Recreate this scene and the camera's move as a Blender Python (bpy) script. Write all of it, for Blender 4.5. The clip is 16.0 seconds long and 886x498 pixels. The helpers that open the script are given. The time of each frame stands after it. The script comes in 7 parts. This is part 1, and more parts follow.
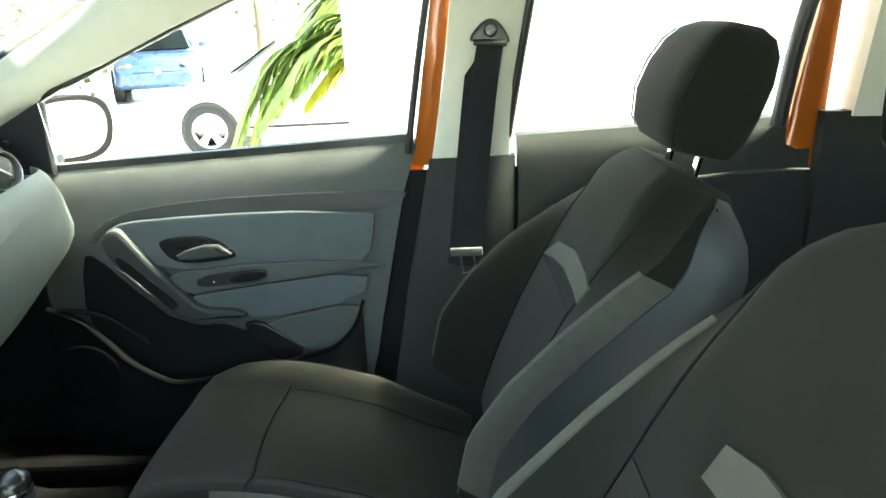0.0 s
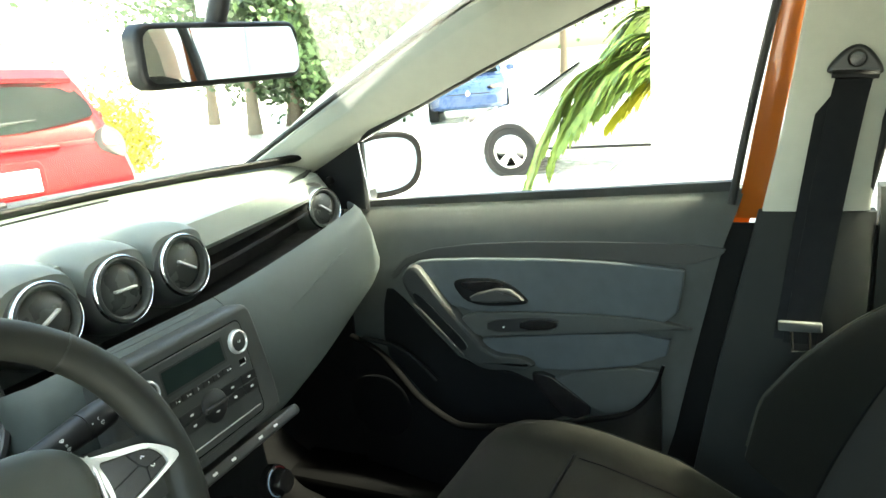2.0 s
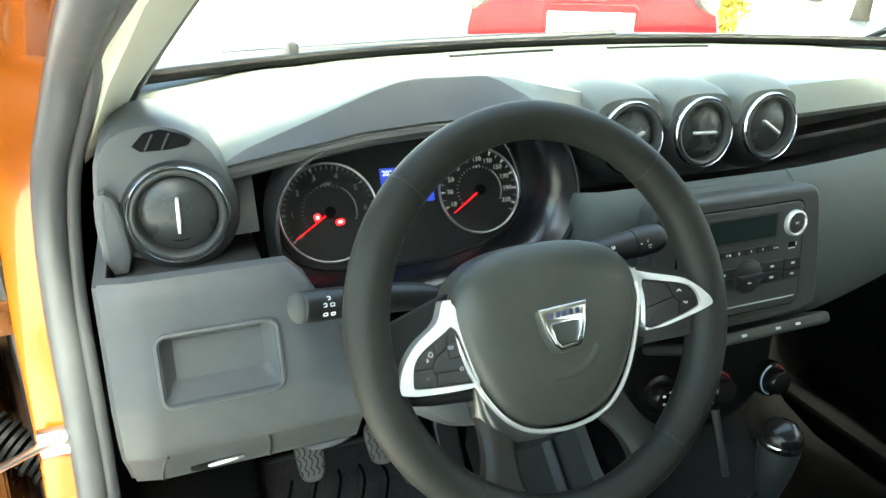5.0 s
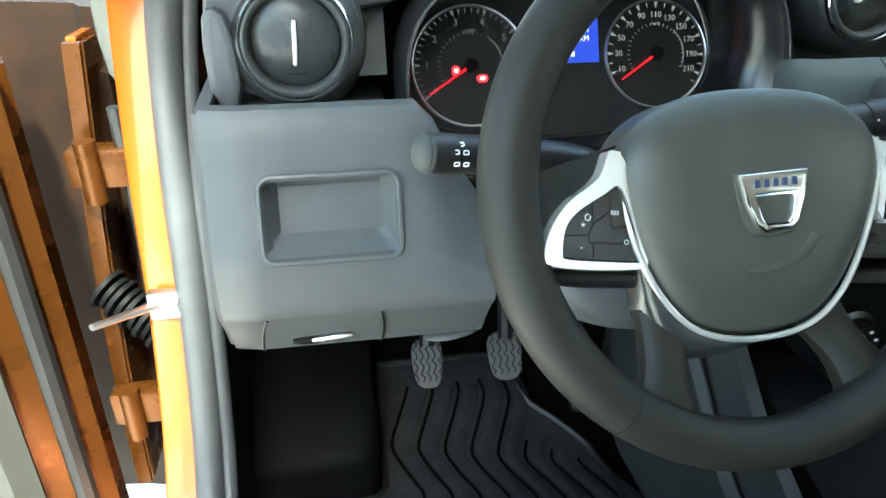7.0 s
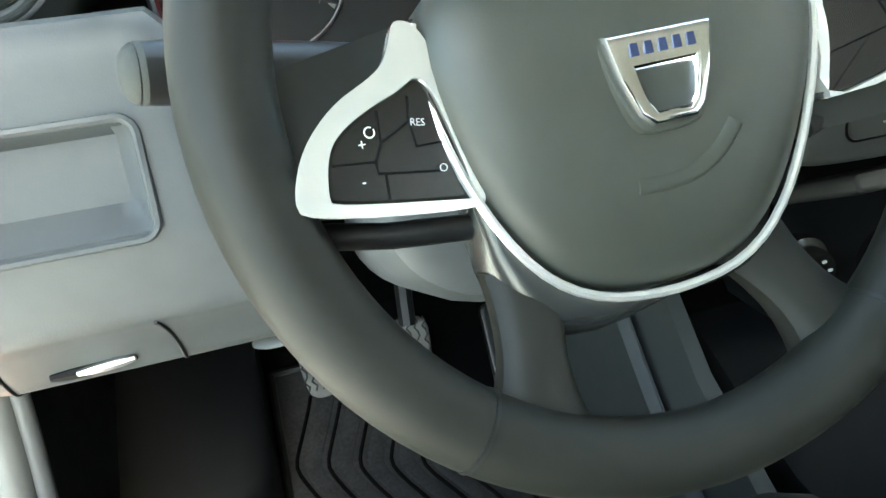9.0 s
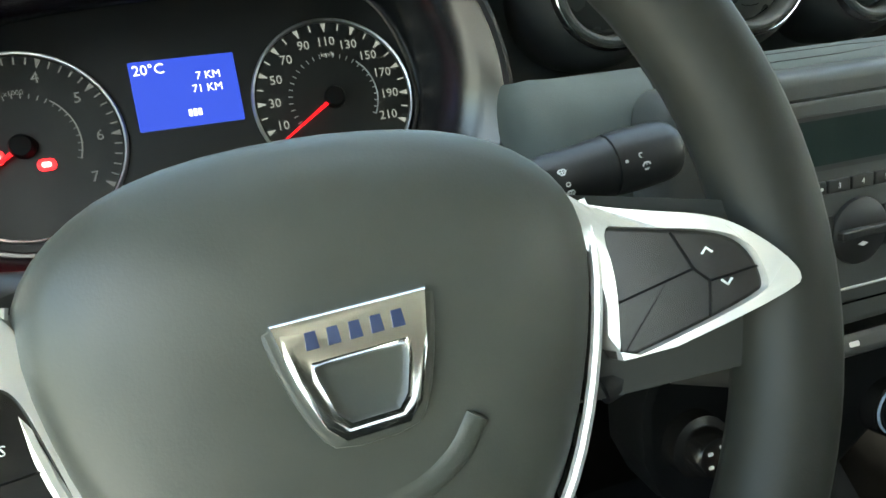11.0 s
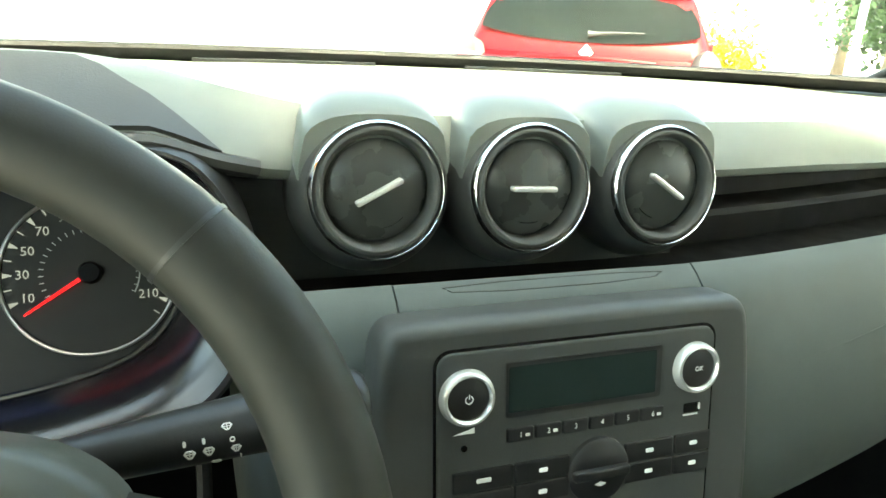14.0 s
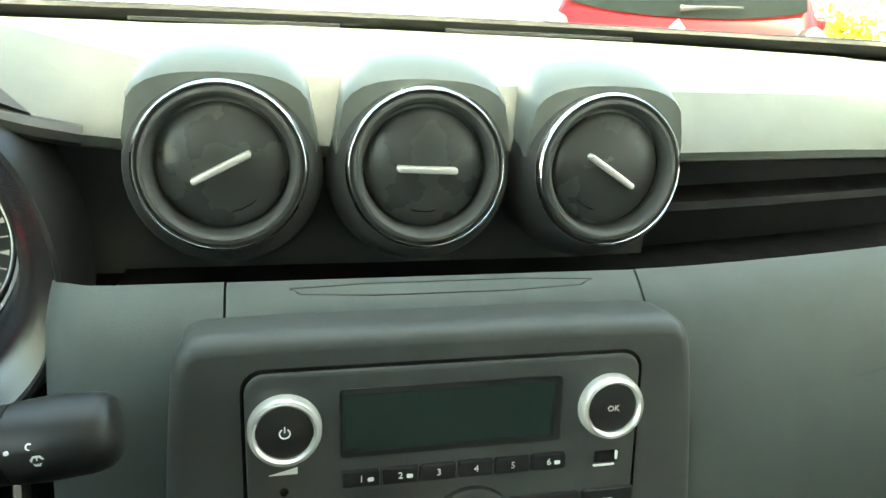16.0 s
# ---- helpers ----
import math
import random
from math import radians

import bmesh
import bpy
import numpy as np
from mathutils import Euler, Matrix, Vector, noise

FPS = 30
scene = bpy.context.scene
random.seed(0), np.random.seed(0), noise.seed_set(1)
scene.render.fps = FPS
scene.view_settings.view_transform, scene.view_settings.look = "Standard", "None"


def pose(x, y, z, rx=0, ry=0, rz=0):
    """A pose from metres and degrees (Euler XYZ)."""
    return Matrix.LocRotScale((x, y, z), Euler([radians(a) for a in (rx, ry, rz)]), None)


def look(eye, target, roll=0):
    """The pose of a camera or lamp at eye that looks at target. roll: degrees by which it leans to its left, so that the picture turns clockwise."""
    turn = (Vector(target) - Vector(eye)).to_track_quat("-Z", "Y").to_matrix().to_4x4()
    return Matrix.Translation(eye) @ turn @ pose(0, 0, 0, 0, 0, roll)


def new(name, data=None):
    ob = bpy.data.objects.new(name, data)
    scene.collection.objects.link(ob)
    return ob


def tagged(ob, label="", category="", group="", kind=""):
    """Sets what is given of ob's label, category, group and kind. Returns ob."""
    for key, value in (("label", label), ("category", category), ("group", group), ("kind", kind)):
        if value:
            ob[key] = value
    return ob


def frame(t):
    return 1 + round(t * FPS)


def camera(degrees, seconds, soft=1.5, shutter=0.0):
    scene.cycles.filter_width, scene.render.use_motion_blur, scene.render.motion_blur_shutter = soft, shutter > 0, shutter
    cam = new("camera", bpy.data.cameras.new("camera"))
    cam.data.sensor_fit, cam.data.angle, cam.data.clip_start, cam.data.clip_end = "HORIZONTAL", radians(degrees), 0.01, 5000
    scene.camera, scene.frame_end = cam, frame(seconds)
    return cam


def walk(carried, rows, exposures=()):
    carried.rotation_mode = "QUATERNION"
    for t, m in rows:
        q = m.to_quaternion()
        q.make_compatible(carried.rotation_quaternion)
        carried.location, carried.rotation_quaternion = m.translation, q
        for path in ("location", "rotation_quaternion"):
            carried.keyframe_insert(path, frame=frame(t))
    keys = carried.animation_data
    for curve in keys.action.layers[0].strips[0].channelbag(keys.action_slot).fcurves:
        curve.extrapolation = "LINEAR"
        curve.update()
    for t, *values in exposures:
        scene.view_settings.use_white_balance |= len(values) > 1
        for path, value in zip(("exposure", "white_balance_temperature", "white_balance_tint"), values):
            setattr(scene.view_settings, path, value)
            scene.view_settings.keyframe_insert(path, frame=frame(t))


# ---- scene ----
cam = camera(64.4, 16.0)
PATH = [
    (0.0, (-0.7120, 0.2241, 1.3738), (0.2379, 0.2396, 1.0617), -2.35),
    (0.5, (-0.6705, 0.2201, 1.3776), (0.2829, 0.2468, 1.0771), -2.73),
    (1.0, (-0.6318, 0.2358, 1.3874), (0.3091, 0.4041, 1.0937), -4.63),
    (1.5, (-0.5990, 0.2597, 1.3985), (0.3154, 0.5565, 1.1233), -5.14),
    (2.0, (-0.5785, 0.2702, 1.4049), (0.2962, 0.6765, 1.1408), -5.07),
    (2.5, (-0.5710, 0.2783, 1.4064), (0.2304, 0.8122, 1.1369), -4.3),
    (3.0, (-0.5767, 0.2857, 1.4071), (0.1298, 0.9315, 1.1178), -3.66),
    (3.5, (-0.5936, 0.2922, 1.4081), (-0.0044, 1.0340, 1.0879), -2.91),
    (4.0, (-0.5998, 0.3045, 1.3973), (-0.1141, 1.1072, 1.0511), -1.96),
    (4.5, (-0.6015, 0.3090, 1.3859), (-0.1930, 1.1409, 1.0104), -0.56),
    (5.0, (-0.6022, 0.3155, 1.3728), (-0.2564, 1.1631, 0.9704), 0.96),
    (5.2, (-0.5958, 0.3313, 1.3663), (-0.2670, 1.1771, 0.9460), 1.7),
    (7.3, (-0.5797, 0.4175, 1.2393), (-0.4301, 1.2780, 0.7521), 0.47),
    (7.5, (-0.5711, 0.4360, 1.2257), (-0.4142, 1.2904, 0.7304), 0.0),
    (8.0, (-0.5496, 0.4714, 1.1999), (-0.3804, 1.3116, 0.6846), -1.96),
    (8.5, (-0.5184, 0.4962, 1.1838), (-0.3480, 1.3350, 0.6667), -3.4),
    (9.0, (-0.4721, 0.5098, 1.1674), (-0.2554, 1.3480, 0.6669), -4.68),
    (9.2, (-0.4516, 0.5125, 1.1614), (-0.2129, 1.3524, 0.6741), -5.34),
    (11.3, (-0.3393, 0.5869, 1.2039), (-0.0657, 1.4702, 0.8233), -3.96),
    (11.5, (-0.3373, 0.5923, 1.2134), (-0.1031, 1.4936, 0.8489), -3.25),
    (12.0, (-0.3300, 0.5990, 1.2243), (-0.1794, 1.5353, 0.9070), -2.49),
    (12.5, (-0.3229, 0.6096, 1.2307), (-0.2085, 1.5583, 0.9358), -2.0),
    (13.0, (-0.2913, 0.5974, 1.2422), (-0.0946, 1.5312, 0.9440), -0.3),
    (13.5, (-0.2457, 0.5726, 1.2673), (0.0258, 1.4772, 0.9387), 2.64),
    (14.0, (-0.2089, 0.5688, 1.2679), (0.1259, 1.4578, 0.9554), 3.38),
    (14.5, (-0.1682, 0.5795, 1.2743), (0.1767, 1.4642, 0.9607), 4.5),
    (15.0, (-0.1348, 0.6077, 1.2784), (0.1741, 1.5017, 0.9537), 4.3),
    (15.5, (-0.1022, 0.6223, 1.2773), (0.1537, 1.5305, 0.9461), 4.1),
    (16.0, (-0.0673, 0.6152, 1.2542), (0.1416, 1.5297, 0.9078), 3.14),
]
EXPO = [(0.0, 3.74, 7600, -9), (1.0, 3.57, 7600, -9), (1.5, 3.33, 7800, -9), (2.5, 3.12, 7900, -9), (3.5, 3.06, 7900, -9), (5.0, 3.14, 7350, -9), (7.5, 3.26, 6650, -8), (9.2, 3.62, 7250, -7), (11.3, 3.35, 7800, -7), (12.5, 3.7, 8200, -7), (13.0, 3.82, 8350, -9), (14.0, 3.66, 8500, -12), (16.0, 3.70, 8500, -14)]
walk(cam, [(t, look(e, g, r)) for t, e, g, r in PATH], EXPO)

# ---- daylight ----
world = bpy.data.worlds.new("sky")
scene.world = world
world.use_nodes = True
wn, wl = world.node_tree.nodes, world.node_tree.links
wn.clear()
sky = wn.new("ShaderNodeTexSky")
sky.sky_type, sky.sun_disc = "NISHITA", False
sky.sun_elevation, sky.sun_rotation = radians(50), radians(171.5)
sky.air_density, sky.dust_density, sky.ozone_density = 1.0, 2.5, 1.0
wb = wn.new("ShaderNodeBackground")
wb.inputs["Strength"].default_value = 0.15
wo = wn.new("ShaderNodeOutputWorld")
wl.new(sky.outputs[0], wb.inputs["Color"]), wl.new(wb.outputs[0], wo.inputs["Surface"])
sun = new("sun", bpy.data.lights.new("sun", "SUN"))
sun.data.energy, sun.data.angle, sun.data.color = 3.0, radians(4), (1, 0.96, 0.90)
sun.matrix_world = look((1.235, -7.77, 10.96), (0, 0.5, 1.0))


# ---- materials ----
def mat(name, color, rough=0.5, metal=0.0, var=0.12, scale=40.0, bump=0.0, bscale=300.0, spec=0.5, coat=0.0, rvar=0.08):
    m = bpy.data.materials.new(name)
    m.use_nodes = True
    n, l = m.node_tree.nodes, m.node_tree.links
    b = n["Principled BSDF"]
    b.inputs["Roughness"].default_value, b.inputs["Metallic"].default_value = rough, metal
    b.inputs["Specular IOR Level"].default_value, b.inputs["Coat Weight"].default_value = spec, coat
    b.inputs["Coat Roughness"].default_value = 0.05
    tc = n.new("ShaderNodeTexCoord")
    t1 = n.new("ShaderNodeTexNoise")
    t1.inputs["Scale"].default_value, t1.inputs["Detail"].default_value = scale, 6
    t2 = n.new("ShaderNodeTexNoise")
    t2.inputs["Scale"].default_value, t2.inputs["Detail"].default_value = scale / 9, 3
    l.new(tc.outputs["Object"], t1.inputs["Vector"]), l.new(tc.outputs["Object"], t2.inputs["Vector"])
    ad = n.new("ShaderNodeMath")
    ad.operation = "ADD"
    l.new(t1.outputs["Fac"], ad.inputs[0]), l.new(t2.outputs["Fac"], ad.inputs[1])
    rm = n.new("ShaderNodeMapRange")
    rm.inputs["From Min"].default_value, rm.inputs["From Max"].default_value = 0.7, 1.3
    rm.inputs["To Min"].default_value, rm.inputs["To Max"].default_value = 1 - var, 1 + var
    l.new(ad.outputs[0], rm.inputs["Value"])
    mx = n.new("ShaderNodeVectorMath")
    mx.operation = "SCALE"
    mx.inputs[0].default_value = color
    l.new(rm.outputs[0], mx.inputs["Scale"]), l.new(mx.outputs[0], b.inputs["Base Color"])
    rr = n.new("ShaderNodeMapRange")
    rr.inputs["From Min"].default_value, rr.inputs["From Max"].default_value = 0.7, 1.3
    rr.inputs["To Min"].default_value, rr.inputs["To Max"].default_value = max(0.01, rough - rvar), min(1, rough + rvar)
    l.new(ad.outputs[0], rr.inputs["Value"]), l.new(rr.outputs[0], b.inputs["Roughness"])
    if bump:
        t3 = n.new("ShaderNodeTexNoise")
        t3.inputs["Scale"].default_value, t3.inputs["Detail"].default_value = bscale, 3
        l.new(tc.outputs["Object"], t3.inputs["Vector"])
        bp = n.new("ShaderNodeBump")
        bp.inputs["Strength"].default_value, bp.inputs["Distance"].default_value = bump * 0.30, 0.0012
        l.new(t3.outputs["Fac"], bp.inputs["Height"]), l.new(bp.outputs[0], b.inputs["Normal"])
    return m


def glow(name, color, strength):
    m = mat(name, tuple(0.15 * c for c in color), 0.4, var=0.02, spec=0.2)
    b = m.node_tree.nodes["Principled BSDF"]
    b.inputs["Emission Color"].default_value, b.inputs["Emission Strength"].default_value = (*color, 1), strength
    return m


def glass(name, color, rough=0.0):
    m = mat(name, color, rough, var=0.0, rvar=0.0)
    b = m.node_tree.nodes["Principled BSDF"]
    b.inputs["Transmission Weight"].default_value, b.inputs["IOR"].default_value = 1.0, 1.13
    return m


def weave(name, color, color2, scale, rough=0.9):
    """Woven seat cloth: fine threads over a cloudy tone."""
    m = mat(name, color, rough, var=0.14, scale=60, spec=0.10)
    n, l = m.node_tree.nodes, m.node_tree.links
    b = n["Principled BSDF"]
    b.inputs["Sheen Weight"].default_value, b.inputs["Sheen Roughness"].default_value = 0.05, 0.5
    tc = [x for x in n if x.bl_idname == "ShaderNodeTexCoord"][0]
    ch = n.new("ShaderNodeTexVoronoi")
    ch.inputs["Scale"].default_value = scale
    l.new(tc.outputs["Object"], ch.inputs["Vector"])
    bp = n.new("ShaderNodeBump")
    bp.inputs["Strength"].default_value, bp.inputs["Distance"].default_value = 0.35, 0.001
    l.new(ch.outputs["Distance"], bp.inputs["Height"]), l.new(bp.outputs[0], b.inputs["Normal"])
    return m


DASH = mat("dash_grain_black", (0.03, 0.032, 0.031), 0.50, bump=0.35, bscale=900, spec=0.5)
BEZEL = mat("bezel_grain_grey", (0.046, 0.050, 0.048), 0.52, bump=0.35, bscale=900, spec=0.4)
PILLARLOW = mat("lower_pillar_grey", (0.017, 0.019, 0.018), 0.6, bump=0.3, bscale=600, spec=0.22)
DASH_UP = mat("dash_top_soft_grey", (0.104, 0.119, 0.108), 0.42, bump=0.35, bscale=900, spec=0.55)
PANEL = mat("fascia_grey_green", (0.068, 0.082, 0.079), 0.60, bump=0.25, bscale=900, spec=0.30)
PANEL_L = mat("driver_fascia_grey", (0.08, 0.088, 0.092), 0.43, bump=0.25, bscale=900, spec=0.45)
BLACK = mat("black_plastic", (0.012, 0.0125, 0.013), 0.42, bump=0.15, bscale=700)
GLOSS = mat("gloss_black", (0.012, 0.011, 0.0105), 0.24, var=0.05, rvar=0.02)
RUBBER = mat("seal_rubber", (0.07, 0.076, 0.082), 0.45, bump=0.2, bscale=500)
LEATHER = mat("wheel_grip_black", (0.0175, 0.0182, 0.0152), 0.52, bump=0.16, bscale=900, spec=0.30)
BAG = mat("airbag_cover_grain", (0.050, 0.054, 0.045), 0.42, bump=0.16, bscale=950, spec=0.6)
ELBOW = mat("dark_satin_metal", (0.11, 0.115, 0.112), 0.26, metal=0.7, var=0.04, rvar=0.02)
SATIN = mat("satin_black_wall", (0.0042, 0.0046, 0.0058), 0.25, var=0.05, spec=0.85, rvar=0.015)
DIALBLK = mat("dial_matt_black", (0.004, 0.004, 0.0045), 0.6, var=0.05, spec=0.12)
# Greyer than dial_matt_black: stands in for haze on the lens cover
PLATE = mat("dial_plate_haze", (0.0115, 0.0122, 0.0122), 0.45, var=0.05, spec=0.3)
# black_plastic darkened further, so the unlit footwell's shade sits in the colour
FOOTBLK = mat("shade_black_plastic", (0.0045, 0.005, 0.0055), 0.62, bump=0.3, bscale=500, spec=0.10)
FLAP = mat("vent_flap_dark_grey", (0.040, 0.044, 0.042), 0.27, var=0.04, bump=0.08, bscale=900, rvar=0.015)
SILVER = mat("satin_silver", (0.82, 0.82, 0.79), 0.24, metal=0.6, var=0.01, rvar=0.01)
CHROME = mat("chrome", (0.90, 0.91, 0.92), 0.10, metal=1.0, var=0.03, rvar=0.03)
MIRROR = mat("mirror_glass", (0.9, 0.92, 0.92), 0.01, metal=1.0, var=0.01, rvar=0.005)
DOORCARD = mat("door_card_dark", (0.060, 0.065, 0.061), 0.74, bump=0.3, bscale=850, spec=0.3)
DOORINS = mat("door_insert_blue_grey", (0.068, 0.080, 0.085), 0.60, bump=0.25, bscale=850, spec=0.3)
# Base lowered below the trim's own black to hold footwell and pocket shade
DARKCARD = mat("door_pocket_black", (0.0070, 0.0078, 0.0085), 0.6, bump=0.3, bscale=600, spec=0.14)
TRIM = mat("pillar_trim_light", (0.47, 0.48, 0.41), 0.6, bump=0.3, bscale=500, var=0.05)
LINER = mat("headliner_cloth", (0.4, 0.4, 0.36), 0.9, bump=0.5, bscale=900, var=0.06)
ORANGE = mat("orange_body_paint", (0.36, 0.092, 0.010), 0.25, metal=0.2, var=0.02, coat=0.8, rvar=0.01)
# Body orange mixed dark and bronze for parts lying in shade
BRONZE_SHADE = mat("bronze_shade_paint", (0.085, 0.030, 0.006), 0.27, metal=0.6, var=0.15, scale=30, spec=0.5)
GRABBLK = mat("grab_handle_grain", (0.036, 0.039, 0.038), 0.78, bump=0.3, bscale=800, spec=0.12)
# Brown here is orange paint with the hinge well's shade mixed in
WELL_SHADE = mat("well_shade_brown", (0.014, 0.0065, 0.003), 0.6, var=0.35, scale=25, bump=0.4, bscale=200, spec=0.2)
CLOTH = weave("seat_cloth_charcoal", (0.0105, 0.0102, 0.0078), None, 1400)
CLOTH2 = weave("seat_cloth_centre", (0.0130, 0.0127, 0.0096), None, 1100)
CLOTHG = weave("seat_strip_grey", (0.072, 0.071, 0.058), None, 1400)
VINYL = mat("seat_side_slate", (0.027, 0.031, 0.031), 0.50, bump=0.25, bscale=700, spec=0.45)
BELT = mat("belt_webbing", (0.0060, 0.0066, 0.0080), 0.78, bump=0.4, bscale=1200, spec=0.25)
# Blacker than real carpet: the unlit footwell's shade is in the base colour
CARPET = mat("footwell_carpet", (0.0028, 0.0028, 0.0030), 0.95, bump=0.9, bscale=1400, spec=0.06)
MATC = mat("textile_mat", (0.030, 0.030, 0.031), 0.95, bump=1.0, bscale=1100, var=0.35, scale=220, spec=0.2)
PEDAL = mat("pedal_rubber_worn", (0.12, 0.117, 0.108), 0.55, bump=0.2)
STEEL = mat("steel", (0.55, 0.56, 0.57), 0.35, metal=1.0)
WHITEINK = mat("white_print", (0.80, 0.81, 0.80), 0.5, var=0.02)
GREYINK = mat("grey_print", (0.34, 0.35, 0.35), 0.5, var=0.02)
BLUEINK = mat("blue_enamel", (0.030, 0.045, 0.105), 0.3, var=0.02)
LCD = mat("radio_display", (0.020, 0.031, 0.028), 0.10, var=0.08)
LCDBLUE = glow("blue_display_lit", (0.03, 0.07, 0.62), 0.15)
LCDTEXT = glow("display_text_lit", (0.85, 0.9, 1.0), 0.25)
REDLIT = glow("red_needle_lit", (0.95, 0.008, 0.02), 0.22)
REDLAMP = glow("warning_lamp_lit", (1.0, 0.010, 0.02), 0.75)
# Pale patch painted for the overexposed middle of a lit lamp
LAMPCORE = glow("warning_bloom_core", (1.0, 0.55, 0.58), 0.35)
DIALDIM = glow("dial_print_dim", (0.40, 0.42, 0.44), 0.034)
DIALINK = glow("dial_print_lit", (0.75, 0.78, 0.8), 0.045)
GLASS = glass("car_glass", (0.97, 0.99, 0.98))
TINT = mat("dark_window", (0.004, 0.006, 0.0055), 0.16, var=0.2, scale=3, spec=0.06, rvar=0.02)
RED = mat("red_body_paint", (0.24, 0.004, 0.008), 0.30, var=0.03, coat=0.10, spec=0.2, rvar=0.01)
WHITE = mat("white_body_paint", (0.80, 0.81, 0.80), 0.22, var=0.02, coat=0.9, rvar=0.01)
BLUE = mat("blue_body_paint", (0.030, 0.060, 0.150), 0.30, var=0.05, coat=0.3)
TYRE = mat("tyre_rubber", (0.022, 0.022, 0.022), 0.8, bump=0.3)
LAMPR = mat("tail_lamp_red", (0.55, 0.10, 0.10), 0.15, var=0.1, coat=0.8)
LAMPC = mat("lamp_clear", (0.10, 0.088, 0.082), 0.20, var=0.35, scale=14, coat=0.25, spec=0.3)
TILE = mat("white_floor_tile", (0.74, 0.73, 0.70), 0.25, var=0.06, scale=6, rvar=0.1)
JOINT = mat("floor_joint", (0.42, 0.42, 0.40), 0.8)
WALLW = mat("white_render_wall", (0.80, 0.80, 0.78), 0.75, bump=0.3, bscale=120, var=0.04, scale=5)
LEAF = mat("palm_leaf", (0.24, 0.33, 0.075), 0.45, var=0.35, scale=12)
LEAF2 = mat("tree_leaf", (0.070, 0.120, 0.045), 0.5, var=0.45, scale=5)
LEAFY = mat("yellow_leaf", (0.40, 0.36, 0.03), 0.5, var=0.3, scale=9)
BARK = mat("bark", (0.16, 0.12, 0.085), 0.9, bump=0.8, bscale=60)
YELLOW = mat("yellow_sign", (0.72, 0.52, 0.02), 0.5)
POLEBLUE = mat("pale_blue_paint", (0.42, 0.55, 0.72), 0.4)


# ---- mesh helpers ----
def thing(name, label, category, at=(0, 0, 0), group="", kind=""):
    e = new(name)
    e.location = at
    e.empty_display_size = 0.05
    tagged(e, label, category, group, kind)
    return e


def part(name, bm, material, parent=None, label=""):
    me = bpy.data.meshes.new(name)
    bmesh.ops.recalc_face_normals(bm, faces=bm.faces)
    bm.to_mesh(me)
    bm.free()
    me.materials.append(material)
    me.shade_smooth()
    me.set_sharp_from_angle(angle=radians(38))
    ob = new(name, me)
    if parent is not None:
        ob.parent = parent
        if parent.type == "EMPTY":
            ob.matrix_parent_inverse = Matrix.Translation(parent.location).inverted()
    if label:
        ob["label"] = label
    return ob


def B():
    return bmesh.new()


def loft(bm, rings, ring_closed=True, caps=True, closed=False):
    vs = [[bm.verts.new(p) for p in r] for r in rings]
    n = len(vs[0])
    pairs = list(zip(vs, vs[1:])) + ([(vs[-1], vs[0])] if closed else [])
    for a, b in pairs:
        for i in range(n if ring_closed else n - 1):
            j = (i + 1) % n
            bm.faces.new((a[i], a[j], b[j], b[i]))
    if caps and ring_closed and not closed:
        bm.faces.new(vs[0][::-1]), bm.faces.new(vs[-1])
    return vs


def prism(bm, pts, z0, z1, bevel=0.0, seg=2):
    """A flat outline in the local xy plane, given depth along z, with its front edge rounded."""
    c = Vector((sum(p[0] for p in pts) / len(pts), sum(p[1] for p in pts) / len(pts)))
    rings = [[Vector((x, y, z0)) for x, y in pts]]
    if bevel:
        for k in range(seg + 1):
            a = k / seg * math.pi / 2
            ins, dz = bevel * (1 - math.cos(a)), bevel * math.sin(a)
            rings.append([Vector((x, y, z1 - bevel + dz)) + inward(pts, i, ins) for i, (x, y) in enumerate(pts)])
        rings.append([Vector((x, y, z1)) + inward(pts, i, bevel * 1.3) for i, (x, y) in enumerate(pts)])
    else:
        rings.append([Vector((x, y, z1)) for x, y in pts])
    loft(bm, rings)


def inward(pts, i, d):
    a, b, c = Vector(pts[i - 1]), Vector(pts[i]), Vector(pts[(i + 1) % len(pts)])
    e1, e2 = (b - a), (c - b)
    if e1.length < 1e-9 or e2.length < 1e-9:
        return Vector((0, 0, 0))
    e1.normalize(), e2.normalize()
    area = sum(pts[k - 1][0] * pts[k][1] - pts[k][0] * pts[k - 1][1] for k in range(len(pts)))
    s = 1 if area > 0 else -1
    nn = Vector((-(e1.y + e2.y), e1.x + e2.x)) * s
    if nn.length < 1e-9:
        return Vector((0, 0, 0))
    nn.normalize()
    k = max(0.45, nn.dot(Vector((-e1.y, e1.x)) * s))
    v = nn * (d / k)
    return Vector((v.x, v.y, 0))


def rrect(w, h, r, cx=0.0, cy=0.0, n=5):
    out = []
    for sx, sy, a0 in ((1, 1, 0), (-1, 1, 90), (-1, -1, 180), (1, -1, 270)):
        for k in range(n + 1):
            a = radians(a0 + 90 * k / n)
            out.append((cx + sx * (w / 2 - r) + r * math.cos(a), cy + sy * (h / 2 - r) + r * math.sin(a)))
    return out


def smooth_poly(pts, n=4):
    """Closed outline through rounded corners (Chaikin)."""
    for _ in range(n):
        q = []
        for i in range(len(pts)):
            a, b = pts[i], pts[(i + 1) % len(pts)]
            q += [tuple(0.75 * u + 0.25 * v for u, v in zip(a, b)), tuple(0.25 * u + 0.75 * v for u, v in zip(a, b))]
        pts = q
    return pts


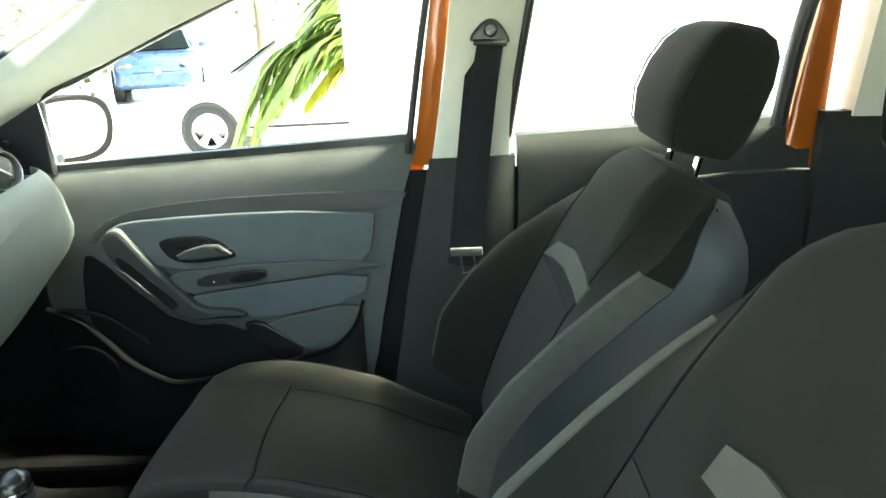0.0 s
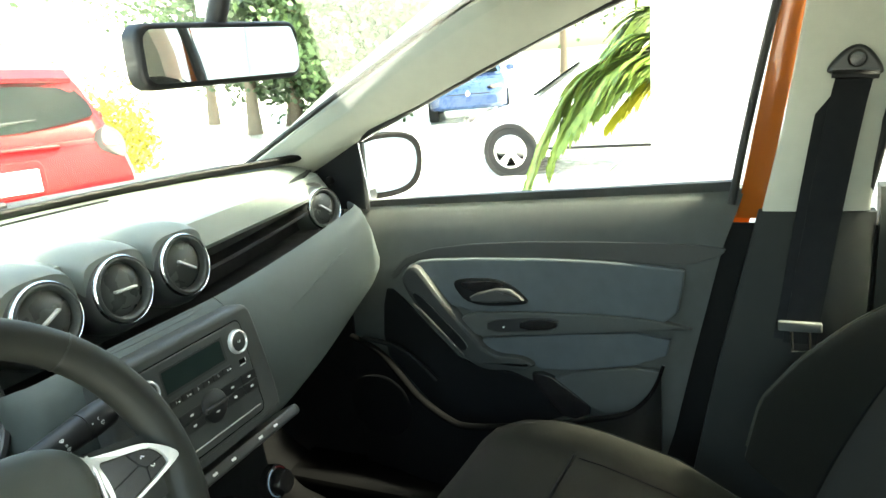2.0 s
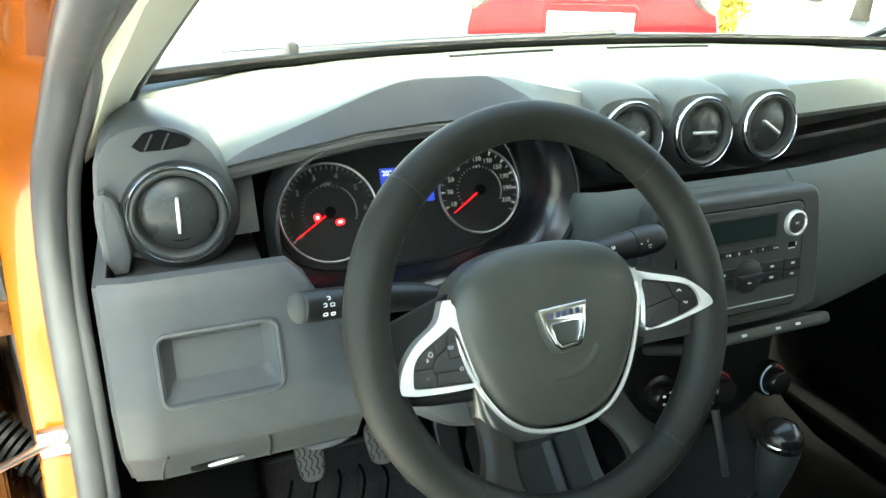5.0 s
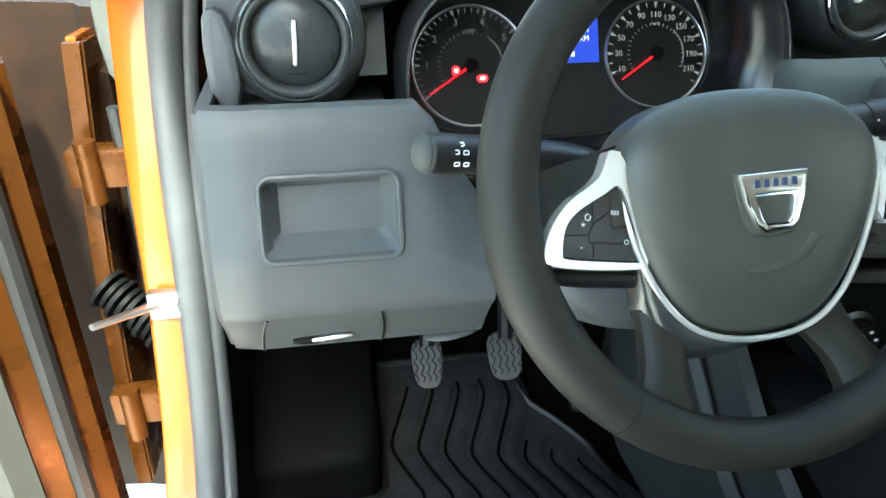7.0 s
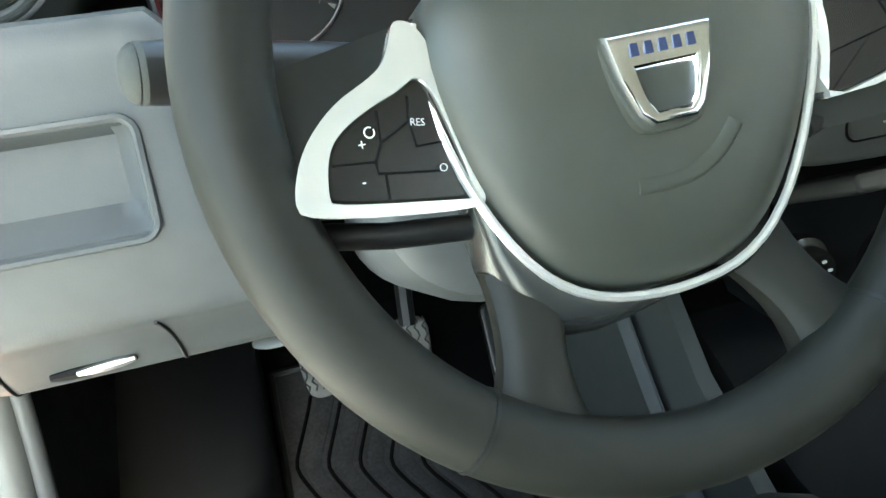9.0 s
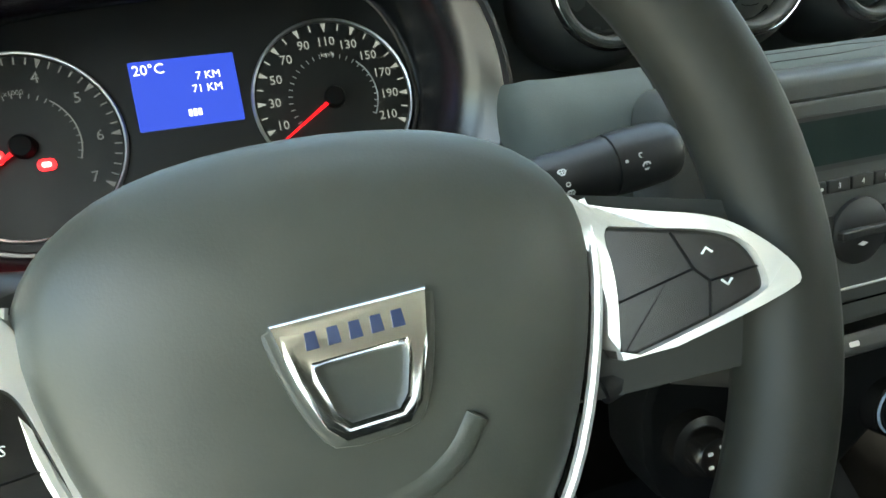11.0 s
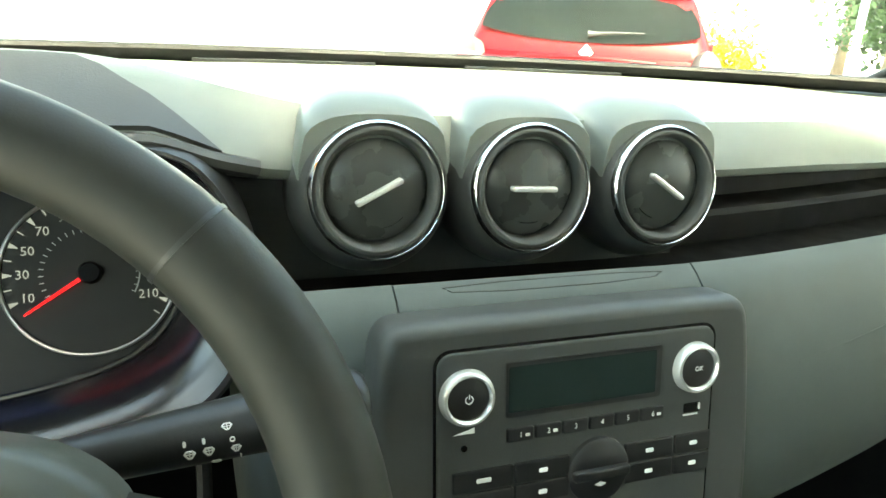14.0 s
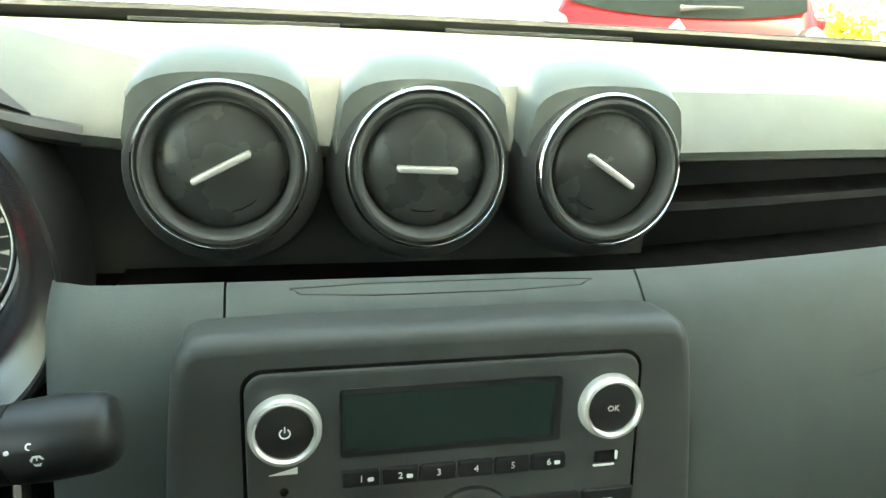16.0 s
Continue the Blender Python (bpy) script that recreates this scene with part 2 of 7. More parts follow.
def smooth_line(pts, n=3):
    pts = [Vector(p) for p in pts]
    for _ in range(n):
        q = [pts[0]]
        for a, b in zip(pts, pts[1:]):
            q += [a * 0.75 + b * 0.25, a * 0.25 + b * 0.75]
        pts = q + [pts[-1]]
    return pts


def tube(bm, pts, r, n=10, closed=False, flat=None):
    """A round or flattened bar along a line. r may be a list; flat: (direction, factor) squeezes it."""
    pts = [Vector(p) for p in pts]
    up, rings = Vector((0.13, 0.21, 0.97)), []
    for i, p in enumerate(pts):
        a = pts[i - 1] if (i or closed) else p
        b = pts[(i + 1) % len(pts)] if (i < len(pts) - 1 or closed) else p
        t = (b - a).normalized()
        u = up - t * up.dot(t)
        if u.length < 1e-3:
            u = Vector((1, 0, 0)) - t * t.x
        u.normalize()
        up = u
        w = t.cross(u)
        rad = r[min(i, len(r) - 1)] if isinstance(r, (list, tuple)) else r
        ring = []
        for k in range(n):
            ang = 2 * math.pi * k / n
            d = (u * math.cos(ang) + w * math.sin(ang)) * rad
            if flat:
                f = Vector(flat[0]).normalized()
                d -= f * d.dot(f) * (1 - flat[1])
            ring.append(p + d)
        rings.append(ring)
    loft(bm, rings, closed=closed)


def revolve(bm, prof, n=32, m=None, arc=360):
    """A profile of (radius, height) turned about local z."""
    rings = []
    full = arc >= 360
    for k in range(n if full else n + 1):
        a = radians(arc * k / n)
        rings.append([Vector((r * math.cos(a), r * math.sin(a), z)) for r, z in prof])
    vs = [[bm.verts.new(p) for p in r] for r in rings]
    pairs = list(zip(vs, vs[1:])) + ([(vs[-1], vs[0])] if full else [])
    for a, b in pairs:
        for i in range(len(prof) - 1):
            try:
                bm.faces.new((a[i], b[i], b[i + 1], a[i + 1]))
            except ValueError:
                pass
    bmesh.ops.remove_doubles(bm, verts=bm.verts, dist=1e-6)


def box(bm, x0, x1, y0, y1, z0, z1, bevel=0.0, seg=2):
    r = bmesh.ops.create_cube(bm, size=1)
    bmesh.ops.scale(bm, vec=(x1 - x0, y1 - y0, z1 - z0), verts=r["verts"])
    bmesh.ops.translate(bm, vec=((x0 + x1) / 2, (y0 + y1) / 2, (z0 + z1) / 2), verts=r["verts"])
    if bevel:
        es = {e for v in r["verts"] for e in v.link_edges}
        bmesh.ops.bevel(bm, geom=list(es), offset=bevel, segments=seg, profile=0.5, affect="EDGES")


def moved(bm, m):
    bmesh.ops.transform(bm, matrix=m, verts=bm.verts)
    return bm


def grid(bm, f, us, vs, thick=None):
    """A sheet f(u, v); thick: offset vector or function that gives its back."""
    a = [[bm.verts.new(f(u, v)) for u in us] for v in vs]
    for r, s in zip(a, a[1:]):
        for i in range(len(us) - 1):
            bm.faces.new((r[i], r[i + 1], s[i + 1], s[i]))
    if thick is not None:
        t = Vector(thick)
        b = [[bm.verts.new(p.co + t) for p in r] for r in a]
        for r, s in zip(b, b[1:]):
            for i in range(len(us) - 1):
                bm.faces.new((r[i], s[i], s[i + 1], r[i + 1]))
        nu, nv = len(us), len(vs)
        edge = [(0, i) for i in range(nu)] + [(j, nu - 1) for j in range(1, nv)] + [(nv - 1, i) for i in range(nu - 2, -1, -1)] + [(j, 0) for j in range(nv - 2, 0, -1)]
        for (j0, i0), (j1, i1) in zip(edge, edge[1:] + edge[:1]):
            bm.faces.new((a[j0][i0], b[j0][i0], b[j1][i1], a[j1][i1]))


def span(a, b, n):
    return [a + (b - a) * k / n for k in range(n + 1)]


def lerp(table, x):
    """Smooth reading of a table of (x, value)."""
    if x <= table[0][0]:
        return table[0][1]
    for (a, u), (b, v) in zip(table, table[1:]):
        if x <= b:
            s = (x - a) / (b - a)
            return u + (v - u) * s
    return table[-1][1]


def lettering(words):
    """Meshes of short texts in the built-in font, one unit high, centred."""
    obs = []
    for w in words:
        cu = bpy.data.curves.new("txt", "FONT")
        cu.body, cu.align_x, cu.align_y, cu.size, cu.resolution_u = w, "CENTER", "CENTER", 1.0, 2
        cu.extrude = 0.02
        obs.append(new("txt", cu))
    dg = bpy.context.evaluated_depsgraph_get()
    out = {}
    for w, o in zip(words, obs):
        out[w] = bpy.data.meshes.new_from_object(o.evaluated_get(dg))
    for o in obs:
        cu = o.data
        bpy.data.objects.remove(o), bpy.data.curves.remove(cu)
    return out


WORDS = lettering(["0", "1", "2", "3", "4", "5", "6", "7", "10", "30", "50", "70", "90", "110", "130", "150", "170", "190", "210", "km/h", "x1000", "20°C", "7 KM", "71 KM", "OK", "RES", "O", "+", "-", "ECO"])


def write(bm, word, size, m):
    t = B()
    t.from_mesh(WORDS[word])
    moved(t, m @ Matrix.Diagonal((size, size, size, 1)))
    me = bpy.data.meshes.new("t")
    t.to_mesh(me)
    t.free()
    bm.from_mesh(me)
    bpy.data.meshes.remove(me)


def face_frame(origin, tilt, yaw=0):
    """Local x to the right, y up the face, z towards the driver; tilt: degrees that the top leans away."""
    return pose(*origin, 90 - tilt, 0, yaw)


# ---- the orange car: shell and glass ----
def recede(x):
    """The fascia falls back towards the passenger's end."""
    return 0.085 * max(0.0, (x - 0.12) / 0.47) ** 1.3 + 9.0 * max(0.0, x - 0.655) ** 2


def shell_line(pts, r, material, name, parent, label="", flat=None, n=12):
    bm = B()
    tube(bm, smooth_line(pts, 2), r, n, flat=flat)
    return part(name, bm, material, parent, label)


car_shell = thing("car_body", "bright orange painted car body around the cabin", "car body", (0, 0.4, 0), kind="structure")


def pillar(name, secs, material, label):
    """A pillar cover: four-cornered sections from bottom to top with rounded edges."""
    bm = B()
    rings = []
    for a, b, depth in secs:
        a, b, d = Vector(a), Vector(b), Vector(depth)
        rings.append([a, a * 0.97 + b * 0.03 - d * 0.1, a * 0.7 + b * 0.3 - d * 0.2, a * 0.3 + b * 0.7 - d * 0.2, a * 0.03 + b * 0.97 - d * 0.1, b, b + d, a + d])
    loft(bm, rings)
    return part(name, bm, material, car_shell, label)


# passenger side: inner pillar cover between windscreen and side window
pillar("front_pillar_trim", [((0.655, 1.37, 1.165), (0.735, 1.20, 1.165), (0.05, 0.05, -0.02)), ((0.66, 1.05, 1.342), (0.728, 1.02, 1.262), (0.04, 0.04, 0.02)),
                             ((0.60, 0.762, 1.478), (0.674, 0.75, 1.372), (0.04, 0.04, 0.03)), ((0.53, 0.44, 1.585), (0.655, 0.46, 1.485), (0.04, 0.03, 0.04)),
                             ((0.50, 0.2, 1.61), (0.625, 0.2, 1.54), (0.04, 0.0, 0.04)), ((0.50, -0.9, 1.61), (0.625, -0.9, 1.54), (0.04, 0.0, 0.04))], TRIM, "pale grey-green moulded pillar cover")
# driver's side
pillar("front_pillar_trim", [((-0.654, 1.22, 1.164), (-0.681, 1.10, 1.162), (-0.006, 0.05, -0.02)), ((-0.621, 1.08, 1.237), (-0.640, 0.95, 1.262), (-0.008, 0.05, 0.01)),
                             ((-0.572, 0.88, 1.331), (-0.606, 0.80, 1.337), (-0.03, 0.04, 0.03)), ((-0.526, 0.74, 1.40), (-0.56, 0.66, 1.40), (-0.04, 0.03, 0.04)), ((-0.50, 0.50, 1.53), (-0.58, 0.46, 1.49), (-0.04, 0.03, 0.04)),
                             ((-0.50, 0.25, 1.61), (-0.62, 0.25, 1.54), (-0.04, 0.0, 0.04)), ((-0.50, -0.9, 1.61), (-0.62, -0.9, 1.54), (-0.04, 0.0, 0.04))], TRIM, "pale grey-green moulded pillar cover")
# centre pillar, pale above the belt line and dark below
pillar("centre_pillar_trim", [((0.735, 0.100, 1.10), (0.722, 0.262, 1.10), (0.03, 0, 0)), ((0.70, 0.098, 1.25), (0.70, 0.235, 1.25), (0.03, 0, 0)),
                              ((0.655, 0.070, 1.43), (0.655, 0.210, 1.44), (0.03, 0, 0.01)), ((0.615, 0.04, 1.56), (0.615, 0.22, 1.56), (0.03, 0, 0.03))], TRIM, "pale grey-green upper pillar cover")
pillar("centre_pillar_base", [((0.70, 0.08, 0.40), (0.70, 0.40, 0.40), (0.03, 0, 0)), ((0.715, 0.10, 0.80), (0.712, 0.33, 0.80), (0.03, 0, 0)),
                              ((0.735, 0.090, 1.098), (0.728, 0.268, 1.098), (0.03, 0, 0))], PILLARLOW, "black lower pillar cover")
# painted pillars and window frames seen outside the trim
for secs, nm in (([((0.755, 0.262, 1.08), (0.755, 0.305, 1.08), (0.02, 0, 0)), ((0.700, 0.207, 1.44), (0.700, 0.248, 1.44), (0.02, 0, 0)), ((0.66, 0.17, 1.58), (0.66, 0.22, 1.58), (0.02, 0, 0))], "painted_pillar"),
                 ([((0.74, -0.545, 1.05), (0.74, -0.462, 1.05), (0.02, 0, 0)), ((0.725, -0.535, 1.18), (0.725, -0.468, 1.18), (0.02, 0, 0)), ((0.68, -0.52, 1.52), (0.68, -0.500, 1.52), (0.02, 0, 0))], "painted_pillar")):
    pillar(nm, secs, ORANGE, "glossy orange door frame")
shell_line([(0.745, 1.25, 1.165), (0.738, 1.065, 1.252), (0.683, 0.752, 1.378), (0.675, 0.55, 1.46), (0.655, 0.35, 1.515), (0.65, 0.1, 1.535), (0.65, -0.4, 1.52)], 0.014, BLACK, "window_seal", car_shell, "black rubber window seal")
shell_line([(0.742, 1.062, 1.25), (0.742, 1.066, 1.09)], 0.013, BLACK, "window_seal", car_shell, "black rubber window seal")
shell_line([(0.735, 0.312, 1.11), (0.72, 0.29, 1.25), (0.676, 0.252, 1.45), (0.66, 0.23, 1.53)], 0.007, BLACK, "window_seal", car_shell, "black rubber window seal")
shell_line([(0.735, 0.108, 1.13), (0.69, 0.078, 1.33), (0.66, 0.06, 1.44), (0.64, 0.04, 1.53)], 0.010, BLACK, "window_seal", car_shell, "black rubber window seal")
shell_line([(0.722, -0.440, 1.14), (0.70, -0.455, 1.35), (0.66, -0.495, 1.53)], 0.016, BLACK, "window_seal", car_shell, "black rubber window seal")
# quarter cover behind the rear door and a tail panel
pillar("rear_pillar_trim", [((0.68, -0.565, 1.16), (0.62, -1.25, 1.16), (0.05, 0, 0)), ((0.64, -0.57, 1.40), (0.58, -1.25, 1.40), (0.05, 0, 0)), ((0.57, -0.58, 1.60), (0.52, -1.25, 1.60), (0.05, 0, 0.02))], TRIM, "pale grey-green rear pillar cover")
pillar("rear_pillar_trim", [((-0.66, -0.60, 1.16), (-0.62, -1.25, 1.16), (-0.05, 0, 0)), ((-0.62, -0.64, 1.40), (-0.58, -1.25, 1.40), (-0.05, 0, 0)), ((-0.56, -0.66, 1.60), (-0.52, -1.25, 1.60), (-0.05, 0, 0.02))], TRIM, "pale grey-green rear pillar cover")
# lining and roof reach past the screen top, unseen, to shade the dash
bm = B()
grid(bm, lambda u, v: Vector((u, v, 1.625 - 0.05 * (u / 0.56) ** 2 - 0.035 * max(0, (v - 0.1) / 0.4) ** 2)), span(-0.56, 0.56, 16), span(-1.35, 0.72, 20), (0, 0, 0.012))
part("headliner", bm, LINER, car_shell, "pale woven roof lining")
bm = B()
grid(bm, lambda u, v: Vector((u, v, 1.675 - 0.06 * (u / 0.62) ** 2 - 0.03 * max(0, (v - 0.1) / 0.4) ** 2)), span(-0.64, 0.64, 16), span(-1.4, 0.74, 20), (0, 0, 0.004))
part("roof_panel", bm, ORANGE, car_shell)
# tailgate wall closing the cabin, unseen, raised over the rear glass to block sun
bm = B()
box(bm, -0.70, 0.70, -1.42, -1.36, 0.45, 1.50, 0.02)
part("tailgate_sun_block", bm, DARKCARD, car_shell)
# cabin floor, tunnel and bulkhead
bm = B()
grid(bm, lambda u, v: Vector((u, v, 0.44 + 0.10 * max(0, (v - 1.15) / 0.2) ** 1.6 - 0.02)), span(-0.70, 0.70, 14), span(-1.40, 1.42, 30), (0, 0, -0.03))
part("cabin_floor", bm, CARPET, car_shell, "black looped carpet floor")
bm = B()
box(bm, -0.74, 0.76, 1.40, 1.44, 0.40, 1.18, 0.01)
part("bulkhead", bm, CARPET, car_shell)
# door sill and front post on the driver's side, painted orange
bm = B()
loft(bm, [[Vector((-0.83, y, 0.40)), Vector((-0.83, y, 0.475)), Vector((-0.815, y, 0.485)), Vector((-0.735, y, 0.485)), Vector((-0.725, y, 0.475)), Vector((-0.725, y, 0.40))] for y in span(-1.3, 1.15, 8)])
part("door_sill", bm, ORANGE, car_shell, "orange painted door sill")
seal_pts = [(-0.50, 0.10, 1.56), (-0.565, 0.5, 1.49), (-0.588, 0.62, 1.415), (-0.6345, 0.82, 1.336), (-0.663, 0.95, 1.285), (-0.684, 1.0, 1.231), (-0.712, 1.075, 1.164), (-0.729, 1.112, 1.08), (-0.738, 1.12, 0.99), (-0.738, 1.10, 0.91), (-0.738, 1.08, 0.81), (-0.738, 1.03, 0.68), (-0.738, 0.97, 0.60), (-0.735, 0.80, 0.505), (-0.735, 0.4, 0.475), (-0.735, -0.3, 0.475)]
shell_line(seal_pts, 0.0165, RUBBER, "door_seal", car_shell, "soft grey rubber door seal")
shell_line([Vector(p) + Vector((0.020, 0.004, 0.0)) for p in seal_pts[2:15]], 0.009, RUBBER, "seal_lip", car_shell, "grey rubber lip")
# painted hinge post outside the seal: a narrow jamb face, then the hinge well
POST = smooth_line([(-0.585, 0.60, 1.425), (-0.6345, 0.82, 1.336), (-0.663, 0.95, 1.285), (-0.684, 1.0, 1.231), (-0.712, 1.075, 1.164), (-0.729, 1.112, 1.08), (-0.738, 1.12, 0.99), (-0.738, 1.10, 0.91), (-0.738, 1.08, 0.81), (-0.738, 1.03, 0.68), (-0.738, 0.97, 0.60), (-0.738, 0.90, 0.52)], 2)
bm = B()
loft(bm, [[p + Vector(o) for o in ((0.008, 0.03, 0), (-0.006, 0.004, 0), (-0.047, 0.010, 0), (-0.051, 0.014, 0), (-0.052, 0.05, 0), (-0.030, 0.055, 0), (-0.028, 0.45, 0), (0.008, 0.45, 0))] for p in POST])
part("front_post", bm, ORANGE, car_shell, "orange painted hinge post")
# set wide beyond the wing to fill the gap in the camera's view
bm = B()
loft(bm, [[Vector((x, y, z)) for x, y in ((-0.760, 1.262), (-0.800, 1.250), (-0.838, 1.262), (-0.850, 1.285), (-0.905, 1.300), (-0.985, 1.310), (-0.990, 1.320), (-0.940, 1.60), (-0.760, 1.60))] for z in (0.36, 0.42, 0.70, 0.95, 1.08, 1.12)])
part("hinge_well", bm, WELL_SHADE, car_shell, "dark brown panel for the shaded hinge well")
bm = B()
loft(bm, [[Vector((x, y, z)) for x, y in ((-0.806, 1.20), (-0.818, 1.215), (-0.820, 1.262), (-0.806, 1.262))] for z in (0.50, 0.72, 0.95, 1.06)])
part("well_rib", bm, WELL_SHADE, car_shell, "folded rib in the hinge well's shade brown")
bm = B()
tube(bm, smooth_line([(-0.792, 1.145, 1.04), (-0.792, 1.15, 0.90), (-0.792, 1.12, 0.76), (-0.790, 1.06, 0.60)], 2), 0.008, 8)
part("well_seal", bm, BLACK, car_shell, "black rubber strip beside the jamb")
# kick panel beside the footwell
bm = B()
kick_y = [(0.43, 0.70), (0.505, 0.82), (0.60, 0.98), (0.68, 1.04), (0.81, 1.09), (0.92, 1.11)]
grid(bm, lambda u, v: Vector((-0.722 + 0.010 * min(1, u * 3), lerp(kick_y, v) + (1.42 - lerp(kick_y, v)) * u, v)), [0, 0.05, 0.1, 0.2, 0.34, 0.6, 1.0], span(0.43, 0.92, 10), (-0.008, 0, 0))
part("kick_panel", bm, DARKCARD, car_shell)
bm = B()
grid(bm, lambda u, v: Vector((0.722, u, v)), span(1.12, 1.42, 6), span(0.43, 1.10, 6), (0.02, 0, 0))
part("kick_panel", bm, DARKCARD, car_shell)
# body side, rear wing lining and inner sill on the passenger's side
bm = B()
grid(bm, lambda u, v: Vector((0.765, u, v)), span(-1.40, 1.30, 10), span(0.36, 1.055, 6), (0.03, 0, 0))
part("body_side", bm, ORANGE, car_shell)
bm = B()
grid(bm, lambda u, v: Vector((0.755, u, v)), span(-1.40, 1.25, 10), span(0.36, 1.07, 6), (0.006, 0, 0))
part("side_lining", bm, DARKCARD, car_shell, "black body lining behind the trim")
bm = B()
grid(bm, lambda u, v: Vector((0.715 - 0.03 * v, -0.515 - 0.88 * u, 0.44 + 0.73 * v)), span(0, 1, 8), span(0, 1, 8), (0.03, 0, 0))
part("quarter_lining", bm, PILLARLOW, car_shell, "black rear quarter lining")
bm = B()
box(bm, 0.60, 0.76, -1.3, 1.30, 0.40, 0.475, 0.02)
part("inner_sill", bm, CARPET, car_shell)
bm = B()
box(bm, -0.765, -0.735, -1.40, -0.10, 0.36, 1.085, 0.01)
part("body_side", bm, ORANGE, car_shell)
bm = B()
box(bm, -0.73, -0.70, -1.40, -0.10, 0.44, 1.12, 0.02)
part("rear_side_lining", bm, DARKCARD, car_shell)
# scuttle below the windscreen, bonnet, wings
bm = B()
grid(bm, lambda u, v: Vector((u, 1.44 - 0.42 * u * u + v, 1.212 - 0.05 * v)), span(-0.72, 0.72, 20), span(0.0, 0.22, 4), (0, 0, -0.02))
part("scuttle_panel", bm, BLACK, car_shell, "black wiper scuttle panel")
bm = B()
grid(bm, lambda u, v: Vector((u * 0.80, 1.62 - 0.30 * u * u + v, 1.170 - 0.05 * u * u - 0.07 * v - 0.10 * max(0, v - 0.45) ** 2 + 0.012 * math.exp(-((abs(u) - 0.55) / 0.1) ** 2))), span(-1, 1, 26), span(0.0, 0.95, 14), (0, 0, -0.01))
part("bonnet", bm, ORANGE, car_shell, "orange bonnet with two ridges")
bm = B()
box(bm, -0.84, 0.84, 2.42, 2.56, 0.30, 0.94, 0.05, 3)
part("front_end", bm, ORANGE, car_shell)
for s in (-1, 1):
    bm = B()
    grid(bm, lambda u, v: Vector((s * (0.84 + 0.04 * math.sin(min(1, v) * math.pi / 2)), 1.20 + u, 1.10 - 0.05 * u - 0.62 * v)), span(0, 1.35, 12), span(0, 1, 6), (-0.01 * s, 0, 0))
    part("wing", bm, ORANGE, car_shell)
    # inner sheet and edge strip added to give the wing its shaded tone
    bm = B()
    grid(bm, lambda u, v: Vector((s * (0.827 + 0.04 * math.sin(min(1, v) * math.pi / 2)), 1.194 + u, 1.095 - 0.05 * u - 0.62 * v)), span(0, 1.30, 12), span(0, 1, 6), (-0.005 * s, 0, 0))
    part("wing_inner_shade", bm, BRONZE_SHADE, car_shell, "orange inner face of the wing darkened for shade")
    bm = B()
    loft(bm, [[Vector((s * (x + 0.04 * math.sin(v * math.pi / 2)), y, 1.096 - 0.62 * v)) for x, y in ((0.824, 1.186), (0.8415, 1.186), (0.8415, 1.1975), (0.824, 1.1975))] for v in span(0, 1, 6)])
    part("wing_edge_shade", bm, BRONZE_SHADE, car_shell, "orange folded edge of the wing darkened for shade")
bm = B()
tube(bm, smooth_line([(-0.50, 1.50, 1.20), (-0.1, 1.545, 1.205), (0.25, 1.53, 1.21)], 2), 0.008, 8)
part("wiper_arm", bm, BLACK, car_shell, "black wiper blade")
bm = B()
box(bm, -0.42, -0.405, 1.36, 1.40, 1.195, 1.236, 0.004)
part("scuttle_clip", bm, BLACK, car_shell)

# windscreen and windows
windscreen = thing("window_windscreen", "clear sloping windscreen in a black edge", "windscreen", (0, 1.2, 1.3), kind="structure")


def screen(u, v):
    yb, zb = 1.41 - 0.42 * u * u * 0.5, 1.215
    return Vector((u * (0.70 - 0.12 * v), yb - 0.88 * v + 0.02 * math.sin(math.pi * v), zb + 0.365 * v + 0.03 * math.sin(math.pi * v)))


bm = B()
grid(bm, screen, span(-1, 1, 20), span(0, 1, 12), (0, 0.002, 0.003))
pane = part("pane", bm, GLASS, windscreen)
pane.visible_shadow = False
shell_line([screen(u, 0.005) + Vector((0, -0.010, 0.0)) for u in span(-1, 1, 20)], 0.019, DIALBLK, "screen_edge", windscreen, "black printed edge", flat=((0, 0.38, 0.92), 0.4))
for s in (-1, 1):
    side_edge = [(0.652, 1.375, 1.172), (0.656, 1.05, 1.348), (0.597, 0.762, 1.483), (0.527, 0.44, 1.590)] if s > 0 else [(-0.650, 1.225, 1.170), (-0.617, 1.085, 1.242), (-0.568, 0.885, 1.336), (-0.522, 0.745, 1.405), (-0.496, 0.50, 1.536)]
    shell_line(side_edge, 0.006, BLACK, "screen_edge", windscreen, "black printed edge")

for nm, poly in (("window_front", [(1.05, 1.10), (1.05, 1.24), (0.76, 1.38), (0.55, 1.465), (0.30, 1.52), (0.24, 1.52), (0.30, 1.10)]),
                 ("window_rear", [(0.10, 1.12), (0.05, 1.53), (-0.45, 1.52), (-0.47, 1.13)])):
    wnd = thing(nm, "clear car side window", "car window", (0.74, 0.5, 1.3), kind="structure")
    bm = B()
    pts = [Vector((0.747 - 0.20 * (z - 1.10), y, z)) for y, z in poly]
    loft(bm, [pts, [p + Vector((0.004, 0, 0)) for p in pts]])
    pane = part("pane", bm, GLASS, wnd)
    pane.visible_shadow = False


# ---- dashboard ----
dash = thing("dashboard", "grained grey and black car dashboard with round vents", "dashboard", (0, 1.1, 0.95))
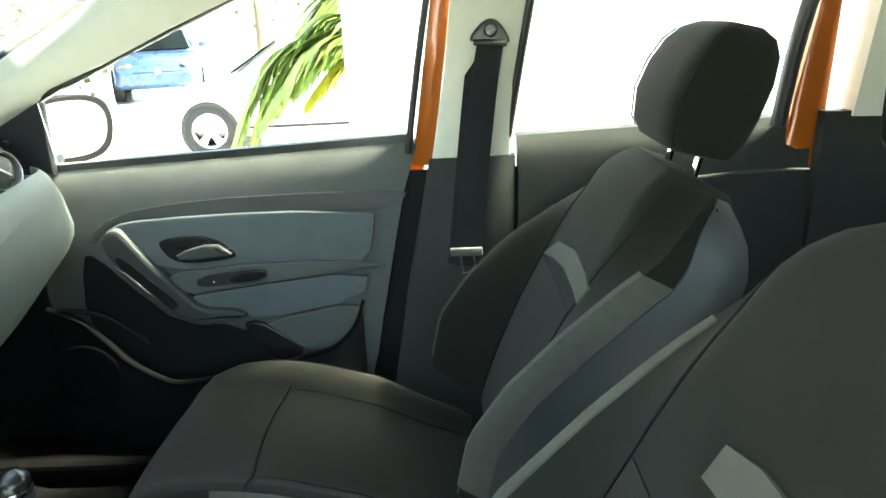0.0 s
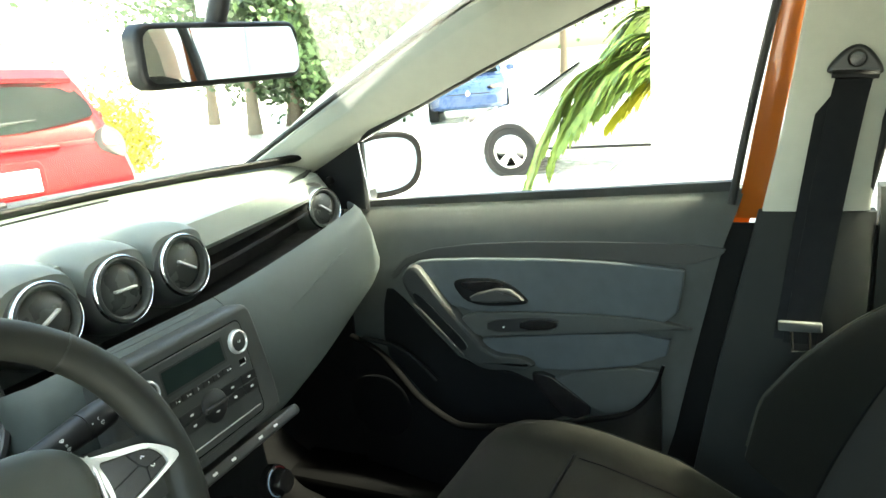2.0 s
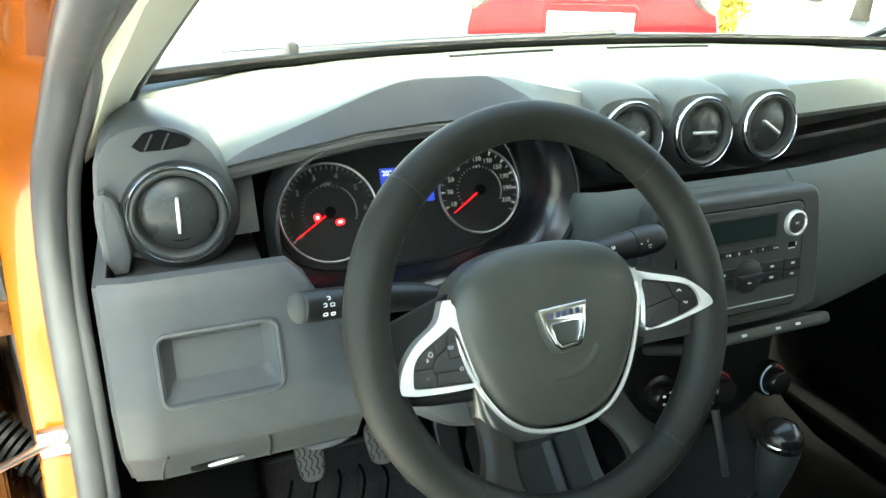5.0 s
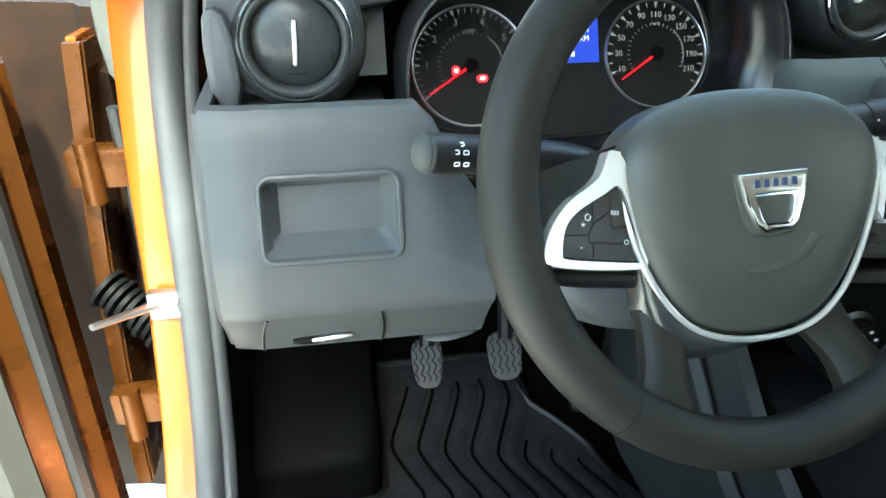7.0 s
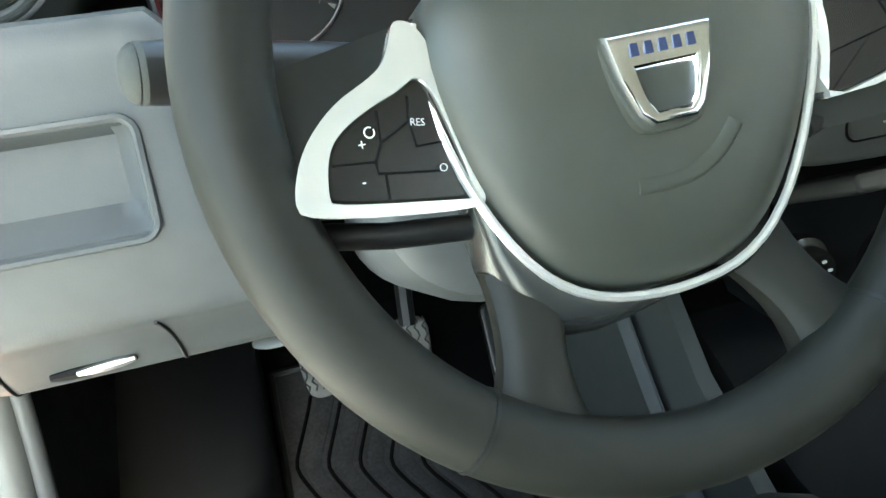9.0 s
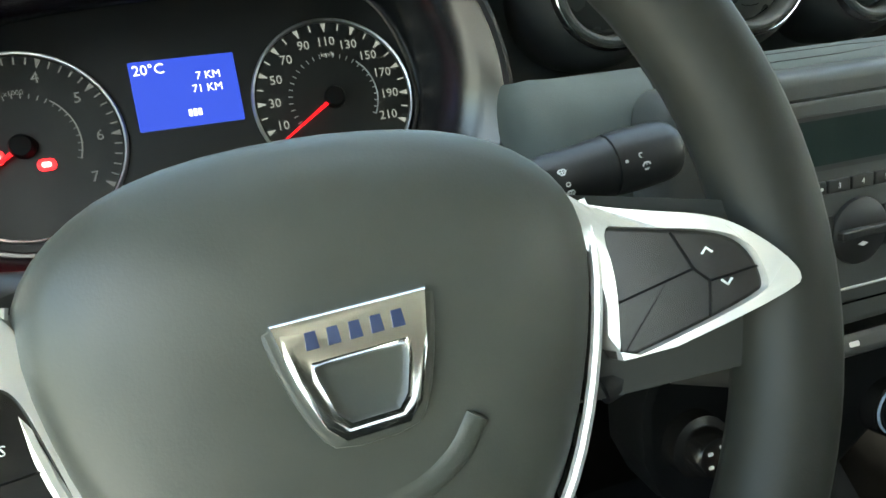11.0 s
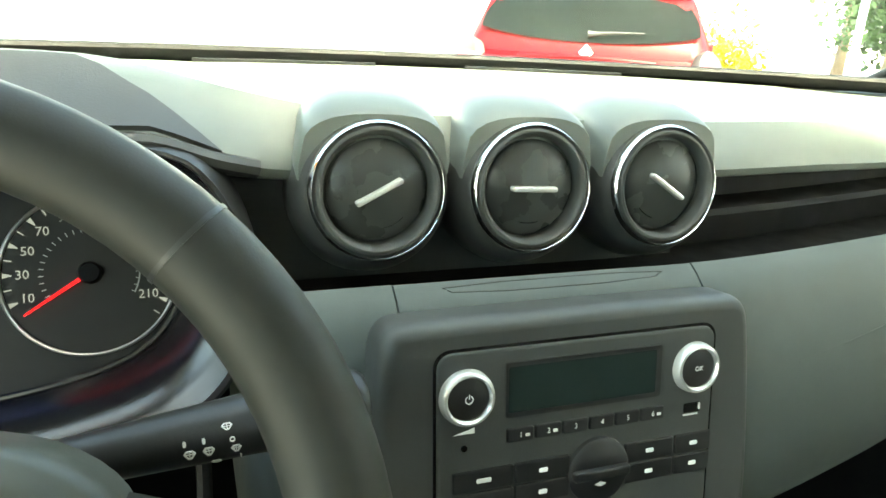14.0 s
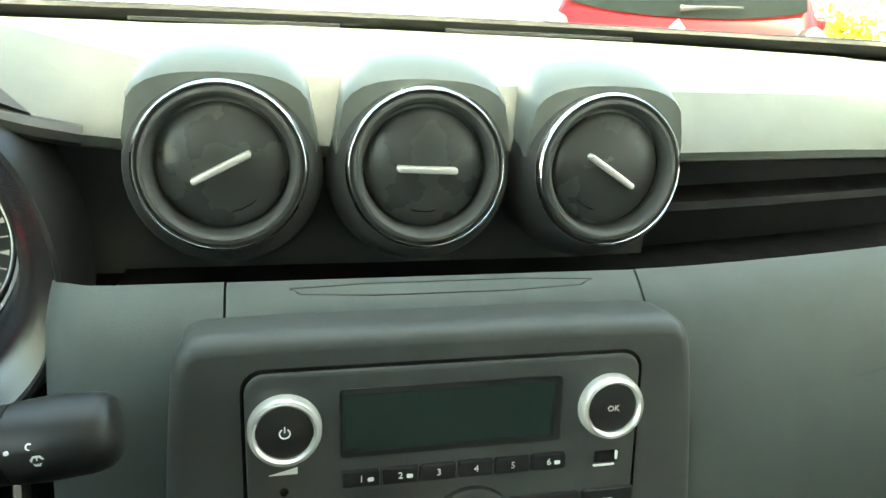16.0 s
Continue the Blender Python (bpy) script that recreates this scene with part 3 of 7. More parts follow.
LIP_Z = [(-0.70, 1.150), (-0.60, 1.150), (-0.556, 1.166), (-0.50, 1.180), (-0.425, 1.195), (-0.354, 1.201), (-0.26, 1.201), (-0.225, 1.199), (-0.19, 1.183), (-0.15, 1.176), (0, 1.172), (0.3, 1.168), (0.6, 1.158), (0.72, 1.153)]
CREST_Z = [(-0.70, 1.150), (-0.62, 1.152), (-0.562, 1.168), (-0.515, 1.186), (-0.466, 1.204), (-0.40, 1.228), (-0.364, 1.2395), (-0.25, 1.2375), (-0.18, 1.218), (-0.12, 1.207), (0, 1.203), (0.3, 1.199), (0.6, 1.186), (0.72, 1.180)]
CREST_Y = [(-0.70, 1.030), (-0.56, 1.016), (-0.46, 1.016), (-0.36, 1.024), (-0.25, 1.028), (-0.18, 1.032), (-0.12, 1.024)]
LIP_Y = [(-0.70, 1.01), (-0.55, 0.988), (-0.46, 0.968), (-0.36, 0.962), (-0.26, 0.964), (-0.2, 0.985), (-0.15, 1.000), (0.16, 1.000), (0.72, 1.000)]


def eased(table, x, h=0.022):
    return (lerp(table, x - h) + 2 * lerp(table, x) + lerp(table, x + h)) / 4


def top_section(x):
    zl, zc = lerp(LIP_Z, x), eased(CREST_Z, x)
    yl = lerp(LIP_Y, x) + recede(x)
    hood = max(0.0, min(1.0, (zc - 1.203) / 0.02)) if x < -0.1 else 0.0
    yc = max(yl + 0.022, eased(CREST_Y, x)) if x < -0.12 else yl + 0.022
    yb, zb = 1.43 - 0.40 * x * x, 1.216
    pr = [(yl + 0.012, zl - 0.012), (yl + 0.002, zl - 0.009), (yl, zl - 0.003), (yl + 0.004, zl + 0.004)]
    for k in (0.25, 0.5, 0.75, 1.0):
        pr.append((yl + 0.004 + (yc - yl - 0.004) * k, zl + 0.004 + (zc - zl - 0.004) * k))
    for k in (0.1, 0.22, 0.4, 0.6, 0.8, 1.0):
        dip = -0.012 * math.sin(math.pi * k) * hood
        pr.append((yc + (yb - yc) * k, zc + (zb - 0.006 - zc) * (k ** 1.4 if zc < 1.19 else k) + dip + 0.004 * math.sin(math.pi * k)))
    under = zl - 0.010 if -0.535 < x < -0.165 else min(zl, 1.15) - 0.02
    pr += [(yb, zb - 0.05), (yl + 0.125, min(under, zb - 0.03)), (yl + 0.09, under), (yl + 0.02, zl - 0.012)]
    return [Vector((x, y, z)) for y, z in pr]


bm = B()
loft(bm, [top_section(x) for x in span(-0.655, 0.715, 70)])
part("dash_top", bm, DASH_UP, dash, "soft grey grained dash top with instrument hood")
# hood's own grey, darkened on lip and slope where it lies in shade
bm = B()
tube(bm, smooth_line([(x, lerp(LIP_Y, x) + 0.002, lerp(LIP_Z, x) - 0.004) for x in span(-0.555, -0.17, 14)], 2), 0.0060, 8)
part("hood_lip", bm, DASH, dash, "lip of the instrument hood darkened for shade")
bm = B()


def brow(x, k):
    zl, zc = lerp(LIP_Z, x), eased(CREST_Z, x)
    yl = lerp(LIP_Y, x)
    e = max(0.0, min(1.0, (x + 0.565) / 0.03, (-0.19 - x) / 0.07))
    yc = max(yl + 0.022, eased(CREST_Y, x))
    return Vector((x, yl + 0.002 + (yc - yl - 0.004) * k * 0.96 * e, zl - 0.002 + (zc - zl - 0.004) * k * 0.96 * e + 0.0068))


grid(bm, brow, span(-0.565, -0.19, 30), span(0, 1, 6), (0, 0.002, -0.006))
part("hood_slope_shade", bm, DASH, dash, "grained front slope of the instrument hood darkened for shade")
# defroster slots on the dash top
for x0, x1, k in ((-0.20, -0.02, 0.0), (0.08, 0.26, 0.0)):
    bm = B()
    loft(bm, [[Vector((x, 1.30 - 0.40 * x * x + d, 1.2160 + h)) for d, h in ((0, 0), (0.006, 0), (0.006, 0.003), (0, 0.003))] for x in span(x0, x1, 8)])
    part("defroster_slot", bm, DIALBLK, dash)

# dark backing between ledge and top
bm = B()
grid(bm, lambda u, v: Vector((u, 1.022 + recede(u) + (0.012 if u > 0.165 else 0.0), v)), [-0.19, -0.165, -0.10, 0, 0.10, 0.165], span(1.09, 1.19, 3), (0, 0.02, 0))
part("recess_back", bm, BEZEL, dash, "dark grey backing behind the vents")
# near-black puts the open shelf's shade into back, rib and floor
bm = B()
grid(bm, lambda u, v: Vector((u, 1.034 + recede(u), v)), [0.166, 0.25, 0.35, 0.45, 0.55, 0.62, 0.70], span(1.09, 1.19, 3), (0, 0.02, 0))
part("shelf_back", bm, DIALBLK, dash, "back of the open shelf in near-black for its shade")
bm = B()
loft(bm, [[Vector((x, y + recede(x), z)) for y, z in ((1.005, 1.127), (1.04, 1.130), (1.04, 1.136), (1.007, 1.132))] for x in span(0.168, 0.60, 10)])
part("shelf_rib", bm, DIALBLK, dash)
bm = B()
loft(bm, [[Vector((x, y + recede(x), z)) for y, z in ((0.944, 1.084), (1.04, 1.084), (1.04, 1.092), (0.944, 1.094))] for x in span(-0.162, 0.62, 18)])
part("shelf_floor", bm, DIALBLK, dash)

# fascia: ledge, face and lower edge, in three lengths
FZ_LOW = [(-0.66, 0.895), (0.12, 0.905), (0.213, 0.905), (0.35, 0.915), (0.528, 0.935), (0.72, 0.95)]


def face_section(x, ledge_y, ledge_back, top, fy):
    r = recede(x)
    low = lerp(FZ_LOW, x)
    pr = [(ledge_back + r, top - 0.02), (ledge_back + r, top + 0.009), (ledge_back - 0.004 + r, top + 0.0125), (ledge_y + 0.018 + r, top + 0.0075), (ledge_y + 0.009 + r, top), (ledge_y + 0.003 + r, top - 0.012), (fy + 0.012 + r, top - 0.04),
          (fy + r, top - 0.10), (fy + 0.004 + r, low + 0.035), (fy + 0.020 + r, low + 0.006), (fy + 0.045 + r, low), (fy + 0.22 + r, low - 0.01), (fy + 0.22 + r, top - 0.05)]
    return [Vector((x, y, z)) for y, z in pr]


bm = B()
loft(bm, [face_section(x, 0.915, 0.945, 1.104, 0.893) for x in span(0.115, 0.715, 26)])
part("passenger_fascia", bm, PANEL, dash, "smooth grey-green fascia before the passenger")
bm = B()
secs = []
for x, d, h in ((-0.1860, 0.050, 0.010), (-0.1845, 0.034, 0.007), (-0.1815, 0.020, 0.004), (-0.177, 0.011, 0.002), (-0.171, 0.005, 0), (-0.162, 0.001, 0), (-0.150, 0, 0), (-0.13, 0, 0), (-0.100, 0, 0)):
    secs.append([p + Vector((0, d if p.y < 1.0 else 0, -h if p.z > 1.05 else 0)) for p in face_section(x, 0.915, 0.945, 1.104, 0.897)])
loft(bm, secs)
part("centre_fascia", bm, PANEL, dash)
bm = B()
loft(bm, [[Vector((x, y, z)) for y, z in ((0.945, 1.08), (0.945, 1.1128), (0.941, 1.1162), (0.933, 1.1112), (0.924, 1.1037), (0.918, 1.0918), (0.912, 1.07), (0.948, 1.06))] for x in span(-0.0988, 0.1138, 8)])
part("ledge_cover", bm, PANEL, dash, "grey ledge cover below the vents")
bm = B()
tube(bm, [Vector((x, y, lerp([(0.924, 1.1037), (0.933, 1.1112), (0.941, 1.1162)], y) - 0.0002)) for x, y in smooth_poly([(-0.062, 0.9325), (0.078, 0.9325), (0.092, 0.9385), (-0.072, 0.9385)], 1)], 0.0006, 5, closed=True)
part("ledge_groove", bm, DASH, dash)
bm = B()
tube(bm, smooth_line([(0.20, 0.903 + recede(0.2), 1.045), (0.28, 0.904 + recede(0.28), 1.052), (0.38, 0.905 + recede(0.38), 1.065), (0.50, 0.906 + recede(0.5), 1.072)], 2), 0.0022, 6)
part("fascia_crease", bm, PANEL, dash)

# driver's fascia with its open pocket
bm = B()


def driver_y(x, z):
    """The face bulges towards the driver at mid height and turns under at its foot."""
    return lerp([(0.838, 0.985), (0.862, 0.968), (0.875, 0.945), (0.884, 0.918), (0.890, 0.909), (0.900, 0.902), (0.925, 0.886), (0.940, 0.8745), (0.9455, 0.8690), (0.951, 0.8655), (0.958, 0.8645), (1.0, 0.864), (1.06, 0.884), (1.095, 0.893), (1.106, 0.902), (1.112, 0.93)], z) + 0.25 * max(0.0, -0.648 - x) ** 1.0


px0, px1, pz0, pz1 = -0.631, -0.534, 1.003, 1.057
cols = sorted(set([round(v, 4) for v in (-0.672, -0.668, -0.660, -0.648, px0 - 0.006, px0, px1, px1 + 0.006, -0.515, -0.50, -0.49, -0.485, -0.475, -0.468, -0.460, -0.456)] + [round(v, 4) for v in span(px0, px1, 6)]))
rows = sorted(set([round(v, 4) for v in (0.838, 0.850, 0.862, 0.875, 0.884, 0.890, 0.900, 0.912, 0.925, 0.940, 0.9455, 0.951, 0.958, 0.97, pz0 - 0.006, pz0, pz1, pz1 + 0.006, 1.08, 1.090, 1.097, 1.102, 1.105)] + [round(v, 4) for v in span(pz0, pz1, 4)]))


def driver_face(x, z):
    y = driver_y(x, z)
    e = min(min(x - px0, px1 - x), min(z - pz0, pz1 - z))
    if e >= -1e-6:
        y += 0.017 * min(1.0, e / 0.008) if e > 0 else 0
    k = lerp([(-0.515, 1.0), (-0.50, 0.94), (-0.48, 0.79), (-0.46, 0.69), (-0.43, 0.63)], x)
    return Vector((x, y, 0.955 + (z - 0.955) * (0.267 * k - 0.117) / 0.15 if z > 0.955 else z))


cols = sorted(set(cols + [round(px0 + 0.010, 4), round(px1 - 0.010, 4), round(px0 + 0.004, 4), round(px1 - 0.004, 4)]))
rows = sorted(set(rows + [round(pz0 + 0.010, 4), round(pz1 - 0.010, 4), round(pz0 + 0.004, 4), round(pz1 - 0.004, 4)]))
grid(bm, driver_face, cols, rows, (0, 0.014, 0))
part("driver_fascia", bm, PANEL_L, dash, "grey fascia with a rounded open pocket")
bm = B()
grid(bm, lambda k, z: Vector((-0.676, driver_y(-0.672, z) + 0.004 + (1.13 - driver_y(-0.672, z)) * k, z)), span(0, 1, 8), span(0.842, 1.102, 10), (0.01, 0, 0))
part("fascia_end", bm, PANEL_L, dash, "grey end cheek of the fascia")
# raised rim round the pocket
bm = B()
rim = [driver_face(x, z) + Vector((0, -0.0015, 0)) for x, z in rrect(px1 - px0 + 0.006, pz1 - pz0 + 0.006, 0.009, (px0 + px1) / 2, (pz0 + pz1) / 2)]
tube(bm, rim, 0.0022, 6, closed=True)
part("pocket_rim", bm, PANEL_L, dash)
# foot strip with release lever
for gx, lean in ((-0.648, 0.020), (-0.543, -0.012)):
    bm = B()
    tube(bm, [Vector((gx + lean * (0.5 - k) + 0.010 * lean / abs(lean) * k * k, driver_y(gx, 0.946 - 0.060 * k) - 0.0006, 0.946 - 0.060 * k)) for k in span(0, 1, 12)], 0.0011, 6)
    part("cover_joint", bm, BLACK, dash, "fine joint of the fuse cover")
bm = B()
tube(bm, [Vector((x, driver_y(-0.60, 0.905) - 0.0005, 0.9050 + 0.05 * (x + 0.6))) for x in span(-0.622, -0.572, 6)], [0.0025, 0.0042, 0.0048, 0.0048, 0.0048, 0.0042, 0.0025], 8)
part("pull_slot", bm, DIALBLK, dash, "dark pull slot of the fuse cover")
bm = B()
tube(bm, [Vector((x, driver_y(-0.60, 0.907) - 0.003, 0.9060 + 0.06 * (x + 0.6))) for x in span(-0.606, -0.572, 4)], [0.0018, 0.0032, 0.0036, 0.0034, 0.002], 8)
part("release_tab", bm, STEEL, dash, "bright release tab")
bm = B()
revolve(bm, [(0.0, 0.0035), (0.016, 0.0028), (0.026, 0.0010), (0.0295, -0.0012), (0.026, -0.0035), (0.0, -0.0045)], 28)
for v in bm.verts:
    v.co.y *= 0.40
    v.co.z += 0.16 * v.co.x
part("bonnet_release", moved(bm, pose(-0.477, 0.928, 0.880, 10, 0, 4)), PANEL_L, dash, "grey bonnet release handle")
# left end pod that carries the side vent
bm = B()
secs = []
for y, g in ((1.16, 0.75), (1.09, 0.95), (1.03, 1.0), (0.985, 1.0), (0.974, 0.94)):
    cx, cz = -0.608, 1.150
    secs.append([Vector((cx + 0.062 * g * sx, y, cz + 0.062 * g * sz)) for sx, sz in smooth_poly([(-1, -1.0), (1.0, -1.0), (1.05, 0.2), (0.55, 1.05), (-0.25, 1.25), (-0.95, 0.9)], 2)])
loft(bm, secs)
part("end_pod", bm, PANEL_L, dash, "grey grained vent pod")
bm = B()
prism(bm, smooth_poly([(-0.024, -0.009), (0.026, -0.008), (0.034, 0.001), (-0.002, 0.013)], 1), 0, 0.002)
part("demister_slot", moved(bm, face_frame((-0.612, 0.9735, 1.206), 12)), DIALBLK, dash, "black side demister slot")
for o in (-0.004, 0.010):
    bm = B()
    tube(bm, [(-0.004 + o, -0.008, 0.0032), (0.004 + o, 0.006, 0.0032)], 0.0012, 6)
    part("slot_blade", moved(bm, face_frame((-0.612, 0.9735, 1.206), 12)), DASH, dash)
bm = B()
prism(bm, smooth_poly([(-0.010, -0.040), (0.016, -0.040), (0.010, 0.030), (-0.004, 0.040), (-0.012, 0.026)], 1), -0.03, 0.006, 0.005)
part("pod_cheek", moved(bm, face_frame((-0.658, 0.966, 1.128), 4)), PANEL_L, dash, "pale grey cheek beside the vent")
# dark trench beneath pod and binnacle
bm = B()
box(bm, -0.662, -0.53, 0.935, 1.10, 1.060, 1.088, 0.006)
part("trench", bm, DASH, dash)
bm = B()
loft(bm, [[Vector((x, y, z)) for y, z in ((0.972 + 0.1 * (x + 0.56), 1.108), (1.000, 1.155 + 0.1 * (x + 0.56)), (1.06, 1.16), (1.06, 1.10))] for x in span(-0.575, -0.528, 4)])
part("binnacle_shoulder", bm, DASH, dash, "curved black shoulder beside the instruments")
# right end cheek
bm = B()
secs = []
for y, g in ((1.24, 0.7), (1.17, 0.95), (1.118, 1.0), (1.100, 0.95)):
    secs.append([Vector((0.600 + 0.050 * g * sx, y, 1.130 + 0.055 * g * sz)) for sx, sz in smooth_poly([(-1, -1.0), (1.0, -1.0), (1.1, 0.6), (0.2, 1.0), (-0.9, 0.9)], 2)])
loft(bm, secs)
part("end_pod", bm, DASH, dash, "black grained vent pod")


def vent(cx, cy, cz, r, bar, tilt=8, yaw=0, hood=True):
    """A round swivelling vent: barrel, bright ring, dark cup, domed flap with a bright bar."""
    m = face_frame((cx, cy, cz), tilt, yaw)
    v = thing("air_vent", "round black air vent with a bright ring and finger bar", "air vent", (cx, cy, cz), "dashboard vents")
    k = r / 0.0415
    bm = B()
    revolve(bm, [(0.0, -0.08 * k), (0.048 * k, -0.08 * k), (0.0508 * k, -0.050 * k), (0.0515 * k, -0.034 * k), (0.0500 * k, -0.018 * k), (0.0470 * k, -0.008 * k), (0.0430 * k, -0.003 * k), (0.0405 * k, -0.003 * k), (0.039 * k, -0.02 * k), (0.0, -0.02 * k)], 40)
    for q in bm.verts:
        q.co.y -= 0.0045 * k * min(1.0, max(0.0, -q.co.z / (0.03 * k)))
    part("barrel", moved(bm, m), DASH, v)
    bm = B()
    revolve(bm, [(0.0396 * k, -0.003 * k), (0.0401 * k, 0.0004 * k), (0.0412 * k, 0.0016 * k), (0.0425 * k, 0.0002 * k), (0.0434 * k, -0.004 * k), (0.0425 * k, -0.008 * k), (0.0396 * k, -0.006 * k), (0.0396 * k, -0.003 * k)], 48)
    part("ring", moved(bm, m), CHROME, v, "bright metal ring")
    bm = B()
    revolve(bm, [(0.0397 * k, -0.003 * k), (0.0393 * k, 0.0004 * k), (0.0383 * k, 0.0018 * k), (0.0368 * k, 0.0022 * k), (0.0353 * k, 0.0013 * k), (0.0342 * k, -0.0012 * k), (0.0335 * k, -0.006 * k), (0.0332 * k, -0.014 * k), (0.0, -0.014 * k)], 48)
    part("cup", moved(bm, m), BEZEL, v, "dark grey rounded inner ring")
    mf = m @ pose(0, 0, -0.004 * k, 5, 0, 0)
    bm = B()
    revolve(bm, [(0.0, 0.0035 * k), (0.010 * k, 0.0030 * k), (0.020 * k, 0.0015 * k), (0.0295 * k, -0.001 * k), (0.0318 * k, -0.003 * k), (0.0318 * k, -0.008 * k), (0.0, -0.008 * k)], 40)
    fl = part("flap", moved(bm, mf), FLAP, v, "dark grey domed flap")
    bm = B()
    prism(bm, rrect(0.0325 * k, 0.0036 * k, 0.0016 * k), 0.001 * k, 0.0078 * k, 0.0010)
    part("finger_bar", moved(bm, mf @ pose(0, 0, 0, 0, 0, bar)), SILVER, v, "bright finger bar")
    bm = B()
    prism(bm, smooth_poly([(-0.009 * k, -0.024 * k), (0.009 * k, -0.024 * k), (0.007 * k, -0.0165 * k), (-0.007 * k, -0.0165 * k)], 2), -0.002 * k, 0.0006 * k, 0.0004)
    part("press_dimple", moved(bm, mf @ pose(0, 0, 0, 0, 0, bar if abs(bar) < 60 else 0)), GLOSS, v)
    if hood:
        bm = B()
        secs = []
        for y, w, zt in ((-0.010, 0.0455, 0.0450), (-0.013, 0.0462, 0.0475), (-0.019, 0.0465, 0.0508), (-0.028, 0.0462, 0.0540), (-0.040, 0.0450, 0.0562), (-0.055, 0.0430, 0.0575), (-0.080, 0.0400, 0.0565), (-0.115, 0.036, 0.0510), (-0.150, 0.030, 0.042)):
            ring = [Vector((w * 1.02, -0.004, y)), Vector((w * 1.03, 0.014, y))]
            for a in span(0.12, 0.88, 10):
                ca, sa = math.cos(math.pi * a), math.sin(math.pi * a)
                ring.append(Vector((w * math.copysign(abs(ca) ** 0.75, ca), 0.014 + (zt - 0.014) * sa ** 0.55, y)))
            ring += [Vector((-w * 1.03, 0.014, y)), Vector((-w * 1.02, -0.004, y))]
            secs.append(ring)
        loft(bm, secs)
        part("cowl", moved(bm, face_frame((cx, cy, cz), 0, yaw)), DASH_UP, v, "grey moulded cowl over the vent")
    return v


vent(-0.101, 0.970, 1.166, 0.0415, 27)
vent(0.003, 0.970, 1.165, 0.0415, -2)
vent(0.107, 0.970, 1.164, 0.0415, -33)
vent(-0.600, 0.958, 1.140, 0.0440, 88, tilt=8, yaw=-4, hood=False)
vent(0.590, 1.066, 1.130, 0.0410, -35, tilt=8, yaw=-14, hood=False)

# ---- instrument binnacle ----
cluster = thing("instrument_cluster", "instrument cluster with two dials and a lit blue display", "instrument cluster", (-0.36, 1.0, 1.1))
RIM = smooth_poly([(-0.512, 1.075), (-0.510, 1.145), (-0.470, 1.184), (-0.40, 1.1945), (-0.30, 1.1965), (-0.222, 1.193), (-0.196, 1.172), (-0.180, 1.13), (-0.180, 1.09), (-0.198, 1.054), (-0.235, 1.030), (-0.33, 1.012), (-0.44, 1.015), (-0.495, 1.035)], 2)


def rim_ring(scale, y_top, y_bot, lift=0.0):
    cx, cz = -0.347, 1.102
    out = []
    for x, z in RIM:
        s = (z - 1.0) / 0.2
        out.append(Vector((cx + (x - cx) * scale, y_bot + (y_top - y_bot) * s, cz + (z - cz) * scale + lift)))
    return out


def on_plate(g, k):
    """From the rim (g = 0) inward to the dial plate (g = 1), whose right and upper margins are wide."""
    out = []
    for p, q in zip(rim_ring(1.0, 0.970, 0.945), rim_ring(1.0, 1, 1)):
        dx, dz = q.x + 0.347, q.z - 1.102
        x = -0.347 + dx * (1 - g * (0.215 if dx > 0 else 0.015))
        z = 1.102 + dz * (1 - g * (0.24 if dz > 0 else 0.30))
        yp = 1.0215 + (z - 1.10) * math.tan(radians(24))
        out.append(Vector((x, p.y + (yp - p.y) * k, z)))
    return out


bm = B()
loft(bm, [rim_ring(1.060, 1.010, 0.975), rim_ring(1.035, 0.974, 0.945), rim_ring(1.024, 0.968, 0.938), rim_ring(1.010, 0.967, 0.938), rim_ring(1.0, 0.970, 0.945)], caps=False)
part("binnacle_rim", bm, BLACK, cluster, "satin rim of the instrument hood")
bm = B()
loft(bm, [rim_ring(1.0, 0.970, 0.945), on_plate(0.06, 0.03), on_plate(0.25, 0.10), on_plate(0.48, 0.20), on_plate(0.66, 0.36), on_plate(0.82, 0.62), on_plate(0.93, 0.86), on_plate(1.0, 1.0)], caps=False)
part("binnacle_wall", bm, SATIN, cluster, "satin black tapering wall")
CL = face_frame((-0.363, 1.0215, 1.100), 24)
bm = B()
loft(bm, [[Vector((p.x, 1.0215 + (p.z - 1.10) * math.tan(radians(24)) + d, p.z)) for p in on_plate(0.99, 1.0)] for d in (0.0, 0.012)])
part("dial_plate", bm, PLATE, cluster, "matt black dial plate")
bm = B()
tube(bm, [p + Vector((0, -0.0010, 0)) for p in on_plate(0.985, 0.985)], 0.0024, 8, closed=True)
part("plate_border", bm, SATIN, cluster, "raised satin border of the dial plate")


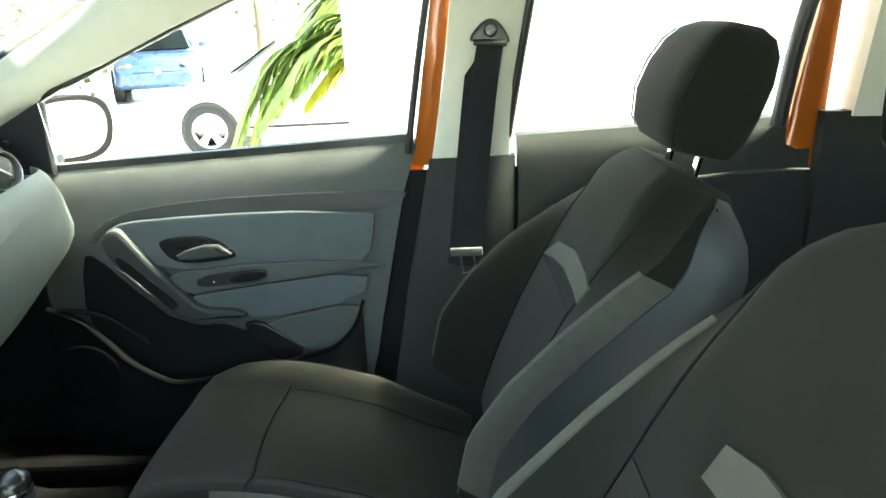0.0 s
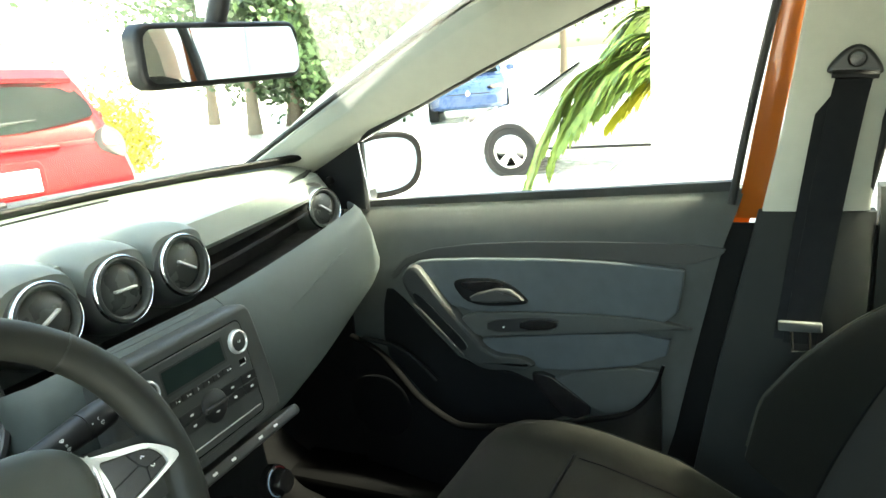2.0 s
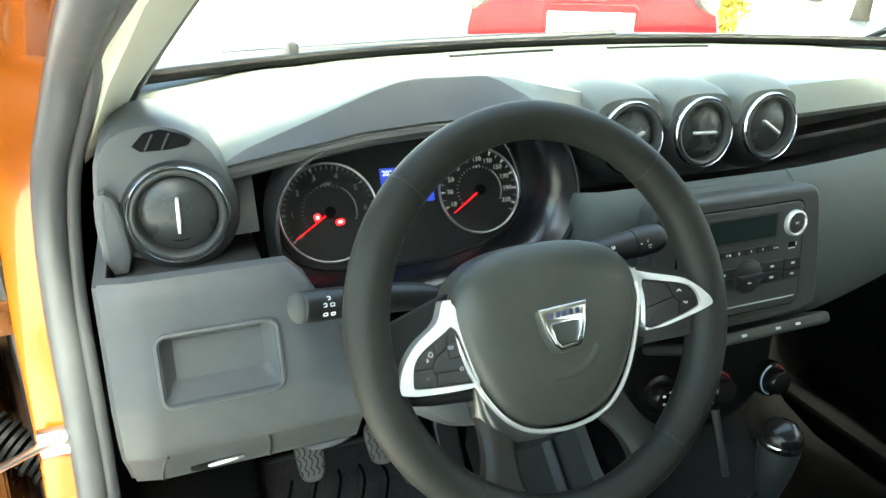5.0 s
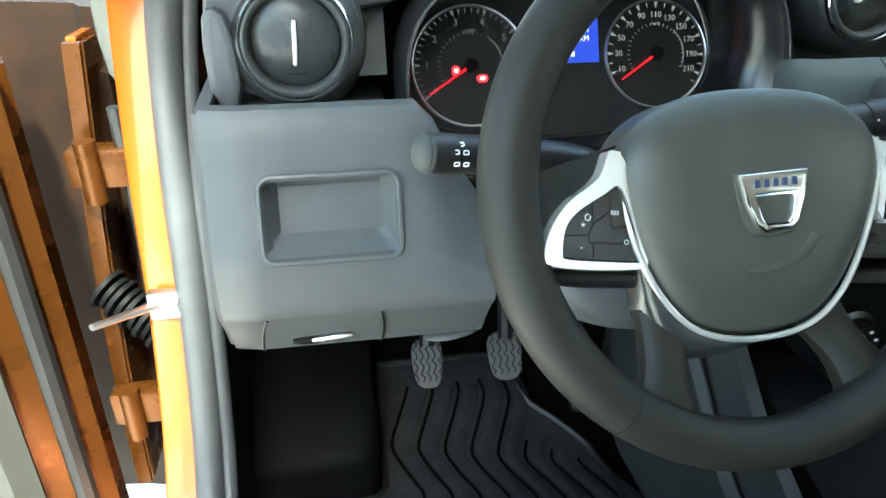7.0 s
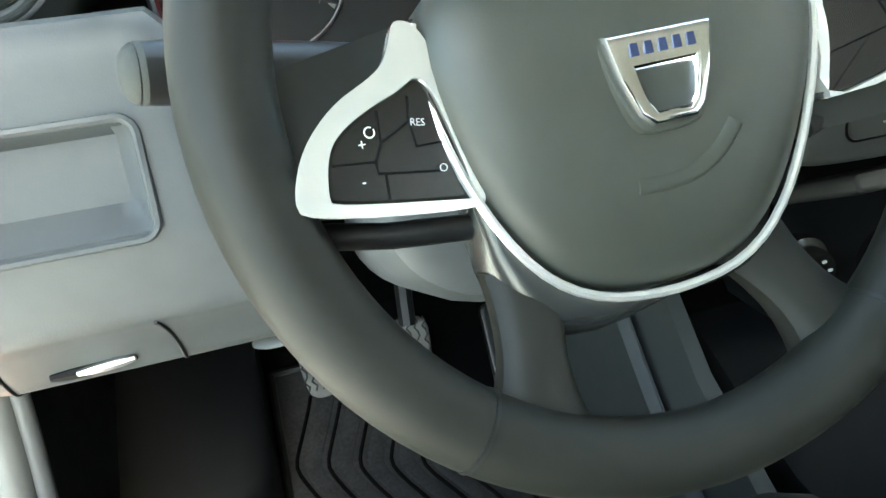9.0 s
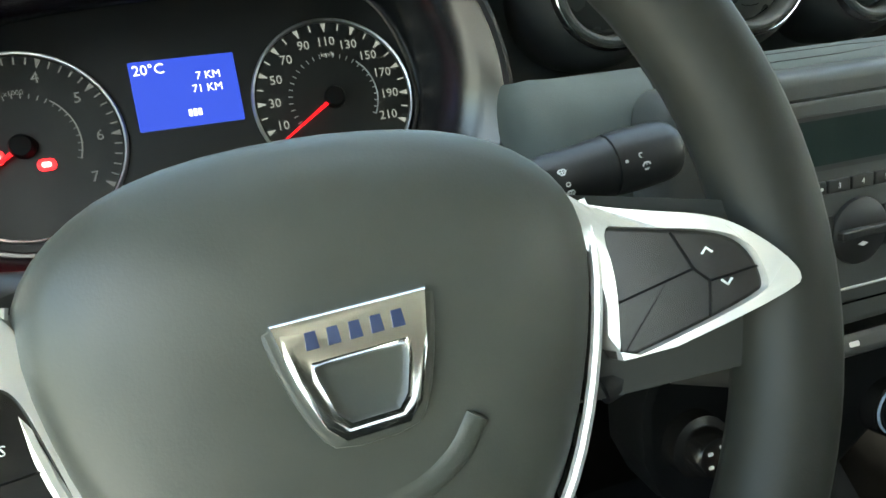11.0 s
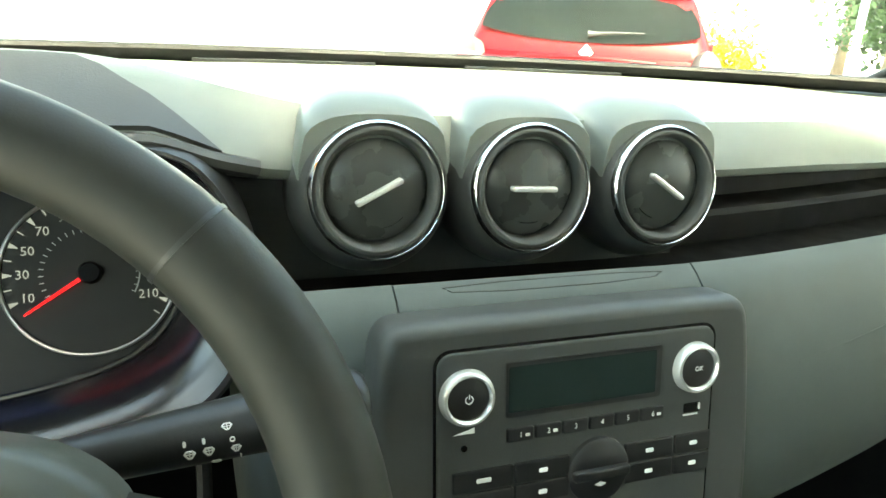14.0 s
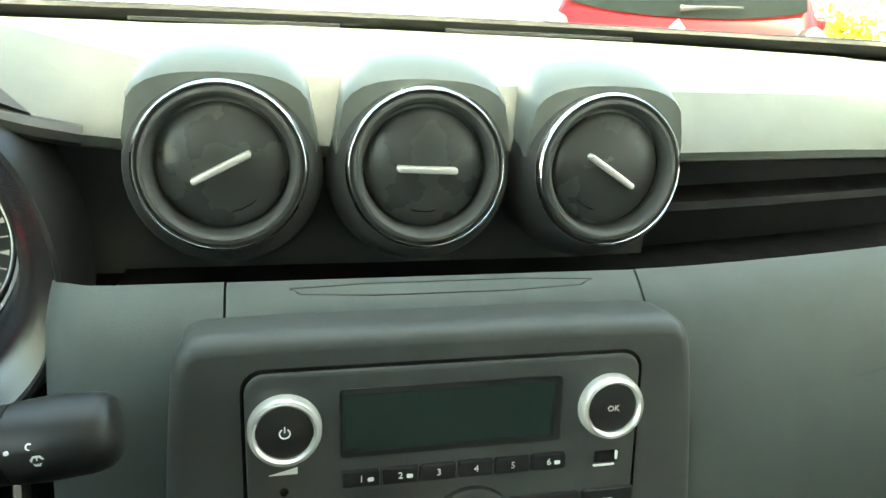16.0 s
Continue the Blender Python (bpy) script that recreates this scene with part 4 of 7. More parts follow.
def dial(cx, cy, r, numbers, ang, ticks, majors, needle, ink):
    m = CL @ pose(cx, cy, 0)
    bm = B()
    revolve(bm, [(r - 0.0012, 0.0), (r - 0.0010, 0.0030), (r, 0.0036), (r + 0.0007, 0.0028), (r + 0.0010, 0.0)], 64)
    g = part("dial_ring", moved(bm, m), STEEL, cluster, "thin bright dial ring")
    bm = B()
    revolve(bm, [(0.0, 0.0012), (r - 0.0018, 0.0012), (r - 0.0018, 0.0002), (0, 0.0002)], 48)
    part("dial_face", moved(bm, m), PLATE, cluster)
    for w, a, rr, size in numbers:
        bm = B()
        write(bm, w, size, pose(rr * math.cos(radians(a)), rr * math.sin(radians(a)), 0.0016))
        part("dial_number", moved(bm, m), ink, cluster, "white dial number")
    bm = B()
    for i, a in enumerate(ticks):
        big = i % majors == 0
        w0, w1 = (0.0003, 0.0016) if big else (0.0004, 0.0004)
        pts = [(r - 0.0075 if big else r - 0.0065, -w0), (r - 0.0025, -w1), (r - 0.0025, w1), (r - 0.0075 if big else r - 0.0065, w0)]
        t = B()
        prism(t, pts, 0.0012, 0.0017)
        moved(t, pose(0, 0, 0, 0, 0, a))
        me = bpy.data.meshes.new("t")
        t.to_mesh(me), t.free()
        bm.from_mesh(me)
        bpy.data.meshes.remove(me)
    tagged(part("dial_scale", moved(bm, m), ink, cluster, "white dial ticks"), kind="stuff")
    bm = B()
    a0, a1 = ang
    ri = r * 0.56
    for a in span(a0, a1, 26):
        t = B()
        prism(t, [(ri - 0.0022, -0.0003), (ri + 0.0005, -0.0003), (ri + 0.0005, 0.0003), (ri - 0.0022, 0.0003)], 0.0012, 0.0016)
        moved(t, pose(0, 0, 0, 0, 0, a))
        me = bpy.data.meshes.new("t")
        t.to_mesh(me), t.free()
        bm.from_mesh(me)
        bpy.data.meshes.remove(me)
    tube(bm, [Vector((ri * math.cos(radians(a)), ri * math.sin(radians(a)), 0.0014)) for a in span(a1, a1 + (a0 - a1) * 0.33, 14)], 0.0005, 5)
    tagged(part("inner_scale", moved(bm, m), GREYINK if ink is DIALINK else DIALDIM, cluster, "thin grey inner scale"), kind="stuff")
    bm = B()
    pts = [(0.005, -0.0011), (r - 0.007, -0.0005), (r - 0.007, 0.0005), (0.005, 0.0011)]
    prism(bm, pts, 0.0045, 0.0062)
    moved(bm, pose(0, 0, 0, 0, 0, needle))
    part("needle", moved(bm, m), REDLIT, cluster, "lit red needle")
    bm = B()
    revolve(bm, [(0.0, 0.0085), (0.0055, 0.008), (0.0068, 0.006), (0.0068, 0.0012), (0, 0.0012)], 28)
    part("needle_hub", moved(bm, m), DIALBLK, cluster)


sp = lambda v: 201 - (v - 10) * 1.13
dial(0.0940, 0.0060, 0.0500, [(str(v), sp(v), 0.0370 if v < 100 else 0.0358, 0.0079) for v in range(10, 220, 20)] + [("km/h", 88, 0.0278, 0.0043)],
     (208, -28), [sp(v) for v in range(0, 221, 10)][1:], 2, 213, DIALINK)
tc_ = lambda v: 213 - v * 35.2
dial(-0.0845, 0.0005, 0.0538, [(str(v), tc_(v), 0.0402, 0.0088) for v in range(0, 8)] + [("x1000", 90, 0.0310, 0.0042)],
     (205, -20), [tc_(v / 5) for v in range(0, 36)], 5, 212, DIALDIM)
for x, y, w, h in ((-0.0985, -0.0035, 0.0072, 0.0085), (-0.0745, -0.0110, 0.0100, 0.0068)):
    bm = B()
    prism(bm, rrect(w, h, 0.003, x, y), 0.0012, 0.0022, 0.0005)
    lamp = part("warning_lamp", moved(bm, CL.copy()), REDLAMP, cluster, "lit red warning symbol")
    bm = B()
    prism(bm, rrect(w * 0.52, h * 0.46, 0.0014, x, y), 0.0020, 0.0026)
    part("lamp_core", moved(bm, CL.copy()), LAMPCORE, lamp, "pale patch for the lamp's overexposed middle")
bm = B()
prism(bm, rrect(0.0605, 0.0415, 0.001, 0.0075, 0.0210), 0.0, 0.0015, 0.0004)
lcd = part("display", moved(bm, CL.copy()), LCDBLUE, cluster, "lit blue trip display")
bm = B()
write(bm, "20°C", 0.0086, CL @ pose(-0.0118, 0.0360, 0.0018))
write(bm, "7 KM", 0.0066, CL @ pose(0.0212, 0.0295, 0.0018))
write(bm, "71 KM", 0.0066, CL @ pose(0.0196, 0.0218, 0.0018))
for dx in (-0.0025, 0.0, 0.0025):
    t = B()
    prism(t, rrect(0.0021, 0.0042, 0.0005, 0.0100 + dx * 1.1, 0.0080), 0.0015, 0.0019)
    moved(t, CL)
    me = bpy.data.meshes.new("t")
    t.to_mesh(me), t.free()
    bm.from_mesh(me)
    bpy.data.meshes.remove(me)
part("display_text", bm, LCDTEXT, lcd, "white display figures")


# ---- steering wheel ----
SW = face_frame((-0.320, 0.758, 1.089), 26)
wheel = thing("steering_wheel", "black grip steering wheel with bright spokes and a chrome badge", "steering wheel", (-0.320, 0.758, 1.089))


def ring_arc(a0, a1, r=0.1635, tr=0.0165, n=40):
    bm = B()
    full = abs(a1 - a0) >= 360
    grip = lambda a: r - (0.0085 if math.cos(radians(a)) > 0 else 0.0025) * abs(math.cos(radians(a))) ** 1.2
    pts = [Vector((grip(a) * math.cos(radians(a)), grip(a) * math.sin(radians(a)), 0)) for a in (span(a0, a1, n)[:-1] if full else span(a0, a1, n))]
    angs = span(a0, a1, n)[:-1] if full else span(a0, a1, n)
    tube(bm, pts, [tr * (1 + 0.10 * math.cos(radians(a)) ** 2) for a in angs], 16, closed=full)
    return bm


part("rim", moved(ring_arc(0, 360, n=96), SW), LEATHER, wheel)
for a in (46, 134, 234, 306):
    bm = ring_arc(a - 0.35, a + 0.35, tr=0.0169, n=2)
    part("rim_seam", moved(bm, SW), BLACK, wheel, "dark seam in the grip")
BAGP = [(0.0, 0.062), (0.050, 0.057), (0.080, 0.040), (0.0915, 0.016), (0.0815, -0.030), (0.0625, -0.070), (0.038, -0.092), (0.0, -0.098)]
BAGP = smooth_poly(BAGP + [(-x, y) for x, y in BAGP[-2:0:-1]], 2)
bm = B()
rings = []
for k, z in ((1.0, -0.045), (1.0, -0.016), (0.985, -0.010), (0.95, -0.005), (0.86, 0.000), (0.70, 0.0038), (0.45, 0.0062), (0.2, 0.0068)):
    rings.append([Vector((x * k, -0.005 + (y + 0.005) * k, z + 0.10 * (y + 0.01) * 0.4)) for x, y in BAGP])
loft(bm, rings)
part("airbag_cover", moved(bm, SW), BAG, wheel, "grained olive-black airbag cover")
low = sorted([(math.atan2(x, -(y)), x, y) for x, y in BAGP if y < 0.030 and abs(math.atan2(x, -(y))) < 2.2])
bm = B()
tube(bm, [Vector((x * 1.012, y * 1.014, -0.0085)) for _, x, y in low], [0.0021] * len(low), 8)
part("bright_line", moved(bm, SW), SILVER, wheel, "thin bright trim line below the cover")
bm = B()
tube(bm, smooth_line([(-0.012, -0.052, 0.0022), (0.002, -0.0525, 0.0020), (0.016, -0.050, 0.0024), (0.027, -0.043, 0.0034), (0.034, -0.033, 0.0048)], 3), 0.0036, 10, flat=((0, 0, 1), 0.25))
part("cover_crease", moved(bm, SW), BAG, wheel)
# badge: a bright shield with a cut-out
BADGE = pose(0.0022, 0.001, 0, 0, 0, 2.5) @ Matrix.Diagonal((0.95, 0.95, 1, 1))
bm = B()
out = [(-0.0245, 0.0070), (0.0245, 0.0070), (0.0205, -0.0120), (0.0150, -0.0270), (0.0100, -0.0320), (-0.0100, -0.0320), (-0.0150, -0.0270), (-0.0205, -0.0120)]
prism(bm, smooth_poly([(x * 1.16, (y + 0.013) * 1.16 - 0.013) for x, y in out], 1), -0.004, 0.0084, 0.0015)
part("badge_seat", moved(bm, SW @ BADGE), BAG, wheel)
bm = B()


def ring_prism(bm, outer, inner, z0, z1):
    a, b = [[bm.verts.new((x, y, z)) for x, y in outer] for z in (z0, z1)]
    c, d = [[bm.verts.new((x, y, z)) for x, y in inner] for z in (z0, z1)]
    n = len(outer)
    for i in range(n):
        j = (i + 1) % n
        bm.faces.new((a[i], a[j], b[j], b[i])), bm.faces.new((c[j], c[i], d[i], d[j]))
        bm.faces.new((b[i], b[j], d[j], d[i])), bm.faces.new((a[j], a[i], c[i], c[j]))


hole = [(-0.0128, -0.0095), (0.0128, -0.0095), (0.0125, -0.0125), (0.0100, -0.0220), (0.0068, -0.0258), (-0.0068, -0.0258), (-0.0100, -0.0220), (-0.0125, -0.0125)]
rings = []
for k, z in ((0.0, 0.0080), (0.03, 0.0106), (0.10, 0.0116), (0.30, 0.0121), (0.55, 0.0118), (0.85, 0.0124), (0.95, 0.0112), (1.0, 0.0082)):
    rings.append([Vector((a[0] + (b[0] - a[0]) * k, a[1] + (b[1] - a[1]) * k, z)) for a, b in zip(out, hole)])
loft(bm, rings, caps=False)
badge = part("badge", moved(bm, SW @ BADGE), CHROME, wheel, "chrome shield badge")
for x in span(-0.0130, 0.0130, 4):
    bm = B()
    prism(bm, [(x - 0.0019, -0.0034), (x + 0.0019, -0.0034), (x + 0.0016, 0.0018), (x - 0.0016, 0.0018)], 0.0106, 0.0126)
    part("enamel_bar", moved(bm, SW @ BADGE), BLUEINK, badge, "dark blue enamel bar")
# switch panels in bright frames, left and right


def lifted(bm):
    """The side spokes rise towards the rim and end in front of it."""
    for v in bm.verts:
        v.co.z += 0.036 * max(0.0, (v.co.x - 0.088) / 0.075) if v.co.x > 0 else 0.026 * max(0.0, (-v.co.x - 0.073) / 0.085)
    return bm


for s in (-1, 1):
    outer = [(0.0965, 0.0270), (0.0995, 0.0200), (0.1035, 0.0110), (0.111, 0.0055), (0.126, -0.0020), (0.1395, -0.0160), (0.1455, -0.0320), (0.1440, -0.0405), (0.078, -0.0485), (0.0690, -0.0450), (0.0790, 0.0040), (0.0870, 0.0240)]
    inner = [(0.0925, 0.0050), (0.0960, 0.0030), (0.1010, 0.0000), (0.1110, -0.0040), (0.1230, -0.0103), (0.1305, -0.0180), (0.1335, -0.0340), (0.1315, -0.0370), (0.0775, -0.0440), (0.0750, -0.0438), (0.0842, -0.0070), (0.0880, 0.0030)]
    if s > 0:
        outer = [(0.068, 0.046), (0.080, 0.0300), (0.089, 0.0235), (0.104, 0.0180), (0.126, 0.0115), (0.1375, 0.0015), (0.1470, -0.0120), (0.1440, -0.0180), (0.086, -0.0360), (0.0925, 0.002)]
        inner = [(0.0925, 0.0155), (0.100, 0.0132), (0.111, 0.0103), (0.127, 0.0060), (0.1345, -0.0005), (0.1375, -0.0130), (0.1350, -0.0175), (0.0930, -0.0315), (0.0905, -0.0305), (0.0945, -0.004)]
    bm = B()
    ring_prism(bm, smooth_poly([(s * x, y) for x, y in outer], 2), smooth_poly([(s * x, y) for x, y in inner], 2), -0.024, -0.0085)
    bmesh.ops.bevel(bm, geom=[e for e in bm.edges if all(v.co.z > -0.009 for v in e.verts)], offset=0.0014, segments=2, affect="EDGES", clamp_overlap=True)
    fr = part("spoke_frame", moved(lifted(bm), SW), SILVER, wheel, "satin silver spoke frame")
    bm = B()
    prism(bm, smooth_poly([(s * x, y) for x, y in inner], 2), -0.022, -0.0110, 0.0012)
    pn = part("switch_panel", moved(lifted(bm), SW), GLOSS, wheel, "glossy black switch panel")
    bm = B()
    prism(bm, [(s * x, y) for x, y in ((0.085, 0.030), (0.150, 0.012), (0.158, -0.022), (0.150, -0.040), (0.083, -0.045))], -0.036, -0.022)
    part("spoke_back", moved(lifted(bm), SW), LEATHER, wheel)
    bm = B()
    if s < 0:
        write(bm, "RES", 0.0040, pose(-0.0945, -0.0118, -0.0094, 0, 0, -7))
        write(bm, "O", 0.0048, pose(-0.0872, -0.0302, -0.0094))
        write(bm, "+", 0.0058, pose(-0.1176, -0.0174, -0.0094))
        write(bm, "-", 0.0060, pose(-0.1196, -0.0302, -0.0094))
        tube(bm, [(-0.1140 + 0.0019 * math.cos(radians(a)), -0.0131 + 0.0019 * math.sin(radians(a)), -0.0095) for a in span(60, 390, 16)], 0.0003, 5)
    else:
        for x, y, d in ((0.1225, 0.0002, 1), (0.1265, -0.0112, -1)):
            t = B()
            tube(t, [(x - 0.0015, y - 0.0009 * d, -0.0103), (x, y + 0.0010 * d, -0.0103), (x + 0.0015, y - 0.0009 * d, -0.0103)], 0.0004, 5)
            me = bpy.data.meshes.new("t")
            t.to_mesh(me), t.free()
            bm.from_mesh(me)
            bpy.data.meshes.remove(me)
    part("switch_marks", moved(lifted(bm), SW), WHITEINK, pn, "white switch marks")
    if s < 0:
        lines = ([(-0.0975, -0.0108), (-0.1100, -0.0172), (-0.1136, -0.0238), (-0.1132, -0.0283), (-0.0885, -0.0310)], [(-0.1096, -0.0055), (-0.1102, -0.0172)], [(-0.0964, -0.0015), (-0.0975, -0.0108), (-0.0963, -0.0206), (-0.0835, -0.0200)], [(-0.1295, -0.0230), (-0.1136, -0.0238)], [(-0.1105, -0.0287), (-0.1110, -0.0385)])
    else:
        lines = ([(0.1135, 0.0085), (0.118, -0.0050), (0.122, -0.0100), (0.120, -0.0215)], [(0.122, -0.0100), (0.1360, -0.0080)], [(0.0935, -0.0120), (0.1180, -0.0050)])
    for q in lines:
        bm = B()
        tube(bm, [Vector((x, y, -0.0109)) for x, y in q], 0.00045, 6)
        part("switch_split", moved(lifted(bm), SW), DIALBLK, pn, "fine joint between the switch keys")
# glossy crescents below the trim line, and the dark lower edge of each frame
for s in (-1, 1):
    arc = [(x, y) for a, x, y in (low if s < 0 else low[::-1]) if y < -0.036 and x * s > -0.012]
    bm = B()
    rings = []
    for i, (x, y) in enumerate(arc):
        k = i / (len(arc) - 1)
        w = (0.0230 if s < 0 else 0.0090) * lerp([(0, 0.10), (0.15, 0.55), (0.35, 0.95), (0.5, 1.0), (0.75, 0.65), (1, 0.12)], k)
        d = Vector((x * 1.25, y - 0.010, 0)).normalized()
        p = Vector((x * 1.025, y * 1.025, 0))
        rings.append([p + d * (w * g) + Vector((0, 0, z)) for g, z in ((0, -0.028), (0.0, -0.0105), (0.12, -0.0098), (0.30, -0.0105), (0.55, -0.0130), (0.80, -0.0180), (0.95, -0.0245), (1.0, -0.031), (0.6, -0.036))])
    loft(bm, rings)
    part("spoke_elbow", moved(bm, SW), ELBOW, wheel, "glossy dark grey crescent of the spoke")
    bm = B()
    q = [(-0.146, -0.046), (-0.110, -0.0525), (-0.076, -0.0555)] if s < 0 else [(0.142, -0.024), (0.116, -0.034), (0.088, -0.042)]
    tube(bm, [Vector((x, y, -0.022)) for x, y in q], 0.0055, 10)
    part("frame_edge", moved(bm, SW), BLACK, wheel, "dark lower edge of the spoke")
# lower spokes
for s in (-1, 1):
    bm = B()
    rings = []
    for k in span(0, 1, 8):
        cx = (0.045 + 0.040 * k) if s > 0 else (-0.0585 - 0.009 * k)
        cy = -0.080 - 0.064 * k
        w = 0.0150 + (0.016 if s > 0 else 0.010) * (k - 0.45) ** 2 * 4 * (1 if k > 0.45 else 0.5)
        zt = -0.014 + 0.018 * k
        d = Vector((0.87, 0.49, 0)) if s > 0 else Vector((0.97, -0.24, 0))
        rings.append([Vector((cx, cy, z)) + d * (w * q) for q, z in [(-math.cos(math.pi * j / 8), zt - 0.012 + 0.012 * math.sin(math.pi * j / 8) ** 0.6) for j in range(9)] + [(0.8, zt - 0.022), (-0.8, zt - 0.022)]])
    loft(bm, rings)
    part("lower_spoke", moved(bm, SW), LEATHER, wheel)
for s in (-1, 1):
    bm = B()
    prism(bm, smooth_poly([(s * 0.082, 0.022), (s * 0.145, 0.012), (s * 0.155, -0.004), (s * 0.152, -0.040), (s * 0.085, -0.042)], 2), -0.040, -0.018, 0.006)
    part("side_spoke", moved(bm, SW), LEATHER, wheel)
bm = B()
prism(bm, smooth_poly([(-0.07, 0.05), (0.07, 0.05), (0.075, -0.04), (0.04, -0.08), (-0.04, -0.08), (-0.075, -0.04)], 2), -0.07, -0.030)
part("hub", moved(bm, SW), BLACK, wheel)

# ---- steering column with stalks ----
column = thing("steering_column", "grey plastic steering column shroud", "steering column", (-0.32, 0.9, 1.05))
bm = B()
loft(bm, [[Vector((x * g, y * g - 0.01, z)) for x, y in smooth_poly([(-0.060, 0.045), (0.060, 0.045), (0.064, -0.02), (0.045, -0.062), (-0.045, -0.062), (-0.064, -0.02)], 2)] for z, g in ((-0.055, 0.95), (-0.075, 1.0), (-0.14, 1.0), (-0.195, 0.98))])
part("shroud", moved(bm, SW), DASH, column)
bm = B()
loft(bm, [[Vector((x * g, y * g, z)) for x, y in smooth_poly([(-0.112, -0.045), (-0.098, -0.084), (-0.055, -0.106), (0.055, -0.106), (0.098, -0.084), (0.112, -0.045), (0.09, -0.01), (-0.09, -0.01)], 2)] for z, g in ((-0.085, 0.86), (-0.092, 0.95), (-0.11, 1.0), (-0.20, 1.03))])
part("lower_shroud", moved(bm, SW), PANEL_L, column, "light grey lower shroud")


def stalk(name, pts, rad, label):
    st = thing(name, label, "control stalk", pts[0])
    bm = B()
    tube(bm, pts, rad, 16)
    part("stalk_arm", bm, BLACK, st)
    return st


st = stalk("control_stalk", [(-0.280 + 0.110 * k, 0.864 - 0.002 * k, 1.0745 + 0.0130 * k) for k in span(0, 1, 11)], span(0.0105, 0.0150, 11), "black wiper stalk with white symbols")
bm = B()
tube(bm, [(-0.1690, 0.862, 1.0876), (-0.158, 0.8615, 1.0889), (-0.142, 0.861, 1.0908), (-0.1365, 0.861, 1.0915), (-0.1340, 0.861, 1.0918), (-0.1330, 0.861, 1.0919)], [0.0153, 0.0158, 0.0152, 0.0140, 0.0115, 0.006], 18)
part("twist_end", bm, BLACK, st, "black twist end")
FAN = [(-0.50, 0.12), (-0.28, 0.46), (0.28, 0.46), (0.50, 0.12), (0.16, -0.48), (-0.16, -0.48)]
SYMBOLS = [("fan", -0.215, -0.001, 0.0052, 0.0046), ("dot", -0.217, 0.0042, 0.0014, 0.0026), ("fan", -0.207, -0.001, 0.0052, 0.0046), ("dot", -0.209, 0.0040, 0.0014, 0.0026),
           ("fan", -0.199, 0.0080, 0.0050, 0.0034), ("ring", -0.197, 0.0025, 0.0024, 0.0024), ("fan", -0.1955, -0.0022, 0.0046, 0.0040), ("dot", -0.1935, -0.0078, 0.0007, 0.0030), ("fan", -0.204, -0.0088, 0.0046, 0.0034),
           ("dot", -0.1675, 0.0055, 0.0016, 0.0016), ("ring", -0.160, 0.0065, 0.0024, 0.0026), ("fan", -0.1575, 0.0012, 0.0048, 0.0044)]
for kind, x, dz, w, h in SYMBOLS:
    bm = B()
    if kind == "fan":
        ring_prism(bm, [(w * p, h * q) for p, q in FAN], [(w * 0.66 * p, h * 0.62 * q) for p, q in FAN], 0, 0.0005)
        box(bm, -w * 0.05, w * 0.05, -h * 0.36, h * 0.34, 0, 0.0005)
        box(bm, -w * 0.34, w * 0.34, -h * 0.02, h * 0.08, 0, 0.0004)
    elif kind == "ring":
        ring_prism(bm, rrect(w, h, w * 0.45), rrect(w * 0.55, h * 0.55, w * 0.25), 0, 0.0005)
    else:
        prism(bm, rrect(w, h, min(w, h) * 0.4), 0, 0.0005)
    k = (x + 0.280) / 0.110
    rr_ = 0.0105 + 0.0045 * k if k < 1 else 0.01535
    a = math.asin(dz / rr_)
    moved(bm, face_frame((x, 0.864 - 0.002 * k - rr_ * math.cos(a) - 0.0001, 1.0745 + 0.0130 * k + rr_ * math.sin(a)), math.degrees(a), 0) @ pose(0, 0, 0, 0, 0, 4))
    part("stalk_symbol", bm, WHITEINK, st, "white wiper symbol")
st = stalk("control_stalk", smooth_line([(-0.385, 0.868, 1.064), (-0.44, 0.862, 1.074), (-0.497, 0.846, 1.0855)], 2), [0.009, 0.010, 0.0115, 0.013, 0.0135, 0.0138, 0.014, 0.014, 0.014], "black light stalk with a grey twist end")
bm = B()
tube(bm, [(-0.4975, 0.8458, 1.0856), (-0.505, 0.8438, 1.0870), (-0.5185, 0.8401, 1.0894)], [0.0142, 0.0144, 0.0136], 18)
te = part("twist_end", bm, BLACK, st, "black twist end")
bm = B()
tube(bm, [(-0.5150, 0.8410, 1.0888), (-0.5190, 0.8400, 1.0895), (-0.5220, 0.8392, 1.0901), (-0.5240, 0.8387, 1.0904), (-0.5250, 0.8384, 1.0906)], [0.0141, 0.0134, 0.0112, 0.0076, 0.0025], 18)
part("end_cap", bm, DOORCARD, te, "grey end cap")
for x, dz in ((-0.490, 0.006), (-0.497, 0.006), (-0.490, -0.002), (-0.497, -0.002), (-0.493, 0.0105)):
    bm = B()
    ring_prism(bm, rrect(0.0042, 0.0034, 0.001), rrect(0.0026, 0.0018, 0.0005), 0, 0.0006)
    a = math.asin(dz / 0.0142)
    moved(bm, face_frame((x, 0.8510 + (x + 0.478) * 0.28 - 0.0143 * math.cos(a), 1.0818 - (x + 0.478) * 0.2 + 0.0141 * math.sin(a)), math.degrees(a), 0))
    part("stalk_symbol", bm, WHITEINK, st, "white lamp symbol")
